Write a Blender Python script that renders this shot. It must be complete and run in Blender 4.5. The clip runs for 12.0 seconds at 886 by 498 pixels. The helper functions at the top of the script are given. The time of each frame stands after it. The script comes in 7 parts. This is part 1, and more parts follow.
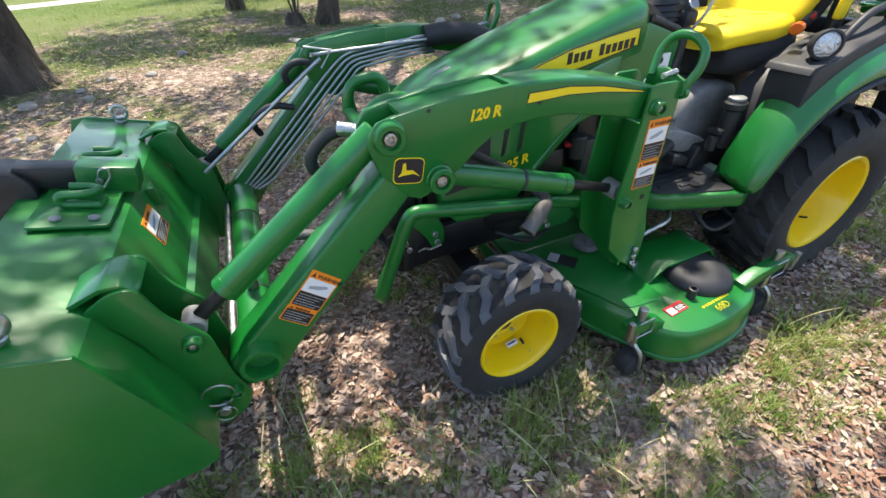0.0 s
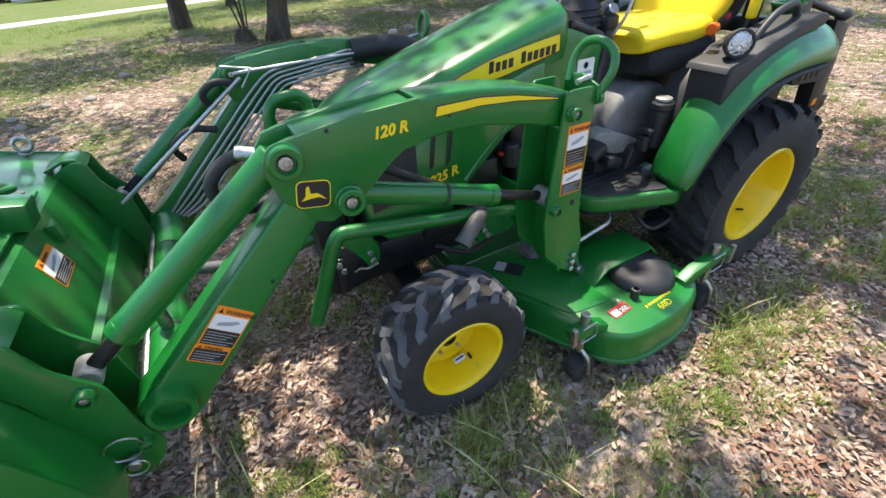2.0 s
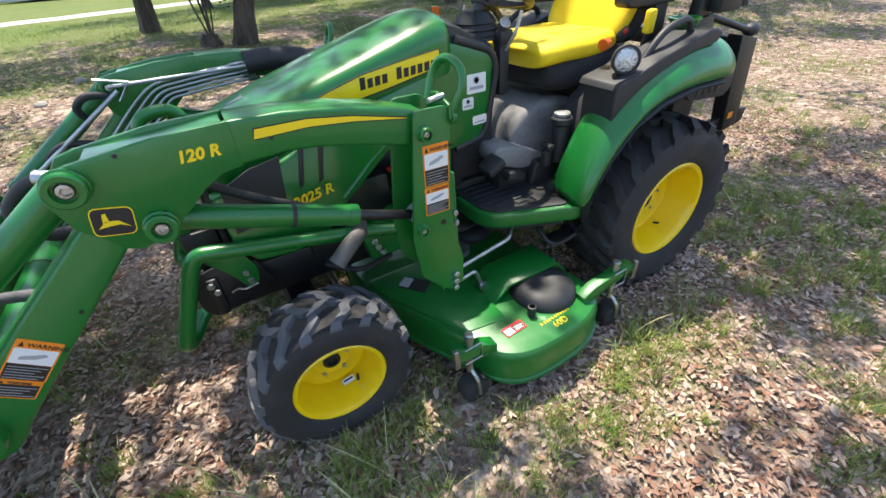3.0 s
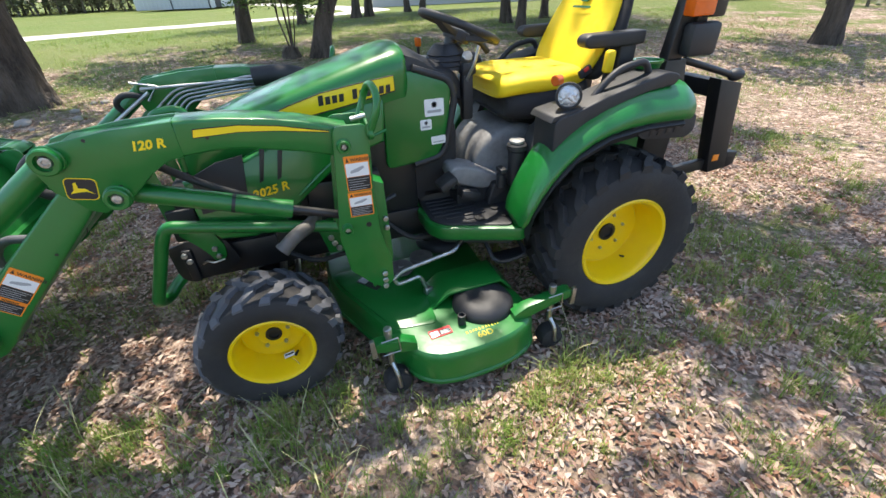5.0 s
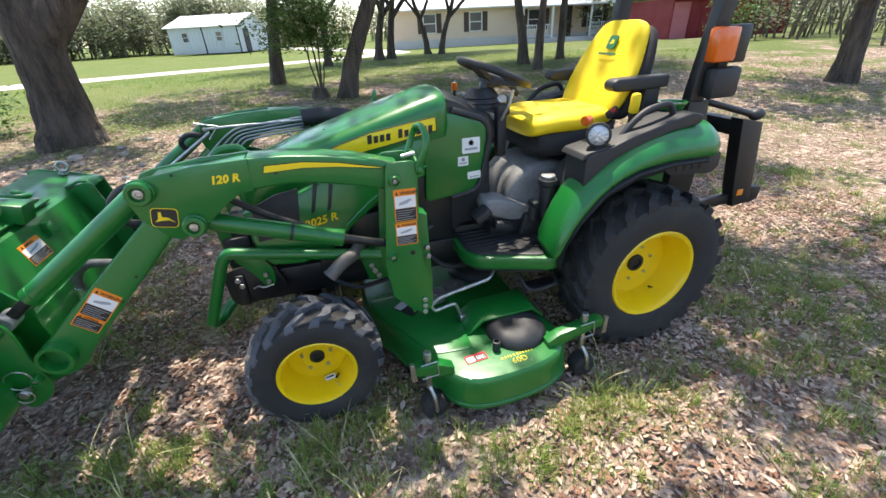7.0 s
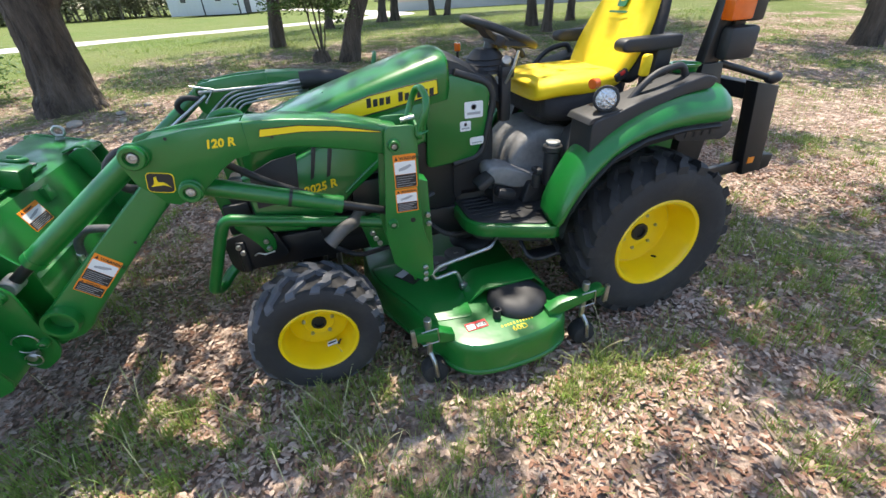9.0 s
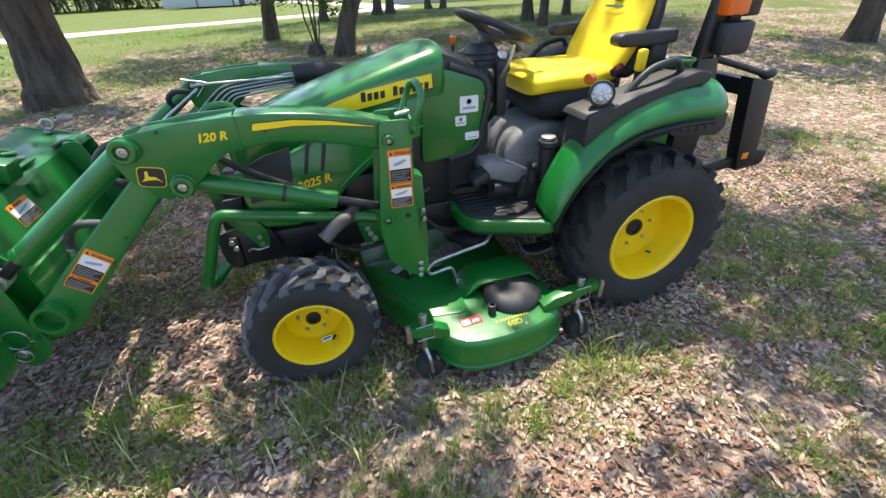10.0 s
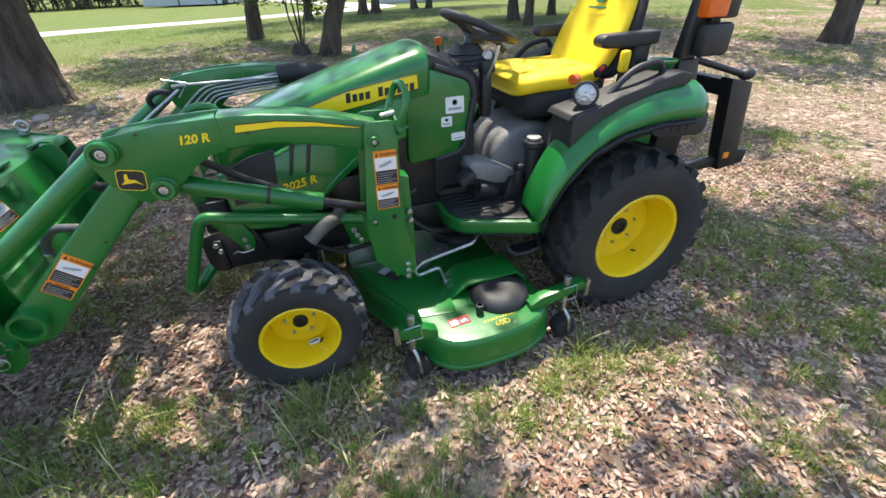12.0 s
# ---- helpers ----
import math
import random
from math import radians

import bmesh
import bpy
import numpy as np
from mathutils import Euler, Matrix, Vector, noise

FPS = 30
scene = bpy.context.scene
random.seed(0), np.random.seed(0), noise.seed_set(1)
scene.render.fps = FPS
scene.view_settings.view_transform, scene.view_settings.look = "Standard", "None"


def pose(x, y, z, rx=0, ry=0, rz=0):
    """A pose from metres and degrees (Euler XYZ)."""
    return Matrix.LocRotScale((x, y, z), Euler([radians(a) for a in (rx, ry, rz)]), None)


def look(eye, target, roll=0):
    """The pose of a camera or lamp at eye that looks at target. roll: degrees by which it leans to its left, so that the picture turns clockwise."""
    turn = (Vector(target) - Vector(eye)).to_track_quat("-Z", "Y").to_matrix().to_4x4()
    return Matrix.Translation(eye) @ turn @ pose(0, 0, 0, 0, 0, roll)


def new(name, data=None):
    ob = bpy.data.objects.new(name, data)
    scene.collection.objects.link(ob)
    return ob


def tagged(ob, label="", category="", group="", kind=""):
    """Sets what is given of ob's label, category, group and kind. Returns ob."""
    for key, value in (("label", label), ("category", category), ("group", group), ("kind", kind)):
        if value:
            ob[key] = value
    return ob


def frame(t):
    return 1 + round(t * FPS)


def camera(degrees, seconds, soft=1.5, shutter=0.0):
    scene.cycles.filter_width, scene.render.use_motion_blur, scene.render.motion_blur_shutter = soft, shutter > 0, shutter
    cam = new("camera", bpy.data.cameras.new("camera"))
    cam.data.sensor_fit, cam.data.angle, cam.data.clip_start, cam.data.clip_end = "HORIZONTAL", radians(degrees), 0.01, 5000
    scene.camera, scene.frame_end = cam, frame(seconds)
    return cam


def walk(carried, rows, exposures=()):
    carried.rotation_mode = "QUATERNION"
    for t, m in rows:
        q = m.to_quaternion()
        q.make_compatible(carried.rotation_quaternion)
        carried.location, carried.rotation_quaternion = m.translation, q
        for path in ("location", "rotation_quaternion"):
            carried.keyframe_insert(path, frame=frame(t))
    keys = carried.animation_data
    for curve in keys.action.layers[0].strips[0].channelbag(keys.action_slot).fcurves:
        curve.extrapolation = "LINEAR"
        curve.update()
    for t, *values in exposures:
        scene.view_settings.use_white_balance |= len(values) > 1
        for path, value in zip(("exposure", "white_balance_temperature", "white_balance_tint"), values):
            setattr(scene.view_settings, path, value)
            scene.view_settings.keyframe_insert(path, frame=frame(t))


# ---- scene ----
cam = camera(94.2, 12.0)
EXPOSURE = 1.55
KELVIN = 6800
PATH = [
    (0, (-0.539, -1.289, 1.298), (0.059, 0.196, 0.1), -3.5),
    (0.5, (-0.539, -1.285, 1.298), (0.065, 0.2, 0.103), -3.7),
    (1, (-0.537, -1.283, 1.299), (0.09, 0.197, 0.109), -4.0),
    (1.5, (-0.509, -1.288, 1.301), (0.158, 0.183, 0.121), -4.6),
    (2, (-0.404, -1.303, 1.29), (0.31, 0.149, 0.115), -4.9),
    (2.5, (-0.247, -1.35, 1.276), (0.505, 0.089, 0.109), -4.7),
    (3, (-0.072, -1.428, 1.288), (0.684, 0.012, 0.124), -4.2),
    (3.2, (-0.028, -1.451, 1.299), (0.721, -0.005, 0.139), -4.0),
    (4.8, (0.263, -1.686, 1.305), (0.794, -0.104, 0.202), -2.6),
    (5, (0.266, -1.739, 1.317), (0.78, -0.138, 0.234), -2.5),
    (5.5, (0.239, -1.772, 1.331), (0.728, -0.124, 0.31), -2.6),
    (6, (0.176, -1.764, 1.34), (0.66, -0.08, 0.377), -2.7),
    (6.5, (0.158, -1.777, 1.351), (0.642, -0.074, 0.42), -2.8),
    (7, (0.161, -1.789, 1.35), (0.637, -0.091, 0.406), -3.0),
    (9, (0.176, -1.784, 1.335), (0.604, -0.149, 0.266), -3.2),
    (9.5, (0.175, -1.787, 1.338), (0.609, -0.158, 0.261), -3.0),
    (10, (0.179, -1.78, 1.334), (0.623, -0.164, 0.244), -2.8),
    (10.5, (0.185, -1.778, 1.332), (0.644, -0.174, 0.229), -2.7),
    (11, (0.186, -1.779, 1.334), (0.661, -0.181, 0.229), -2.5),
    (11.5, (0.188, -1.78, 1.333), (0.674, -0.182, 0.231), -2.5),
    (12, (0.185, -1.78, 1.337), (0.681, -0.181, 0.244), -2.4),
]
walk(cam, [(t, look(eye, target, roll)) for t, eye, target, roll in PATH], [(0.0, EXPOSURE, KELVIN, 10), (12.0, EXPOSURE, KELVIN, 10)])

# ---- light ----
world = bpy.data.worlds.new("sky")
scene.world = world
world.use_nodes = True
SUN_EL, SUN_AZ = 69.0, 12.0          # height, and degrees from +y towards +x
wn = world.node_tree.nodes
sky = wn.new("ShaderNodeTexSky")
sky.sky_type = "NISHITA"
sky.sun_disc = False
sky.sun_elevation, sky.sun_rotation = radians(SUN_EL), radians(SUN_AZ)
wn["Background"].inputs["Strength"].default_value = 0.15
world.node_tree.links.new(sky.outputs[0], wn["Background"].inputs["Color"])
sun = new("sun", bpy.data.lights.new("sun", "SUN"))
sun.data.energy, sun.data.angle, sun.data.color = 3.6, radians(0.5), (1.0, 0.94, 0.84)
ce = math.cos(radians(SUN_EL))
SUN_FROM = Vector((math.sin(radians(SUN_AZ)) * ce, math.cos(radians(SUN_AZ)) * ce, math.sin(radians(SUN_EL))))
sun.matrix_world = look(SUN_FROM * 60, (0, 0, 0))


# ---- materials ----
def mat(name, base, rough=0.5, metal=0.0, var=0.0, scale=8.0, alt=None, bump=0.0, bscale=60.0, coat=0.0, island=False, obrand=False, stretch=(1, 1, 1), dust=0.0, spec=0.5, trans=0.0, depth=0.02):
    """Principled surface: base colour mixed with alt by noise at two scales, fine relief, dust."""
    m = bpy.data.materials.new(name)
    m.use_nodes = True
    nt = m.node_tree
    n, l = nt.nodes, nt.links
    p = n["Principled BSDF"]
    p.inputs["Roughness"].default_value = rough
    p.inputs["Metallic"].default_value = metal
    p.inputs["Coat Weight"].default_value = coat
    p.inputs["Coat Roughness"].default_value = 0.06
    p.inputs["Specular IOR Level"].default_value = spec
    p.inputs["Base Color"].default_value = (*base, 1)
    tc = n.new("ShaderNodeTexCoord")
    mp = n.new("ShaderNodeMapping")
    mp.inputs["Scale"].default_value = stretch
    l.new(tc.outputs["Object"], mp.inputs["Vector"])
    col = None
    if var > 0:
        alt = alt or tuple(c * 0.6 for c in base)
        big, small = n.new("ShaderNodeTexNoise"), n.new("ShaderNodeTexNoise")
        big.inputs["Scale"].default_value, small.inputs["Scale"].default_value = scale, scale * 7
        big.inputs["Detail"].default_value = small.inputs["Detail"].default_value = 4
        l.new(mp.outputs[0], big.inputs["Vector"])
        l.new(mp.outputs[0], small.inputs["Vector"])
        add = n.new("ShaderNodeMath")
        add.operation = "MULTIPLY_ADD"
        l.new(small.outputs["Fac"], add.inputs[0])
        add.inputs[1].default_value = 0.45
        l.new(big.outputs["Fac"], add.inputs[2])
        src = add.outputs[0]
        if island or obrand:
            g = n.new("ShaderNodeNewGeometry" if island else "ShaderNodeObjectInfo")
            a2 = n.new("ShaderNodeMath")
            a2.operation = "MULTIPLY_ADD"
            l.new(g.outputs["Random Per Island" if island else "Random"], a2.inputs[0])
            a2.inputs[1].default_value = 0.8
            l.new(src, a2.inputs[2])
            s3 = n.new("ShaderNodeMath")
            s3.operation = "SUBTRACT"
            l.new(a2.outputs[0], s3.inputs[0])
            s3.inputs[1].default_value = 0.4
            src = s3.outputs[0]
        rmp = n.new("ShaderNodeMapRange")
        rmp.inputs["From Min"].default_value, rmp.inputs["From Max"].default_value = 0.45, 1.0
        rmp.inputs["To Max"].default_value = var
        l.new(src, rmp.inputs["Value"])
        mix = n.new("ShaderNodeMix")
        mix.data_type = "RGBA"
        mix.inputs["A"].default_value, mix.inputs["B"].default_value = (*base, 1), (*alt, 1)
        l.new(rmp.outputs[0], mix.inputs["Factor"])
        col = mix.outputs["Result"]
        rr = n.new("ShaderNodeMapRange")
        rr.inputs["From Min"].default_value, rr.inputs["From Max"].default_value = 0.4, 1.0
        rr.inputs["To Min"].default_value, rr.inputs["To Max"].default_value = rough * 0.85, min(1.0, rough * 1.25)
        l.new(add.outputs[0], rr.inputs["Value"])
        l.new(rr.outputs[0], p.inputs["Roughness"])
    if dust > 0:
        dn = n.new("ShaderNodeTexNoise")
        dn.inputs["Scale"].default_value, dn.inputs["Detail"].default_value = 5.0, 8
        dn.inputs["Roughness"].default_value = 0.7
        l.new(tc.outputs["Object"], dn.inputs["Vector"])
        dr = n.new("ShaderNodeMapRange")
        dr.inputs["From Min"].default_value, dr.inputs["From Max"].default_value, dr.inputs["To Max"].default_value = 0.5, 0.85, dust
        l.new(dn.outputs["Fac"], dr.inputs["Value"])
        dm = n.new("ShaderNodeMix")
        dm.data_type = "RGBA"
        dm.inputs["A"].default_value, dm.inputs["B"].default_value = (*base, 1), (0.32, 0.28, 0.2, 1)
        if col:
            l.new(col, dm.inputs["A"])
        l.new(dr.outputs[0], dm.inputs["Factor"])
        col = dm.outputs["Result"]
    if col:
        l.new(col, p.inputs["Base Color"])
    if bump > 0:
        bn, bp = n.new("ShaderNodeTexNoise"), n.new("ShaderNodeBump")
        bn.inputs["Scale"].default_value, bn.inputs["Detail"].default_value = bscale, 6
        l.new(mp.outputs[0], bn.inputs["Vector"])
        bp.inputs["Strength"].default_value, bp.inputs["Distance"].default_value = bump, depth
        l.new(bn.outputs["Fac"], bp.inputs["Height"])
        l.new(bp.outputs[0], p.inputs["Normal"])
    if trans > 0:
        tr, ad = n.new("ShaderNodeBsdfTranslucent"), n.new("ShaderNodeMixShader")
        tr.inputs["Color"].default_value = tuple(min(1, c * 1.6) for c in base) + (1,)
        if col:
            l.new(col, tr.inputs["Color"])
        ad.inputs[0].default_value = trans
        l.new(p.outputs[0], ad.inputs[1])
        l.new(tr.outputs[0], ad.inputs[2])
        l.new(ad.outputs[0], n["Material Output"].inputs["Surface"])
    return m


GREEN = mat("green_paint", (0.003, 0.132, 0.017), 0.34, var=0.35, scale=3, alt=(0.005, 0.150, 0.024), coat=0.3, dust=0.05, bump=0.03, bscale=60)
GREEN_P = mat("green_plastic", (0.003, 0.128, 0.016), 0.30, var=0.3, scale=4, alt=(0.004, 0.145, 0.021), coat=0.4, dust=0.05)
YELLOW = mat("yellow_paint", (0.86, 0.58, 0.004), 0.32, var=0.3, scale=5, alt=(0.80, 0.52, 0.004), coat=0.4, dust=0.06)
DECAL_Y = mat("yellow_decal", (0.85, 0.62, 0.01), 0.35, var=0.15, scale=20, alt=(0.78, 0.55, 0.01))
VINYL = mat("yellow_seat_cloth", (0.82, 0.57, 0.004), 0.62, var=0.25, scale=9, alt=(0.82, 0.54, 0.004), bump=0.12, bscale=30)
CLOTH_K = mat("black_seat_cloth", (0.016, 0.015, 0.016), 0.85, var=0.4, scale=12, alt=(0.03, 0.028, 0.028), bump=0.15, bscale=40)
BLACK = mat("black_paint", (0.010, 0.010, 0.011), 0.40, var=0.4, scale=6, alt=(0.017, 0.017, 0.017), dust=0.02)
PLASTIC = mat("black_plastic", (0.017, 0.017, 0.019), 0.52, var=0.5, scale=9, alt=(0.026, 0.026, 0.027), bump=0.06, bscale=350, dust=0.03)
RUBBER = mat("tyre_rubber", (0.019, 0.018, 0.018), 0.75, var=0.5, scale=7, alt=(0.034, 0.032, 0.030), bump=0.08, bscale=120, dust=0.10)
# black rubber painted pale blue-grey for the sky's sheen on the lugs
LUG = mat("skylit_tyre_lug", (0.080, 0.082, 0.091), 0.62, var=0.3, scale=4, alt=(0.100, 0.101, 0.108), bump=0.06, bscale=160)
CHROME = mat("zinc_plated_steel", (0.55, 0.56, 0.56), 0.30, metal=1.0, var=0.7, scale=45, alt=(0.25, 0.25, 0.24), bump=0.25, bscale=120)
STEEL = mat("silver_tube_steel", (0.46, 0.48, 0.48), 0.42, metal=0.85, var=0.4, scale=14, alt=(0.38, 0.39, 0.39))
CASTING = mat("grey_casting", (0.30, 0.30, 0.29), 0.5, metal=0.3, var=0.6, scale=14, alt=(0.16, 0.155, 0.15), bump=0.2, bscale=80)
EXHAUST = mat("dull_exhaust_steel", (0.15, 0.145, 0.14), 0.65, metal=0.4, var=0.6, scale=16, alt=(0.12, 0.105, 0.09), bump=0.1)
WHITE = mat("white_label_film", (0.74, 0.74, 0.72), 0.45, var=0.2, scale=15, alt=(0.62, 0.61, 0.58))
ORANGE = mat("orange_label_film", (0.85, 0.25, 0.015), 0.45, var=0.2, scale=15, alt=(0.75, 0.2, 0.015))
INK = mat("black_label_ink", (0.014, 0.014, 0.014), 0.45, var=0.2, scale=15)
GREYINK = mat("grey_label_ink", (0.35, 0.35, 0.35), 0.5, var=0.2, scale=15)
REDF = mat("red_label_film", (0.55, 0.02, 0.02), 0.45, var=0.2, scale=15)
AMBER = mat("amber_lens", (0.75, 0.13, 0.008), 0.22, var=0.35, scale=60, alt=(0.50, 0.07, 0.004), coat=0.5)
LENS = mat("clear_lamp_lens", (0.65, 0.68, 0.70), 0.12, metal=0.7, var=0.6, scale=40, alt=(0.3, 0.33, 0.36), bump=0.5, bscale=90, coat=0.8)
HOSE = mat("rubber_hose", (0.018, 0.018, 0.019), 0.6, var=0.4, scale=18, alt=(0.03, 0.03, 0.03), bump=0.1, bscale=300)
BARK = mat("oak_bark", (0.135, 0.105, 0.082), 0.95, var=1.0, scale=4.5, alt=(0.028, 0.021, 0.017), bump=1.0, bscale=11, stretch=(2.2, 2.2, 0.45), depth=0.07)
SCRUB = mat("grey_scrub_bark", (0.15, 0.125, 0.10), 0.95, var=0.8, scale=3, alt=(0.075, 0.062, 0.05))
LEAF = mat("oak_leaf", (0.045, 0.085, 0.022), 0.5, var=0.9, scale=1.5, alt=(0.085, 0.125, 0.030), island=True, trans=0.35)
# leaf green lightened and greyed: distance haze is put into this colour
LEAF_W = mat("hazed_woodland_leaf", (0.17, 0.205, 0.105), 0.6, var=0.9, scale=0.4, alt=(0.25, 0.25, 0.16), island=True, trans=0.4)
LEAF_B = mat("bush_leaf", (0.075, 0.15, 0.030), 0.5, var=0.9, scale=2, alt=(0.12, 0.20, 0.05), island=True, trans=0.35)
STRAW = mat("straw_stalk", (0.50, 0.45, 0.24), 0.6, var=0.7, scale=3, alt=(0.36, 0.40, 0.16), island=True, trans=0.2)
GRASS = mat("grass_blade", (0.15, 0.27, 0.035), 0.55, var=0.95, scale=1.3, alt=(0.33, 0.35, 0.10), island=True, trans=0.3)
DRYLEAF = mat("dry_oak_leaf", (0.50, 0.385, 0.305), 0.75, var=1.0, scale=2.0, alt=(0.26, 0.135, 0.085), island=True, trans=0.08)
TWIG = mat("dead_twig", (0.20, 0.16, 0.12), 0.9, var=0.7, scale=20, alt=(0.10, 0.08, 0.06))
STONE = mat("limestone", (0.34, 0.32, 0.29), 0.9, var=0.8, scale=6, alt=(0.20, 0.18, 0.16), bump=0.5, bscale=25)
GRAVEL = mat("pale_gravel", (0.46, 0.43, 0.39), 0.95, var=0.6, scale=2, alt=(0.36, 0.335, 0.30), bump=0.4, bscale=40)
METALW = mat("white_metal_siding", (0.54, 0.56, 0.58), 0.5, var=0.3, scale=0.6, alt=(0.47, 0.49, 0.51))
ROOFM = mat("pale_metal_roof", (0.62, 0.62, 0.62), 0.4, metal=0.2, var=0.3, scale=0.8, alt=(0.50, 0.50, 0.50))
SIDING = mat("beige_siding", (0.64, 0.50, 0.37), 0.8, var=0.3, scale=1.0, alt=(0.56, 0.43, 0.32), bump=0.05)
STUCCO = mat("pale_skirting", (0.52, 0.50, 0.46), 0.9, var=0.4, scale=1.5, alt=(0.42, 0.40, 0.37))
REDW = mat("red_barn_board", (0.22, 0.020, 0.022), 0.75, var=0.5, scale=1.5, alt=(0.16, 0.015, 0.018))
DARKW = mat("dark_trim_paint", (0.035, 0.035, 0.038), 0.6, var=0.3, scale=5)
PANE = mat("window_glass", (0.05, 0.06, 0.07), 0.05, var=0.3, scale=2, coat=0.8)
WOODT = mat("white_trim_paint", (0.7, 0.7, 0.68), 0.6, var=0.3, scale=3)
BROWNT = mat("brown_shutter_paint", (0.06, 0.035, 0.028), 0.6, var=0.3, scale=4)


def ground_material():
    """Leaf litter, bare soil, grass and open lawn on one sheet, by noise and by the edge of the wood."""
    m = bpy.data.materials.new("ground_litter_and_lawn")
    m.use_nodes = True
    nt = m.node_tree
    n, l = nt.nodes, nt.links
    p = n["Principled BSDF"]
    p.inputs["Roughness"].default_value = 0.95
    p.inputs["Specular IOR Level"].default_value = 0.15
    tc = n.new("ShaderNodeTexCoord")

    def tex(scale, detail=4, rough=0.6):
        t = n.new("ShaderNodeTexNoise")
        t.inputs["Scale"].default_value, t.inputs["Detail"].default_value, t.inputs["Roughness"].default_value = scale, detail, rough
        l.new(tc.outputs["Object"], t.inputs["Vector"])
        return t.outputs["Fac"]

    def rng(v, a, b, lo=0.0, hi=1.0):
        r = n.new("ShaderNodeMapRange")
        r.inputs["From Min"].default_value, r.inputs["From Max"].default_value = a, b
        r.inputs["To Min"].default_value, r.inputs["To Max"].default_value = lo, hi
        l.new(v, r.inputs["Value"])
        return r.outputs[0]

    def mixc(f, a, b):
        x = n.new("ShaderNodeMix")
        x.data_type = "RGBA"
        l.new(f, x.inputs["Factor"])
        for k, v in (("A", a), ("B", b)):
            if isinstance(v, tuple):
                x.inputs[k].default_value = (*v, 1)
            else:
                l.new(v, x.inputs[k])
        return x.outputs["Result"]

    def op(kind, a, b):
        x = n.new("ShaderNodeMath")
        x.operation = kind
        for i, v in enumerate((a, b)):
            if isinstance(v, (int, float)):
                x.inputs[i].default_value = v
            else:
                l.new(v, x.inputs[i])
        return x.outputs[0]

    vor = n.new("ShaderNodeTexVoronoi")
    vor.inputs["Scale"].default_value = 34
    l.new(tc.outputs["Object"], vor.inputs["Vector"])
    sep0 = n.new("ShaderNodeSeparateColor")
    l.new(vor.outputs["Color"], sep0.inputs[0])
    leafc = mixc(sep0.outputs[0], (0.19, 0.125, 0.092), (0.48, 0.36, 0.295))
    litter = mixc(rng(tex(30), 0.35, 0.65), (0.11, 0.078, 0.056), leafc)
    litter = mixc(rng(tex(2.2), 0.42, 0.7), litter, (0.20, 0.155, 0.115))
    litter = mixc(rng(tex(9, 6, 0.75), 0.50, 0.62), litter, (0.50, 0.39, 0.32))
    litter = mixc(rng(tex(6, 6, 0.75), 0.56, 0.66), litter, (0.075, 0.055, 0.040))
    sep = n.new("ShaderNodeSeparateXYZ")
    l.new(tc.outputs["Object"], sep.inputs[0])
    grassc = mixc(rng(tex(14), 0.3, 0.7), (0.06, 0.095, 0.025), (0.155, 0.170, 0.058))
    # more grass away from the tractor, towards the house
    away = rng(sep.outputs["Y"], 1.5, 11.0, 0.0, 0.22)
    gmask = rng(op("ADD", op("ADD", op("MULTIPLY", tex(1.1, 3), 0.7), op("MULTIPLY", tex(7, 3), 0.3)), away), 0.54, 0.66)
    under = mixc(gmask, litter, grassc)
    lawn = mixc(rng(tex(0.35, 5), 0.35, 0.7), (0.105, 0.150, 0.036), (0.185, 0.180, 0.075))
    lawn = mixc(rng(tex(25), 0.3, 0.75), lawn, (0.085, 0.125, 0.028))
    edge = op("ADD", op("SUBTRACT", op("SUBTRACT", sep.outputs["Y"], op("MULTIPLY", sep.outputs["X"], 0.95)), 11.3), op("MULTIPLY", op("SUBTRACT", tex(0.6, 4), 0.5), 4.0))
    col = mixc(rng(edge, -0.6, 0.9), under, lawn)
    l.new(col, p.inputs["Base Color"])
    bp = n.new("ShaderNodeBump")
    bp.inputs["Strength"].default_value, bp.inputs["Distance"].default_value = 0.9, 0.03
    l.new(op("ADD", op("MULTIPLY", tex(45), 0.6), vor.outputs["Distance"]), bp.inputs["Height"])
    l.new(bp.outputs[0], p.inputs["Normal"])
    return m


GROUND = ground_material()


# ---- building blocks ----
def thing(name, loc, label, category, group="", kind=""):
    ob = new(name)
    ob.empty_display_size = 0.1
    ob.location = loc
    return tagged(ob, label, category, group, kind)


def finish(bm, name, material, angle=38):
    me = bpy.data.meshes.new(name)
    bmesh.ops.recalc_face_normals(bm, faces=bm.faces)
    for f in bm.faces:
        f.smooth = True
    bm.to_mesh(me)
    bm.free()
    me.set_sharp_from_angle(angle=radians(angle))
    me.materials.append(material)
    return me


def part(name, bm, material, parent=None, label="", angle=38):
    """One mesh object under a thing or a part."""
    ob = new(name, finish(bm, name, material, angle))
    if parent:
        ob.parent = parent
        if parent.type == "EMPTY":
            ob.matrix_parent_inverse = Matrix.Translation(-parent.location)
    return tagged(ob, label)


def solid(name, bm, material, label, category, group="", kind="", angle=38):
    return tagged(part(name, bm, material, None, "", angle), label, category, group, kind)


def merge(*bms):
    dst = bms[0]
    for b in bms[1:]:
        me = bpy.data.meshes.new("tmp")
        b.to_mesh(me)
        b.free()
        dst.from_mesh(me)
        bpy.data.meshes.remove(me)
    return dst


def put(bm, m):
    bmesh.ops.transform(bm, matrix=m, verts=bm.verts)
    return bm


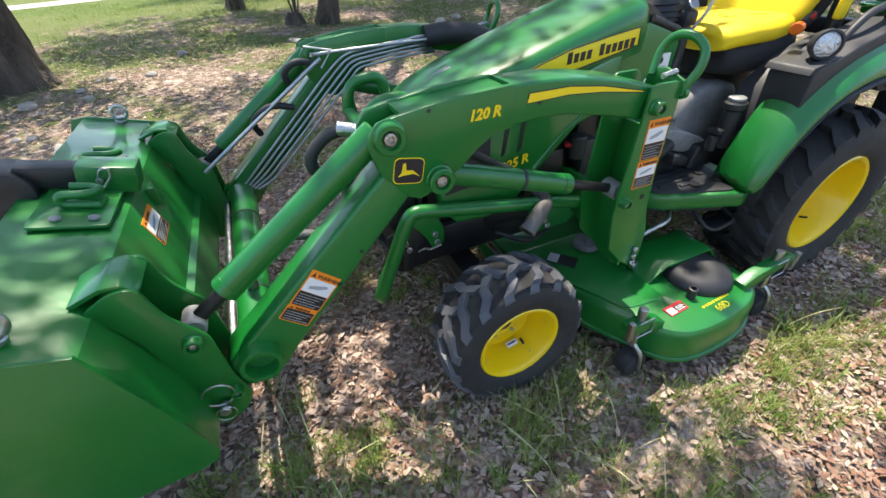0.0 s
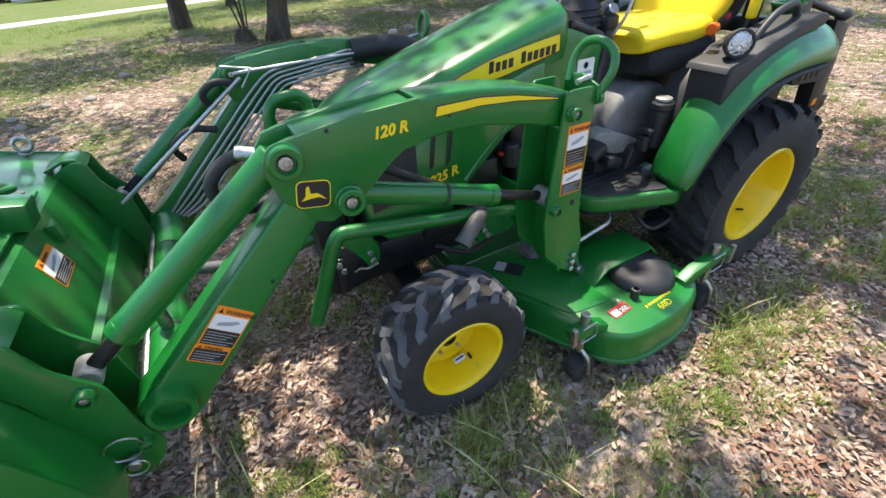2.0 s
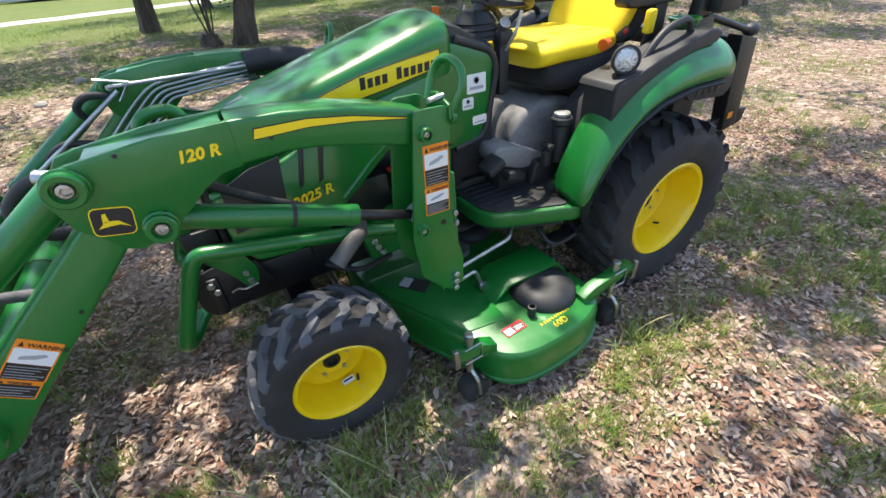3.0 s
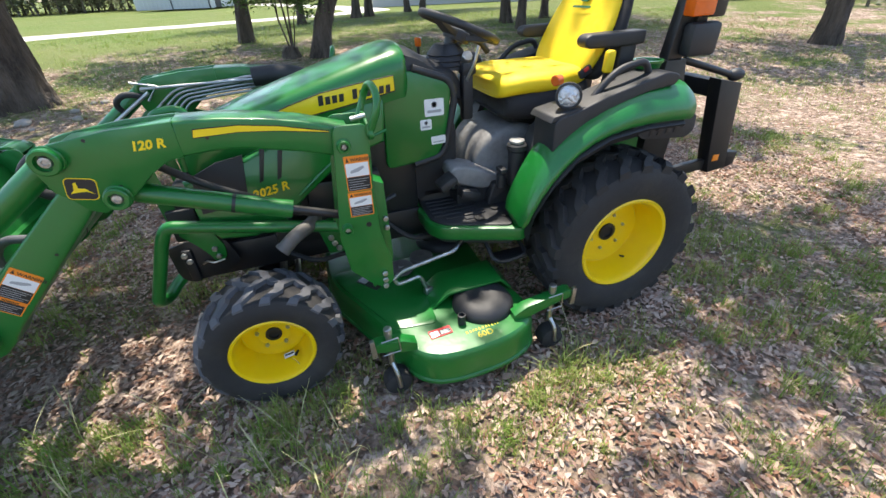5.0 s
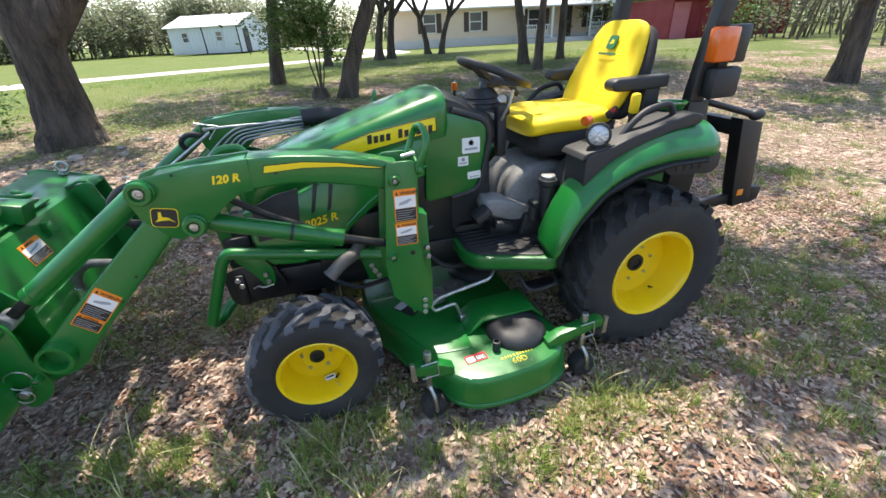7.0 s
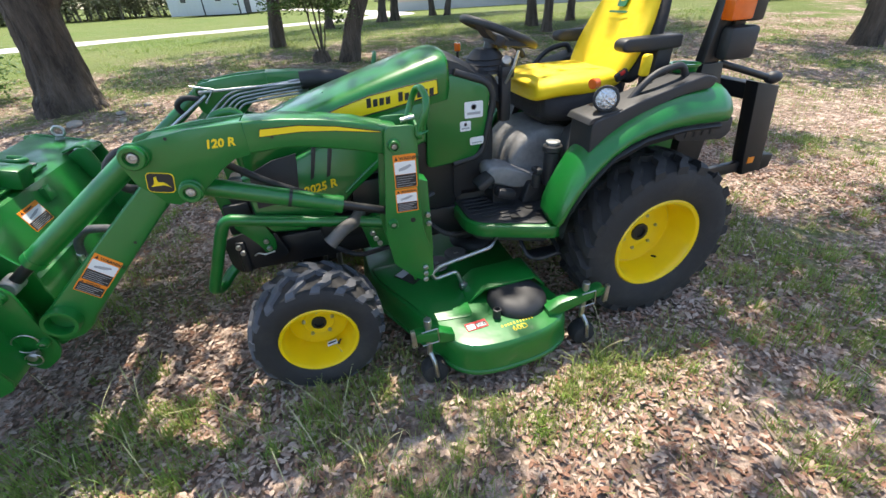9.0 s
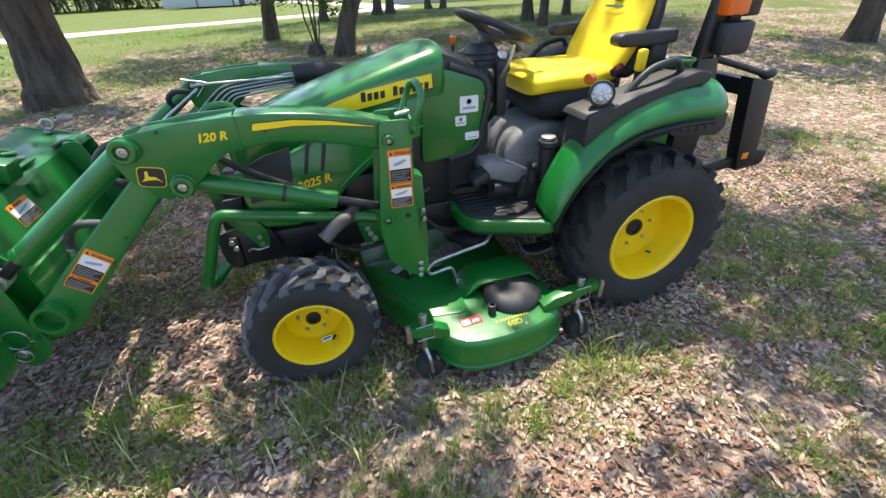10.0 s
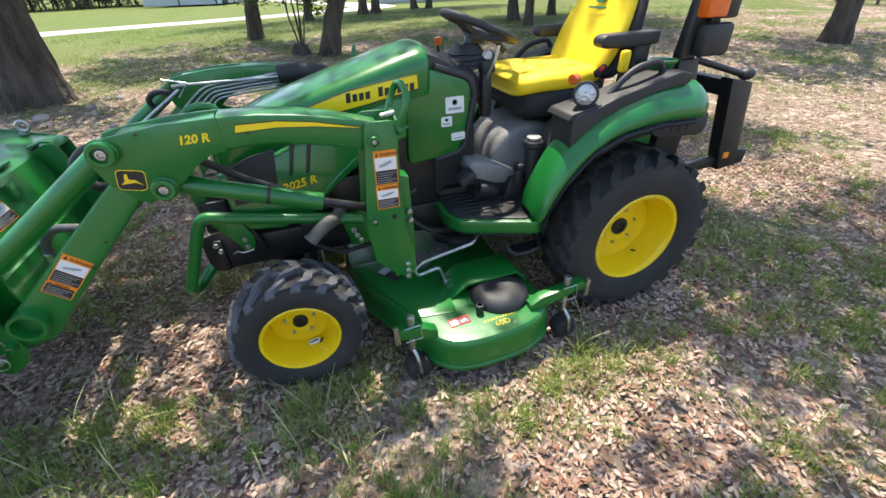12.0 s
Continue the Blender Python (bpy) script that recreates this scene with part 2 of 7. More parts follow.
def lift(poly, axis, h):
    """2D points on the plane across an axis, at h along it."""
    if axis == "y":
        return [(a, h, b) for a, b in poly]
    if axis == "z":
        return [(a, b, h) for a, b in poly]
    return [(h, a, b) for a, b in poly]


def prism(poly, a, b, axis="y", bevel=0.0, seg=2):
    bm = bmesh.new()
    lo = [bm.verts.new(p) for p in lift(poly, axis, a)]
    hi = [bm.verts.new(p) for p in lift(poly, axis, b)]
    k = len(poly)
    bm.faces.new(lo), bm.faces.new(hi)
    for i in range(k):
        bm.faces.new((lo[i], lo[(i + 1) % k], hi[(i + 1) % k], hi[i]))
    bmesh.ops.recalc_face_normals(bm, faces=bm.faces)
    if bevel > 0:
        caps = [e for e in bm.edges if all(v in lo for v in e.verts) or all(v in hi for v in e.verts)]
        bmesh.ops.bevel(bm, geom=caps, offset=bevel, segments=seg, affect="EDGES", profile=0.5, clamp_overlap=True)
    return bm


def box(c, size, bevel=0.0, rot=(0, 0, 0), seg=2):
    bm = bmesh.new()
    bmesh.ops.create_cube(bm, size=1, matrix=Matrix.Diagonal((*size, 1)))
    if bevel > 0:
        bmesh.ops.bevel(bm, geom=list(bm.edges), offset=bevel, segments=seg, affect="EDGES", profile=0.5, clamp_overlap=True)
    return put(bm, pose(*c, *rot))


def rounded(pts, r, n=5):
    """A line of points with its corners rounded."""
    pts = [Vector(p) for p in pts]
    out = [pts[0]]
    for a, b, c in zip(pts, pts[1:], pts[2:]):
        d = min(r, (a - b).length * 0.48, (c - b).length * 0.48)
        p0, p1 = b + (a - b).normalized() * d, b + (c - b).normalized() * d
        for i in range(n + 1):
            t = i / n
            out.append(p0 * (1 - t) ** 2 + b * 2 * t * (1 - t) + p1 * t * t)
    return out + [pts[-1]]


def tube(pts, r, seg=12, bend=0.0, radii=None):
    pts = rounded(pts, bend) if bend > 0 else [Vector(p) for p in pts]
    bm = bmesh.new()
    rings, side = [], None
    for i, p in enumerate(pts):
        d = (pts[min(i + 1, len(pts) - 1)] - pts[max(i - 1, 0)]).normalized()
        side = d.orthogonal().normalized() if side is None else (side - d * side.dot(d)).normalized()
        up = d.cross(side)
        rr = radii[i] if radii else r
        rings.append([bm.verts.new(p + (side * math.cos(a) + up * math.sin(a)) * rr) for a in (2 * math.pi * k / seg for k in range(seg))])
    for q, w in zip(rings, rings[1:]):
        for k in range(seg):
            bm.faces.new((q[k], q[(k + 1) % seg], w[(k + 1) % seg], w[k]))
    bm.faces.new(rings[0]), bm.faces.new(rings[-1])
    return bm


def lathe(profile, centre, axis="y", seg=40, closed=False):
    """profile: (radius, along the axis) turned round an axis through centre."""
    bm = bmesh.new()
    rings = []
    for r, h in profile:
        ring = []
        for k in range(seg):
            a = 2 * math.pi * k / seg
            u, v = r * math.cos(a), r * math.sin(a)
            p = (u, h, v) if axis == "y" else (u, v, h) if axis == "z" else (h, u, v)
            ring.append(bm.verts.new(Vector(p) + Vector(centre)))
        rings.append(ring)
    pairs = list(zip(rings, rings[1:])) + ([(rings[-1], rings[0])] if closed else [])
    for q, w in pairs:
        for k in range(seg):
            bm.faces.new((q[k], q[(k + 1) % seg], w[(k + 1) % seg], w[k]))
    if not closed:
        bm.faces.new(rings[0]), bm.faces.new(rings[-1])
    return bm


def rod(p0, p1, r, seg=16, chamfer=0.15):
    p0, p1 = Vector(p0), Vector(p1)
    d = (p1 - p0)
    c = d.normalized() * min(r * chamfer, d.length * 0.2)
    return tube([p0, p0 + c, p1 - c, p1], r, seg, radii=[r * (1 - chamfer), r, r, r * (1 - chamfer)])


def loft(rows, closed=False, caps=True):
    """Skin between rows of points of one count; closed: each row is a ring."""
    bm = bmesh.new()
    vs = [[bm.verts.new(p) for p in row] for row in rows]
    for q, w in zip(vs, vs[1:]):
        k = len(q)
        for i in range(k if closed else k - 1):
            bm.faces.new((q[i], q[(i + 1) % k], w[(i + 1) % k], w[i]))
    if caps and closed:
        bm.faces.new(vs[0]), bm.faces.new(vs[-1])
    return bm


def blob(c, radii, seg=16, rings=10):
    bm = bmesh.new()
    bmesh.ops.create_uvsphere(bm, u_segments=seg, v_segments=rings, radius=1)
    return put(bm, Matrix.Translation(c) @ Matrix.Diagonal((*radii, 1)))


def rings_of(poly, n=6, r=0.02):
    """A 2D outline with rounded corners."""
    k = len(poly)
    out = []
    for i in range(k):
        a, b, c = (Vector((*poly[j % k], 0)) for j in (i - 1, i, i + 1))
        d = min(r, (a - b).length * 0.48, (c - b).length * 0.48)
        p0, p1 = b + (a - b).normalized() * d, b + (c - b).normalized() * d
        for j in range(n + 1):
            t = j / n
            q = p0 * (1 - t) ** 2 + b * 2 * t * (1 - t) + p1 * t * t
            out.append((q.x, q.y))
    return out


def words(text, size, m, material, name, parent, depth=0.0006, label="", bold=0.0, slant=0.0):
    """Raised lettering as a mesh. m: where its baseline starts, x along the line and y up the letters."""
    cu = bpy.data.curves.new("tmp", "FONT")
    cu.body, cu.size, cu.extrude, cu.resolution_u, cu.offset, cu.shear = text, size, depth, 2, bold, slant
    tmp = bpy.data.objects.new("tmp", cu)
    me = bpy.data.meshes.new_from_object(tmp)
    bpy.data.objects.remove(tmp)
    bm = bmesh.new()
    bm.from_mesh(me)
    bpy.data.meshes.remove(me)
    return part(name, put(bm, m), material, parent, label)


def facing(x, y, z, turn=0.0):
    """A frame on a face that looks to -y: x to the right, y up; turn: degrees anticlockwise."""
    return Matrix.Translation((x, y, z)) @ pose(0, 0, 0, 90) @ pose(0, 0, 0, 0, 0, turn)


def plate(m, x0, y0, x1, y1, lift_, r=0.002, thick=0.0007):
    """A thin rounded rectangle on a frame m."""
    return put(prism(rings_of([(x0, y0), (x1, y0), (x1, y1), (x0, y1)], 3, r), lift_ - thick, lift_, "z"), m)

# ---- ground ----
CY = -0.02          # middle of the tractor


def gz(x, y):
    """Height of the ground."""
    return float(np.interp(y, (-60, 1, 9, 16, 28, 60), (0, 0, 0.43, 0.36, 0.10, 0.05))) + 0.012 * noise.noise(Vector((x * 0.9, y * 0.9, 0)))


def axis_steps(lo, hi, fine, far):
    """Even steps near the tractor that widen outwards to far."""
    mid = list(np.arange(lo, hi, fine))
    up, s = [hi], fine
    while up[-1] < far:
        s *= 1.22
        up.append(up[-1] + s)
    dn, s = [lo - fine], fine
    while dn[-1] > -far:
        s *= 1.22
        dn.append(dn[-1] - s)
    return dn[::-1] + mid + up


def ground():
    xs, ys = axis_steps(-6, 8, 0.2, 900), axis_steps(-3, 29, 0.25, 900)
    verts = [(x, y, gz(x, y)) for y in ys for x in xs]
    w = len(xs)
    faces = [(j * w + i, j * w + i + 1, (j + 1) * w + i + 1, (j + 1) * w + i) for j in range(len(ys) - 1) for i in range(w - 1)]
    me = bpy.data.meshes.new("ground")
    me.from_pydata(verts, [], faces)
    for f in me.polygons:
        f.use_smooth = True
    me.materials.append(GROUND)
    return tagged(new("ground", me), "dry leaf litter and patchy grass under oaks, open lawn beyond", "ground", kind="structure")


ground()


def driveway():
    mid = [(-60, -5.0), (-30, 5.0), (-14, 11.8), (-8.6, 14.6), (-6.2, 16.2), (-0.9, 19.8), (3.2, 22.6), (5.2, 25.5), (5.6, 29.5), (3.5, 40), (-2, 60)]
    line = rounded([(x, y, 0) for x, y in mid], 2.5, 6)
    dense = []
    for a, b in zip(line, line[1:]):
        k = max(1, int((b - a).length / 0.25))
        dense += [a.lerp(b, i / k) for i in range(k)]
    rows = []
    for i, p in enumerate(dense):
        d = (dense[min(i + 1, len(dense) - 1)] - dense[max(i - 1, 0)]).normalized()
        s = Vector((-d.y, d.x, 0))
        wd = 1.35 + 0.12 * noise.noise(p * 0.7)
        row = []
        for k in range(-4, 5):
            q = p + s * wd * k / 4
            row.append((q.x, q.y, gz(q.x, q.y) + (0.03 if abs(k) < 4 else 0.004)))
        rows.append(row)
    return solid("driveway", loft(rows), GRAVEL, "pale gravel driveway curving through the lawn", "driveway", kind="structure")


driveway()


def scatter(name, verts, faces, material, label, category):
    me = bpy.data.meshes.new(name)
    me.from_pydata(verts, [], faces)
    me.materials.append(material)
    return tagged(new(name, me), label, category, kind="stuff")


RNG = np.random.RandomState(7)


def leaf_litter():
    v, f = [], []
    for i in range(165000):
        if i < 120000:
            x, y = RNG.uniform(-2.6, 4.2), RNG.uniform(-1.7, 2.6)
        else:
            x, y = RNG.uniform(-5.5, 12), RNG.uniform(-2, 7.5)
        if noise.noise(Vector((x * 1.3, y * 1.3, 4))) + RNG.uniform(-0.5, 0.5) < -0.28:
            continue
        ln = RNG.uniform(0.008, 0.0185) * (1.0 if i < 120000 else 1.4)
        wd = ln * RNG.uniform(0.33, 0.50)
        a, tilt, roll_ = RNG.uniform(0, 6.28), RNG.normal(0, 0.25), RNG.normal(0, 0.35)
        m = pose(x, y, gz(x, y) + RNG.uniform(0.004, 0.020), math.degrees(roll_), math.degrees(tilt), math.degrees(a))
        cup, k = RNG.uniform(-0.004, 0.006), len(v)
        for p in ((-ln, 0, 0), (-ln * 0.3, -wd, cup), (ln * 0.45, -wd * 0.8, cup), (ln, 0, 0), (ln * 0.45, wd * 0.8, cup), (-ln * 0.3, wd, cup)):
            v.append(tuple(m @ Vector(p)))
        f += [(k, k + 1, k + 2, k + 3), (k, k + 3, k + 4, k + 5)]
    scatter("leaf_litter", v, f, DRYLEAF, "dry curled oak leaves covering the ground", "fallen leaves")


leaf_litter()


def grass():
    v, f = [], []

    def tuft(x, y, n, h, spread):
        for _ in range(n):
            a, r = RNG.uniform(0, 6.28), spread * math.sqrt(RNG.uniform(0, 1))
            bx, by = x + r * math.cos(a), y + r * math.sin(a)
            bz = gz(bx, by)
            hh, lean, b = h * RNG.uniform(0.5, 1.15), RNG.uniform(0.1, 0.9), RNG.uniform(0, 6.28)
            dx, dy = math.cos(b) * lean * hh, math.sin(b) * lean * hh
            w = RNG.uniform(0.0009, 0.0020) * (1 + 0.06 * max(0, y))
            px, py = -math.sin(b) * w, math.cos(b) * w
            k = len(v)
            v.extend([(bx - px, by - py, bz), (bx + px, by + py, bz), (bx + dx * 0.35 + px * 0.8, by + dy * 0.35 + py * 0.8, bz + hh * 0.6), (bx + dx * 0.35 - px * 0.8, by + dy * 0.35 - py * 0.8, bz + hh * 0.6), (bx + dx, by + dy, bz + hh * 0.88)])
            f.extend([(k, k + 1, k + 2, k + 3), (k + 3, k + 2, k + 4)])

    count = 0
    while count < 3000:
        x, y = RNG.uniform(-2.6, 4.5), RNG.uniform(-1.7, 2.2)
        if noise.noise(Vector((x * 1.1, y * 1.1, 11))) + 0.5 * noise.noise(Vector((x * 3, y * 3, 2))) + RNG.uniform(-0.15, 0.15) < 0.06:
            continue
        tuft(x, y, int(RNG.uniform(10, 26)), RNG.uniform(0.030, 0.085), RNG.uniform(0.025, 0.07))
        count += 1
    for _ in range(3800):
        x, y = RNG.uniform(-7, 12), 2.0 + 12 * RNG.uniform(0, 1) ** 1.3
        if noise.noise(Vector((x * 0.7, y * 0.7, 11))) + RNG.uniform(-0.4, 0.4) + 0.03 * y < 0.1:
            continue
        tuft(x, y, 12, RNG.uniform(0.05, 0.10), RNG.uniform(0.08, 0.22))
    for _ in range(1700):
        x, y = RNG.uniform(3.5, 10), RNG.uniform(-1.2, 3.5)
        if noise.noise(Vector((x * 0.9, y * 0.9, 11))) + RNG.uniform(-0.5, 0.5) > 0.0:
            tuft(x, y, 14, RNG.uniform(0.04, 0.09), RNG.uniform(0.06, 0.16))
    # the lush clumps by the mower, the front tyre and the bucket
    for x, y, n, h in ((0.95, -0.92, 260, 0.15), (1.12, -0.86, 240, 0.14), (0.80, -1.02, 160, 0.12), (-0.62, -0.62, 260, 0.13), (-0.75, -0.75, 200, 0.12), (0.42, -1.12, 120, 0.10), (2.1, -1.0, 220, 0.11),
                       (-0.75, -1.00, 220, 0.16), (1.75, -0.80, 140, 0.09), (-0.25, -0.62, 160, 0.10), (0.28, -0.62, 140, 0.10), (1.45, -0.75, 120, 0.10), (-0.95, -0.82, 160, 0.16), (0.15, -0.75, 130, 0.09)):
        tuft(x, y, int(n * 0.55), h * 0.8, 0.12)
    # finer clumps in the sunny patches
    for x, y, n in ((-0.62, -0.50, 300), (-0.50, -0.68, 260), (-0.82, -0.30, 200), (-0.35, -0.88, 220), (0.98, -0.84, 320), (1.10, -0.92, 260), (0.72, -1.08, 240), (0.55, -0.95, 200), (1.28, -1.02, 160), (1.75, -1.25, 200), (1.62, -0.92, 180), (2.2, -1.15, 240), (2.35, -0.75, 200),
                    (2.9, -0.9, 220), (3.2, -0.3, 200), (2.6, 0.1, 200), (0.10, -1.12, 180), (-0.10, -0.80, 200), (1.35, -0.80, 160), (0.40, -0.86, 140)):
        for _ in range(5):
            tuft(x + RNG.normal(0, 0.09), y + RNG.normal(0, 0.06), n // 7, RNG.uniform(0.045, 0.095), RNG.uniform(0.02, 0.05))
    # grass between the bucket and the front tyre, and in front of them
    for _ in range(420):
        x, y = RNG.uniform(-1.5, 0.35), RNG.uniform(-1.45, -0.45)
        if noise.noise(Vector((x * 2.2, y * 2.2, 5))) + RNG.uniform(-0.25, 0.25) > -0.02:
            tuft(x, y, int(RNG.uniform(14, 30)), RNG.uniform(0.05, 0.13), RNG.uniform(0.03, 0.07))
    for _ in range(330):
        x, y = RNG.uniform(0.6, 4.6), RNG.uniform(-1.75, 1.4)
        tuft(x, y, int(RNG.uniform(12, 34)), RNG.uniform(0.035, 0.08), RNG.uniform(0.03, 0.085))
    scatter("grass", v, f, GRASS, "thin green and straw-coloured grass tufts among the leaves", "grass")


grass()


def straw_stalks():
    v, f = [], []
    for i in range(260):
        x, y = (RNG.uniform(-1.6, 0.3), RNG.uniform(-1.45, -0.5)) if i < 120 else (RNG.uniform(-2.4, 4.4), RNG.uniform(-1.5, 1.8))
        h, b, lean, w = RNG.uniform(0.10, 0.26), RNG.uniform(0, 6.28), RNG.uniform(0.15, 1.3), RNG.uniform(0.0009, 0.0016)
        bz, k = gz(x, y), len(v)
        for j in range(5):
            u = j / 4
            d, z = h * lean * u ** 1.6, h * (u - 0.3 * lean * u * u)
            cx, cy, q = x + d * math.cos(b), y + d * math.sin(b), w * (1.9 if j == 3 else 1.2 - 0.2 * j)
            v.extend([(cx - q, cy, bz + z), (cx + q, cy, bz + z), (cx, cy + q, bz + z)])
        for j in range(4):
            o = k + 3 * j
            f.extend([(o, o + 1, o + 4, o + 3), (o + 1, o + 2, o + 5, o + 4), (o + 2, o, o + 3, o + 5)])
    scatter("straw_stalks", v, f, STRAW, "pale dry seed stalks standing in the grass", "dry grass")


straw_stalks()


def twigs():
    for x, y, a, ln in ((-0.35, -0.02, 15, 0.42), (-0.80, -0.45, 80, 0.30), (1.9, 0.9, 40, 0.35), (-0.2, 0.5, -10, 0.28), (2.6, -0.2, 120, 0.3), (0.1, -0.95, 35, 0.2), (1.4, -1.3, 70, 0.22)):
        p = [Vector((x + math.cos(radians(a)) * ln * t, y + math.sin(radians(a)) * ln * t, gz(x, y) + 0.014 + 0.012 * math.sin(t * 5 + a))) for t in (0, 0.3, 0.6, 1)]
        solid("twig", tube(p, 0.003, 6, radii=[0.004, 0.0035, 0.003, 0.0015]), TWIG, "thin dry twig lying on the leaf litter", "twig", group="twigs")


twigs()


def rocks():
    for i in range(34):
        x, y = RNG.uniform(-4.6, -1.6), RNG.uniform(2.4, 4.9)
        if i > 24:
            x, y = RNG.uniform(-3, 3), RNG.uniform(2.5, 6)
        s = RNG.uniform(0.03, 0.09)
        bm = bmesh.new()
        bmesh.ops.create_icosphere(bm, subdivisions=2, radius=s)
        for q in bm.verts:
            q.co *= 1 + 0.35 * noise.noise(q.co * 14 + Vector((i, 0, 0)))
            q.co.z *= 0.6
        solid("rock", put(bm, pose(x, y, gz(x, y) + s * 0.2, 0, 0, i * 40)), STONE, "weathered limestone lump half sunk in leaf litter", "rock", group="limestone lumps")


rocks()


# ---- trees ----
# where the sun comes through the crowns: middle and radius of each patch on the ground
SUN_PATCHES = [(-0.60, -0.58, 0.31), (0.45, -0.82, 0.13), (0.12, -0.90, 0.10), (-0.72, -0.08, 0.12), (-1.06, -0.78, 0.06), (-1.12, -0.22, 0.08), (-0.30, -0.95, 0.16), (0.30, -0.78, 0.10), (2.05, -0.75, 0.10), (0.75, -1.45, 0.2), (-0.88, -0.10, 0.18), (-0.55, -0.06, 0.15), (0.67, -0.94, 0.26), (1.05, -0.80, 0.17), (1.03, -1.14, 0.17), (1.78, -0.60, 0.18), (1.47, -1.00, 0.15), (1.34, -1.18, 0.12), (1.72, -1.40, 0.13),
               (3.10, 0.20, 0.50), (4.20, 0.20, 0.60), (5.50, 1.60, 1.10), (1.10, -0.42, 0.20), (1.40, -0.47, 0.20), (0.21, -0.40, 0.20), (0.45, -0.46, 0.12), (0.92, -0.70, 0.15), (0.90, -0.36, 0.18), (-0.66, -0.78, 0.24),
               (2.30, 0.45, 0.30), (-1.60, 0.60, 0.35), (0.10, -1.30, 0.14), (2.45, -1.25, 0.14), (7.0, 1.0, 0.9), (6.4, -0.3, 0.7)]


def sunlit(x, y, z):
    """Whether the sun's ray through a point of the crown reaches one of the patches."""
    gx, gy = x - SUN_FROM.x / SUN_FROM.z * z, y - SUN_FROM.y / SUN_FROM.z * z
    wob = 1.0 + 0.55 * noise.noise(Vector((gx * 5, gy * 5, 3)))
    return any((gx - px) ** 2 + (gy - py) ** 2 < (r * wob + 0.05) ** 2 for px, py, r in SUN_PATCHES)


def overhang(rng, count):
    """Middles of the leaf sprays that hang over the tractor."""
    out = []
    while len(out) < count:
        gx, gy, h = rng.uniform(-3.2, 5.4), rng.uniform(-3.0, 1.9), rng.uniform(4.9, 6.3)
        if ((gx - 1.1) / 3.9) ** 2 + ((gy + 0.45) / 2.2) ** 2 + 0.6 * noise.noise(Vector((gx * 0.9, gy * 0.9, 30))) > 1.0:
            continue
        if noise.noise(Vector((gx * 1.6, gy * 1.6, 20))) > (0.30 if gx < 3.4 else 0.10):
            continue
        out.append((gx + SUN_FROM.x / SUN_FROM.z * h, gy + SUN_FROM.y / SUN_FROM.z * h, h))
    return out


def crown_leaves(rng, blobs, count, size, flat=0.55, extra=()):
    """Many small leaves in loose sprays. blobs: centre and radii."""
    v, f = [], []
    vol = np.array([b[3] * b[4] * b[5] ** 0.35 for b in blobs])
    pick = rng.choice(len(blobs), size=count // 14, p=vol / vol.sum())
    for i in list(pick) + [-1 - j for j in range(len(extra))]:
        cx, cy, cz, rx, ry, rz = blobs[i] if i >= 0 else (*extra[-1 - i], 0.1, 0.1, 0.05)
        d = rng.normal(0, 1, 3)
        d /= np.linalg.norm(d)
        q = rng.uniform(0.25, 1.0) ** 0.5
        sx, sy, sz = cx + d[0] * rx * q, cy + d[1] * ry * q, cz + d[2] * rz * q
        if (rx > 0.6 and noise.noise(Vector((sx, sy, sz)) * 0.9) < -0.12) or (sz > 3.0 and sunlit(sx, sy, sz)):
            continue
        for _ in range(14):
            o = rng.normal(0, size * 2.6, 3)
            o[2] *= flat
            a, t = rng.uniform(0, 6.28), rng.normal(0, 0.7)
            u = Vector((math.cos(a), math.sin(a), t * 0.6)).normalized()
            w = u.cross(Vector((rng.normal(0, 0.5), rng.normal(0, 0.5), 1))).normalized()
            s = size * rng.uniform(0.6, 1.25)
            c, k = Vector((sx + o[0], sy + o[1], sz + o[2])), len(v)
            v.extend([tuple(c - u * s), tuple(c + w * s * 0.48), tuple(c + u * s), tuple(c - w * s * 0.48)])
            f.append((k, k + 1, k + 2, k + 3))
    return v, f


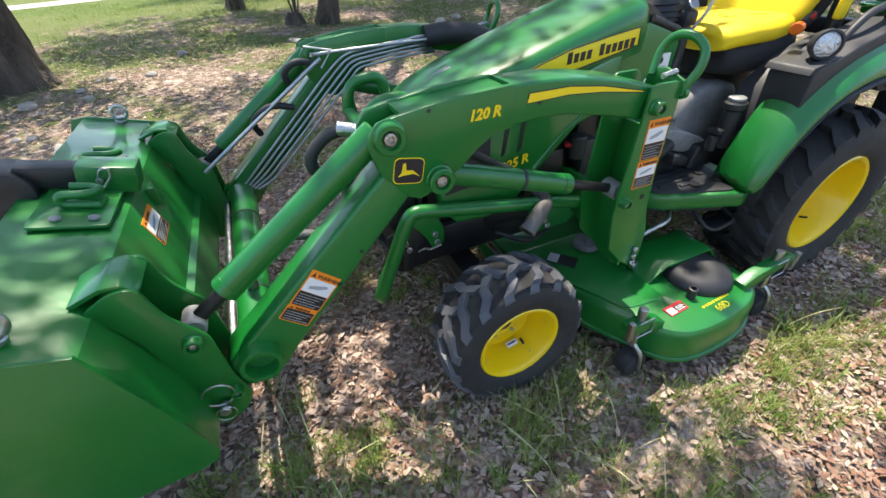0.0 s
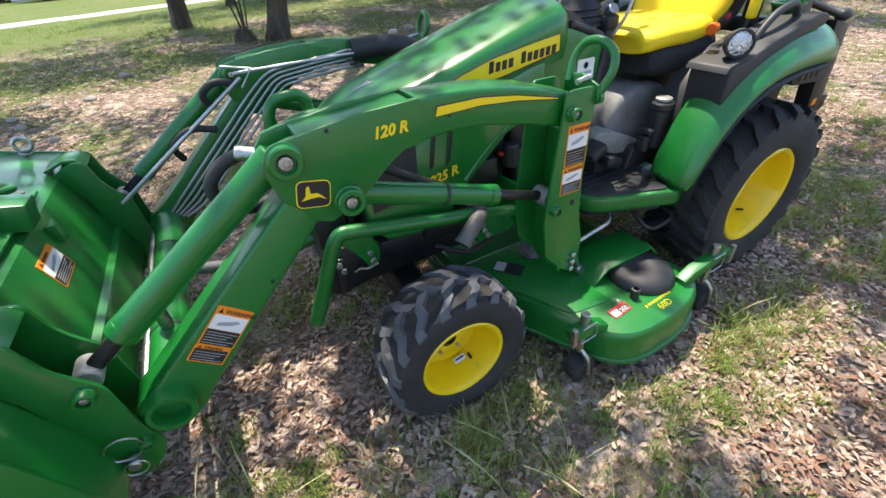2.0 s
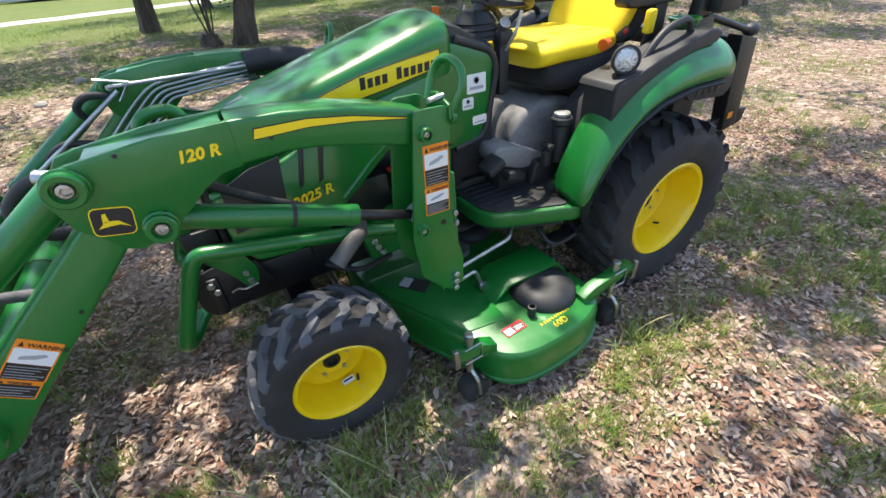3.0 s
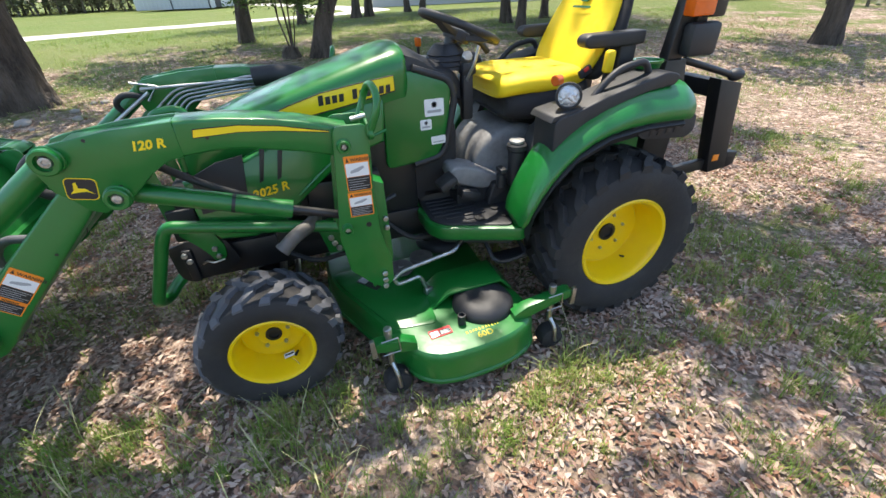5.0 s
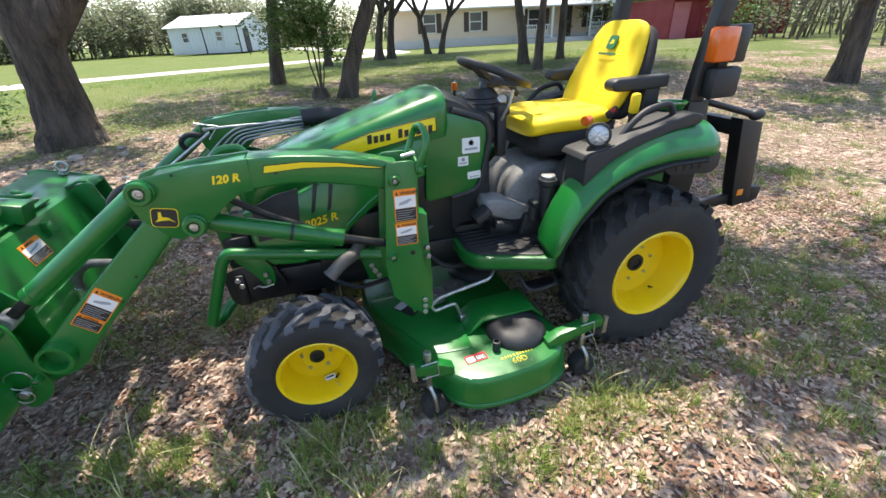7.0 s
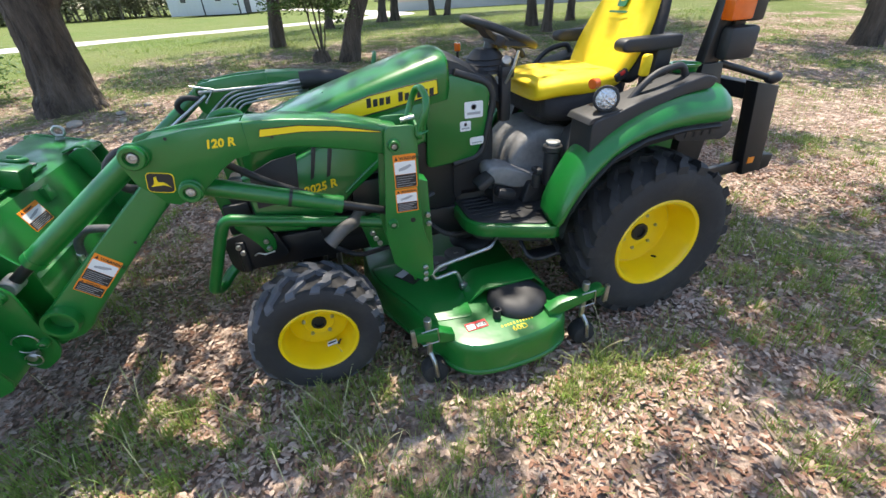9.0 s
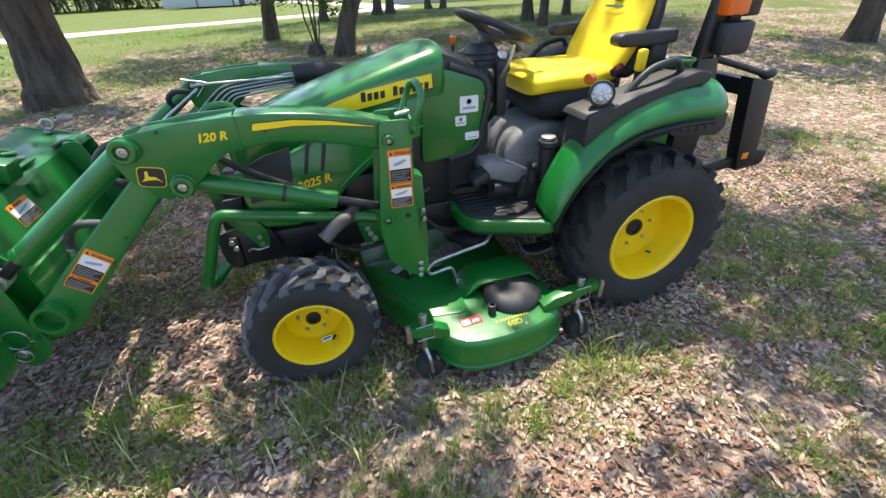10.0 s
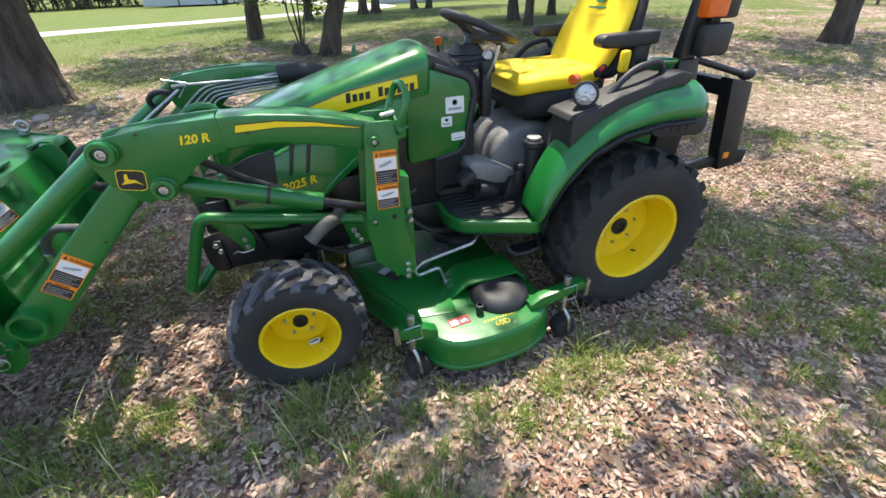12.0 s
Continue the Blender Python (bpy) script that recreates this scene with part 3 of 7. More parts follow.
def tree(name, trunk, r0, limbs, blobs, leaves, label, leaf=LEAF, size=0.055, flare=1.5, seed=1, category="tree", leaf_n="crown", hang=0):
    """trunk: points from the foot up. limbs: (start along the trunk 0..1, end point, thickness)."""
    rng = np.random.RandomState(seed)
    x, y = trunk[0][:2]
    z = gz(x, y)
    t = thing(name, (x, y, z), label, category)
    pts = rounded([(x, y, z - 0.15)] + [(px, py, z + pz) for px, py, pz in trunk[1:]], 0.5, 5)
    # subdivide for bark relief
    fine = []
    for a, b in zip(pts, pts[1:]):
        k = max(1, int((b - a).length / 0.07))
        fine += [a.lerp(b, i / k) for i in range(k)]
    fine.append(pts[-1])
    n = len(fine)
    rad = [r0 * (1 - 0.55 * i / n) * (1 + (flare - 1) * math.exp(-max(0, p.z - z) / (0.9 * r0 + 0.05))) for i, p in enumerate(fine)]
    bm = tube(fine, 1, 44 if r0 > 0.14 else 24, radii=rad)
    for q in bm.verts:
        s = q.co.copy()
        axis = min(fine, key=lambda p: (p - s).length)
        out = (s - axis)
        low = math.exp(-max(0, s.z - z) / 0.35)
        ang = math.atan2(out.y, out.x)
        q.co = axis + out * (1 + 0.10 * noise.noise(Vector((s.x * 5, s.y * 5, s.z * 1.2))) + 0.17 * noise.noise(Vector((s.x * 17, s.y * 17, s.z * 3.0))) + 0.03 * noise.noise(s * 22) + 0.16 * low * math.sin(ang * 4 + seed))
    part("trunk", bm, BARK, t)
    for i, (s, end, th) in enumerate(limbs):
        a = fine[min(n - 1, int(s * (n - 1)))]
        e = Vector((end[0], end[1], z + end[2]))
        mid = a.lerp(e, 0.5) + Vector((rng.normal(0, 0.12), rng.normal(0, 0.12), 0.16)) * (e - a).length * 0.5
        ln = rounded([a, mid, e], 0.6 * (e - a).length, 8)
        wob = [p + Vector((noise.noise(p * 1.7), noise.noise(p * 1.7 + Vector((9, 0, 0))), noise.noise(p * 1.7 + Vector((0, 9, 0))))) * 0.10 * min(1, j / 3) for j, p in enumerate(ln)]
        part("limb", tube(wob, 1, 10, radii=[th * (1 - 0.75 * j / len(wob)) for j in range(len(wob))]), BARK, t)
    if leaves:
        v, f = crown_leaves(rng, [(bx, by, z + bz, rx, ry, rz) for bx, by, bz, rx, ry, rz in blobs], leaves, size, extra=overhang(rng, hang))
        me = bpy.data.meshes.new(leaf_n)
        me.from_pydata(v, [], f)
        me.materials.append(leaf)
        ob = new(leaf_n, me)
        ob.parent = t
        ob.matrix_parent_inverse = Matrix.Translation(-t.location)
        ob["kind"] = "stuff"
    return t


def trees():
    # the big live oak beside the bucket
    tree("oak_tree", [(-3.02, 5.05, 0), (-2.98, 5.05, 0.5), (-2.95, 5.05, 1.2), (-2.98, 5.1, 1.9), (-3.3, 5.2, 3.0), (-3.7, 5.2, 4.4)], 0.30,
         [(0.25, (-1.75, 5.1, 2.75), 0.235), (0.36, (-4.6, 5.6, 3.6), 0.14), (0.75, (-6.0, 6.5, 5.6), 0.12), (0.8, (-3.4, 2.2, 5.4), 0.11), (0.9, (-1.2, 3.4, 5.6), 0.10), (0.95, (-5.5, 2.6, 6.0), 0.10)],
         [(-4.6, 5.6, 5.8, 3.2, 3.0, 1.1), (-2.4, 3.2, 5.6, 2.6, 2.2, 0.9), (-1.0, 4.6, 6.2, 2.4, 2.0, 0.9), (-5.6, 2.6, 6.2, 2.4, 2.0, 0.9), (-4.0, 1.0, 6.0, 1.9, 1.6, 0.7), (-2.6, 5.4, 2.9, 1.1, 0.8, 0.35), (-2.2, 4.9, 2.25, 0.8, 0.5, 0.22)], 29000,
         "large live oak with thick furrowed grey-brown trunk", flare=1.40, seed=3)
    tree("oak_tree", [(-0.52, 8.85, 0), (-0.45, 8.85, 0.6), (-0.36, 8.83, 1.2), (-0.24, 8.8, 1.8), (-0.05, 8.7, 3.4)], 0.150,
         [(0.62, (-1.9, 8.3, 3.6), 0.07), (0.7, (1.2, 8.4, 4.0), 0.08), (0.9, (-0.9, 10.4, 4.4), 0.07)],
         [(-0.5, 8.8, 4.6, 2.4, 2.2, 1.0), (-1.7, 8.3, 3.7, 1.3, 1.2, 0.6), (0.9, 8.6, 4.6, 1.8, 1.6, 0.8), (-1.15, 8.3, 2.02, 0.95, 0.6, 0.28), (0.1, 8.4, 2.05, 0.7, 0.6, 0.30), (-0.80, 8.5, 1.20, 0.28, 0.25, 0.25), (-1.9, 8.0, 2.2, 0.7, 0.5, 0.25)], 15000,
         "slim upright live oak with dark straight trunk", flare=1.25, seed=4)
    tree("oak_tree", [(0.78, 6.60, 0), (0.93, 6.6, 0.5), (1.16, 6.58, 1.0), (1.40, 6.5, 1.55), (1.72, 6.3, 2.6), (1.95, 6.0, 3.8)], 0.160,
         [(0.6, (2.9, 6.7, 3.9), 0.09), (0.8, (0.2, 4.4, 4.9), 0.10), (0.9, (2.4, 3.2, 5.2), 0.11), (0.95, (3.6, 4.6, 5.0), 0.09), (0.97, (2.2, 1.2, 5.4), 0.07), (0.93, (-0.2, 1.8, 5.5), 0.06)],
         [(1.9, 5.6, 5.2, 2.4, 2.2, 1.0), (3.9, 7.6, 5.0, 2.6, 2.2, 0.8), (0.9, 3.0, 5.4, 2.0, 1.7, 0.8), (2.9, 2.8, 5.5, 2.2, 1.8, 0.8), (4.6, 2.4, 5.7, 1.9, 1.6, 0.6)], 24000,
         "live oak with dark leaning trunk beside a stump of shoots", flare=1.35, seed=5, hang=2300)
    far = ((0.90, 14.0, 0.13, 0.05), (2.95, 16.0, 0.16, 0.35), (3.50, 16.4, 0.16, 0.25), (5.66, 9.0, 0.13, -0.35), (5.50, 7.95, 0.11, 0.12), (7.10, 9.6, 0.12, 0.03), (6.3, 18.6, 0.14, 0.6), (5.9, 19.5, 0.14, -0.5),
           (9.50, 3.85, 0.21, -0.12))
    for i, (x, y, r, lean) in enumerate(far):
        hgt = 2.8 if i < 8 else 2.4
        tree("oak_tree", [(x, y, 0), (x + lean * 0.15, y, 0.7), (x + lean * 0.8, y, 1.7), (x + lean * 1.5, y + 0.1, hgt)], r,
             [(0.55, (x + lean * 2 + 1.6, y + 0.4, 3.3), r * 0.55), (0.6, (x + lean * 2 - 1.5, y - 0.4, 3.4), r * 0.5), (0.95, (x + lean * 2.2, y + 0.8, 4.4), r * 0.5)],
             [(x + lean * 2, y + 0.2, 4.4, 3.3, 2.8, 0.9), (x + lean * 2 + 1.5, y + 0.4, 3.5, 1.3, 1.1, 0.5), (x + lean * 1.5 - 0.8, y + 0.3, 2.75, 0.9, 0.8, 0.35)], 15000,
             ("leaning live oak with dark slender trunk in the grass", "straight live oak with dark slender trunk in the grass")[abs(lean) < 0.2], size=0.075, seed=20 + i, flare=1.3)
    # sapling shoots from an old stump
    t = tree("oak_sapling", [(0.36, 6.75, 0), (0.35, 6.75, 0.5), (0.30, 6.75, 1.1), (0.12, 6.7, 1.9)], 0.020,
             [(0.1, (0.60, 6.75, 1.6), 0.014), (0.1, (-0.05, 6.6, 1.5), 0.014), (0.2, (0.45, 6.7, 2.1), 0.014), (0.1, (0.75, 6.6, 1.2), 0.012), (0.05, (0.25, 6.6, 1.7), 0.012)],
             [(0.1, 6.7, 1.35, 0.5, 0.45, 0.4), (0.55, 6.7, 1.10, 0.4, 0.4, 0.35), (-0.15, 6.6, 1.05, 0.35, 0.3, 0.3), (0.0, 6.7, 1.9, 0.6, 0.5, 0.3), (0.72, 6.6, 0.8, 0.25, 0.2, 0.2), (0.35, 6.65, 1.50, 0.6, 0.5, 0.45)], 9500, "multi-stemmed oak sapling with small green leaves on an old stump", leaf=LEAF_B, size=0.035, flare=1.0, seed=41, category="sapling")
    bm = tube([(0.33, 6.78, gz(0.33, 6.78) - 0.05), (0.33, 6.78, gz(0.33, 6.78) + 0.10), (0.34, 6.78, gz(0.33, 6.78) + 0.17)], 0.13, 18, radii=[0.2, 0.15, 0.12])
    for q in bm.verts:
        q.co += Vector((noise.noise(q.co * 11), noise.noise(q.co * 11 + Vector((5, 0, 0))), 0.5 * noise.noise(q.co * 13))) * 0.035
    part("stump", bm, BARK, t, "rotted grey stump")


trees()


def bush(x, y, r, h, n, seed, label):
    rng = np.random.RandomState(seed)
    z = gz(x, y)
    t = thing("bush", (x, y, z), label, "bush", group="bushes")
    for k in range(5):
        a = k * 1.256 + seed
        part("stem", tube([(x, y, z - 0.03), (x + 0.3 * r * math.cos(a), y + 0.3 * r * math.sin(a), z + h * 0.4), (x + 0.7 * r * math.cos(a), y + 0.7 * r * math.sin(a), z + h * 0.85)], 0.008, 6, radii=[0.012, 0.008, 0.003]), BARK, t)
    v, f = crown_leaves(rng, [(x, y, z + h * 0.55, r, r, h * 0.5)], n, 0.035 if r < 1 else 0.07, 0.8)
    me = bpy.data.meshes.new("foliage")
    me.from_pydata(v, [], f)
    me.materials.append(LEAF_B)
    ob = new("foliage", me)
    ob.parent, ob["kind"] = t, "stuff"
    ob.matrix_parent_inverse = Matrix.Translation(-t.location)


bush(-4.35, 5.9, 0.42, 0.75, 1500, 2, "low green leafy bush beside the oak trunk")
bush(16.2, 12.3, 1.0, 1.9, 3500, 5, "round bright green bush before the red barn")


def woods():
    """Far trees and scrub at the edge of the clearing, past counting."""
    rng = np.random.RandomState(12)
    v, f, tv, tf = [], [], [], []
    spots = [(rng.uniform(-70, 40), rng.uniform(60, 80), rng.uniform(4.2, 7.6)) for _ in range(120)]
    spots += [(rng.uniform(-48, -4), rng.uniform(58, 68), rng.uniform(5.2, 7.8)) for _ in range(46)]
    spots += [(rng.uniform(17, 40), rng.uniform(-6, 14), rng.uniform(2.4, 4.4)) for _ in range(120)]
    spots += [(rng.uniform(-90, -30), rng.uniform(15, 60), rng.uniform(5, 8)) for _ in range(30)]
    spots += [(rng.uniform(20, 55), rng.uniform(22, 50), rng.uniform(5.5, 9)) for _ in range(60)]
    spots += [(rng.uniform(-60, 60), rng.uniform(-60, -22), rng.uniform(6, 9)) for _ in range(50)]
    for x, y, h in spots:
        z = gz(x, y)
        big = h > 5
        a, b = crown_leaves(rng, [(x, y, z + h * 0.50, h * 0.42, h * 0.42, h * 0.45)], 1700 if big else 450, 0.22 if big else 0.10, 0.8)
        k = len(v)
        v += a
        f += [tuple(i + k for i in q) for q in b]
        for _ in range(2 if big else 6):
            dx, dy = rng.normal(0, 0.9, 2)
            r = 0.10 if big else rng.uniform(0.02, 0.05)
            k = len(tv)
            for zz, rr, o in ((-0.1, r, 0), (h * 0.4, r * 0.8, 0.3), (h * 0.8, r * 0.4, 0.9)):
                for q in range(5):
                    tv.append((x + dx * (1 + o) + rr * math.cos(q * 1.257), y + dy * (1 + o) + rr * math.sin(q * 1.257), z + zz))
            for s in (0, 5):
                tf += [(k + s + q, k + s + (q + 1) % 5, k + s + 5 + (q + 1) % 5, k + s + 5 + q) for q in range(5)]
    scatter("woodland_foliage", v, f, LEAF_W, "dense green oak and juniper woodland at the clearing's edge, paled by painted haze", "woodland")
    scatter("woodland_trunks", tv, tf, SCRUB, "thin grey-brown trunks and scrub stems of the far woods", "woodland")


woods()


# ---- buildings ----
def window(parent, m, w, h, shutters=False):
    """m: lower left corner on the wall, x along it, y up, z out of it."""
    win = part("window", put(merge(box((w / 2, 0.03, 0.03), (w, 0.06, 0.06)), box((w / 2, h - 0.03, 0.03), (w, 0.06, 0.06)), box((0.03, h / 2, 0.03), (0.06, h, 0.06)), box((w - 0.03, h / 2, 0.03), (0.06, h, 0.06)), box((w / 2, h / 2, 0.03), (w, 0.05, 0.05))), m), WOODT, parent)
    for k in (0, 1):
        part("pane", put(box((w / 2, h * (0.25 + 0.5 * k), 0.012), (w - 0.1, h / 2 - 0.06, 0.01)), m), PANE, win)
    if shutters:
        for x in (-0.22, w + 0.22):
            part("shutter", put(merge(box((x, h / 2, 0.02), (0.36, h, 0.04)), *[box((x, h * (i + 0.5) / 12, 0.045), (0.30, h / 15, 0.012)) for i in range(12)]), m), BROWNT, win)
    return win


def shed():
    m0 = pose(-5.75, 48.0, gz(-5.6, 48) + 0.12, 0, 0, -22)       # near corner; long side to -x, gable side to +x
    t = thing("metal_shed", m0.translation, "white metal shed with a pale gable roof", "shed")
    L, W, Hh, R = 7.3, 6.3, 2.45, 3.45
    wl = part("long_wall", put(box((-L / 2, 0.05, Hh / 2), (L, 0.10, Hh)), m0), METALW, t)
    for i in range(int(L / 0.4)):
        part("siding_panel", put(box((-0.4 * i - 0.2, -0.008, Hh / 2), (0.37, 0.02, Hh), 0.004), m0), METALW, wl)
    part("back_wall", put(box((-L / 2, W - 0.05, Hh / 2), (L, 0.10, Hh)), m0), METALW, t)
    gab = [(0.1, 0), (W - 0.1, 0), (W - 0.1, Hh), (W / 2, R), (0.1, Hh)]
    part("gable_wall", put(prism(gab, -0.1, 0.0, "x"), m0), METALW, t)
    part("gable_wall", put(prism(gab, -L, -L + 0.1, "x"), m0), METALW, t)
    for a, b in (((-0.3, Hh - 0.10), (W / 2, R + 0.02)), ((W / 2, R + 0.02), (W + 0.3, Hh - 0.10))):
        part("roof_slope", put(prism([a, b, (b[0], b[1] + 0.06), (a[0], a[1] + 0.06)], -L - 0.3, 0.3, "x"), m0), ROOFM, t)
    part("corner_trim", put(box((-L / 2, -0.03, Hh / 2), (0.10, 0.06, Hh)), m0), DARKW, t)
    part("corner_trim", put(box((0.02, -0.02, Hh / 2), (0.10, 0.10, Hh)), m0), DARKW, t)
    for x in (-5.9, -2.3):
        window(t, m0 @ Matrix.Translation((x, -0.03, 1.05)) @ pose(0, 0, 0, 90), 0.7, 0.9)
    d = part("door", put(box((0.03, 1.6, 1.05), (0.06, 1.0, 2.1)), m0), DARKW, t)
    part("pane", put(box((0.065, 1.6, 1.5), (0.01, 0.6, 0.7)), m0), PANE, d)


shed()


def house():
    """Long low beige house with a porch."""
    m0 = pose(6.6, 31.5, 0.05, 0, 0, -10)       # left end of the front; x along it, -y to the lawn
    t = thing("house", m0.translation, "long single-storey beige house with pale roof and shaded porch", "house")
    L, Hh = 17.5, 2.55
    wl = part("wall", put(box((L / 2, 0.1, Hh / 2 + 0.3), (L, 0.2, Hh - 0.6)), m0), SIDING, t)
    for i in range(11):
        part("siding_board", put(box((L / 2, -0.008, 0.68 + 0.175 * i), (L, 0.02, 0.165), 0.004), m0), SIDING, wl)
    part("skirting", put(box((L / 2, 0.08, 0.3), (L + 0.04, 0.22, 0.6)), m0), STUCCO, t)
    part("side_wall", put(prism([(0.2, 0), (7, 0), (7, Hh), (3.5, Hh + 1.0), (0.2, Hh)], 0, 0.2, "x"), m0), SIDING, t)
    part("side_wall", put(prism([(0.2, 0), (7, 0), (7, Hh), (3.5, Hh + 1.0), (0.2, Hh)], L - 0.2, L, "x"), m0), SIDING, t)
    part("roof", put(prism([(-0.5, Hh - 0.1), (3.5, Hh + 1.05), (7.5, Hh - 0.1), (7.5, Hh), (3.5, Hh + 1.17), (-0.5, Hh)], -0.4, L + 0.4, "x"), m0), ROOFM, t)
    for x in (2.2, 5.6):
        window(t, m0 @ Matrix.Translation((x, -0.01, 1.0)) @ pose(0, 0, 0, 90), 0.95, 1.25, True)
    for x in (10.0, 14.6):
        window(t, m0 @ Matrix.Translation((x, -0.01, 0.9)) @ pose(0, 0, 0, 90), 1.2, 1.35, True)
    d = part("door", put(box((12.9, -0.03, 1.35), (0.95, 0.06, 2.05), 0.01), m0), BROWNT, t)
    part("pane", put(box((12.9, -0.065, 1.75), (0.5, 0.01, 0.8)), m0), PANE, d)
    part("porch_roof", put(prism([(-2.4, Hh - 0.25), (0.0, Hh + 0.02), (0.0, Hh + 0.12), (-2.4, Hh - 0.15)], 8.8, L, "x"), m0), ROOFM, t)
    part("porch_floor", put(box((13.2, -1.15, 0.18), (8.6, 2.3, 0.36)), m0), STUCCO, t)
    for x in (9.0, 11.1, 13.9, 17.2):
        part("porch_post", put(box((x, -2.2, Hh / 2 + 0.05), (0.12, 0.12, Hh - 0.35)), m0), WOODT, t)
    for x0, x1 in ((9.1, 11.0), (14.0, 17.1)):
        rl = part("railing", put(merge(box(((x0 + x1) / 2, -2.2, 1.2), (x1 - x0, 0.06, 0.06)), box(((x0 + x1) / 2, -2.2, 0.5), (x1 - x0, 0.05, 0.05))), m0), WOODT, t)
        for i in range(int((x1 - x0) / 0.16)):
            part("baluster", put(box((x0 + 0.08 + i * 0.16, -2.2, 0.85), (0.04, 0.04, 0.66)), m0), WOODT, rl)
    for i in range(3):
        part("step", put(box((12.6, -2.45 - 0.28 * i, 0.30 - 0.12 * i - 0.06), (1.4, 0.3, 0.12)), m0), STUCCO, t)


house()


def barn():
    m0 = pose(17.9, 17.3, 0.05, 0, 0, -14)
    t = thing("red_barn", m0.translation, "dark red board barn with a pale metal roof", "barn")
    L, Hh = 6.0, 2.1
    wl = part("front_wall", put(box((L / 2, 0.06, Hh / 2), (L, 0.12, Hh)), m0), REDW, t)
    for i in range(25):
        part("board", put(box((0.12 + 0.24 * i, -0.008, Hh / 2), (0.225, 0.02, Hh), 0.004), m0), REDW, wl)
    part("side_wall", put(box((0.06, 2.4, Hh / 2), (0.12, 4.6, Hh)), m0), REDW, t)
    part("side_wall", put(box((L - 0.06, 2.4, Hh / 2), (0.12, 4.6, Hh)), m0), REDW, t)
    part("roof", put(prism([(-0.5, Hh - 0.05), (2.3, Hh + 0.75), (5.2, Hh - 0.05), (5.2, Hh + 0.04), (2.3, Hh + 0.85), (-0.5, Hh + 0.04)], -0.4, L + 0.4, "x"), m0), ROOFM, t)
    part("door", put(box((0.45, -0.03, 0.95), (0.8, 0.06, 1.9)), m0), mat("faded_pink_door", (0.5, 0.16, 0.17), 0.7, var=0.3, scale=2), t)


barn()


# ---- tractor ----
def mir(y):
    return 2 * CY - y


def lug(R, h, W, t0, s, cx, cy, cz, thick, lean, wrap):
    """One tread bar of a tyre; s: which side of the tread, t0: its angle."""
    path = [(-0.06 * W, 0.0), (0.13 * W, lean * 0.55), (0.26 * W, lean * 0.60), (0.42 * W, lean * 1.15), (0.49 * W, lean * 1.25)]
    rows = []
    for j, (w, dt) in enumerate(path):
        drop = (0, 0, 0.06, 0.35, 1.0)[j] * wrap
        tk = thick * (1.25 if j in (0, 4) else 1.0)
        ring = []
        for rr, e in ((R - 0.014 - drop, 1.0), (R + h - drop, 0.72), (R + h - drop, -0.72), (R - 0.014 - drop, -1.0)):
            a = t0 + dt + e * tk / R
            ring.append((cx + rr * math.cos(a), cy + s * w, cz + rr * math.sin(a)))
        rows.append(ring)
    return loft(rows, closed=True)


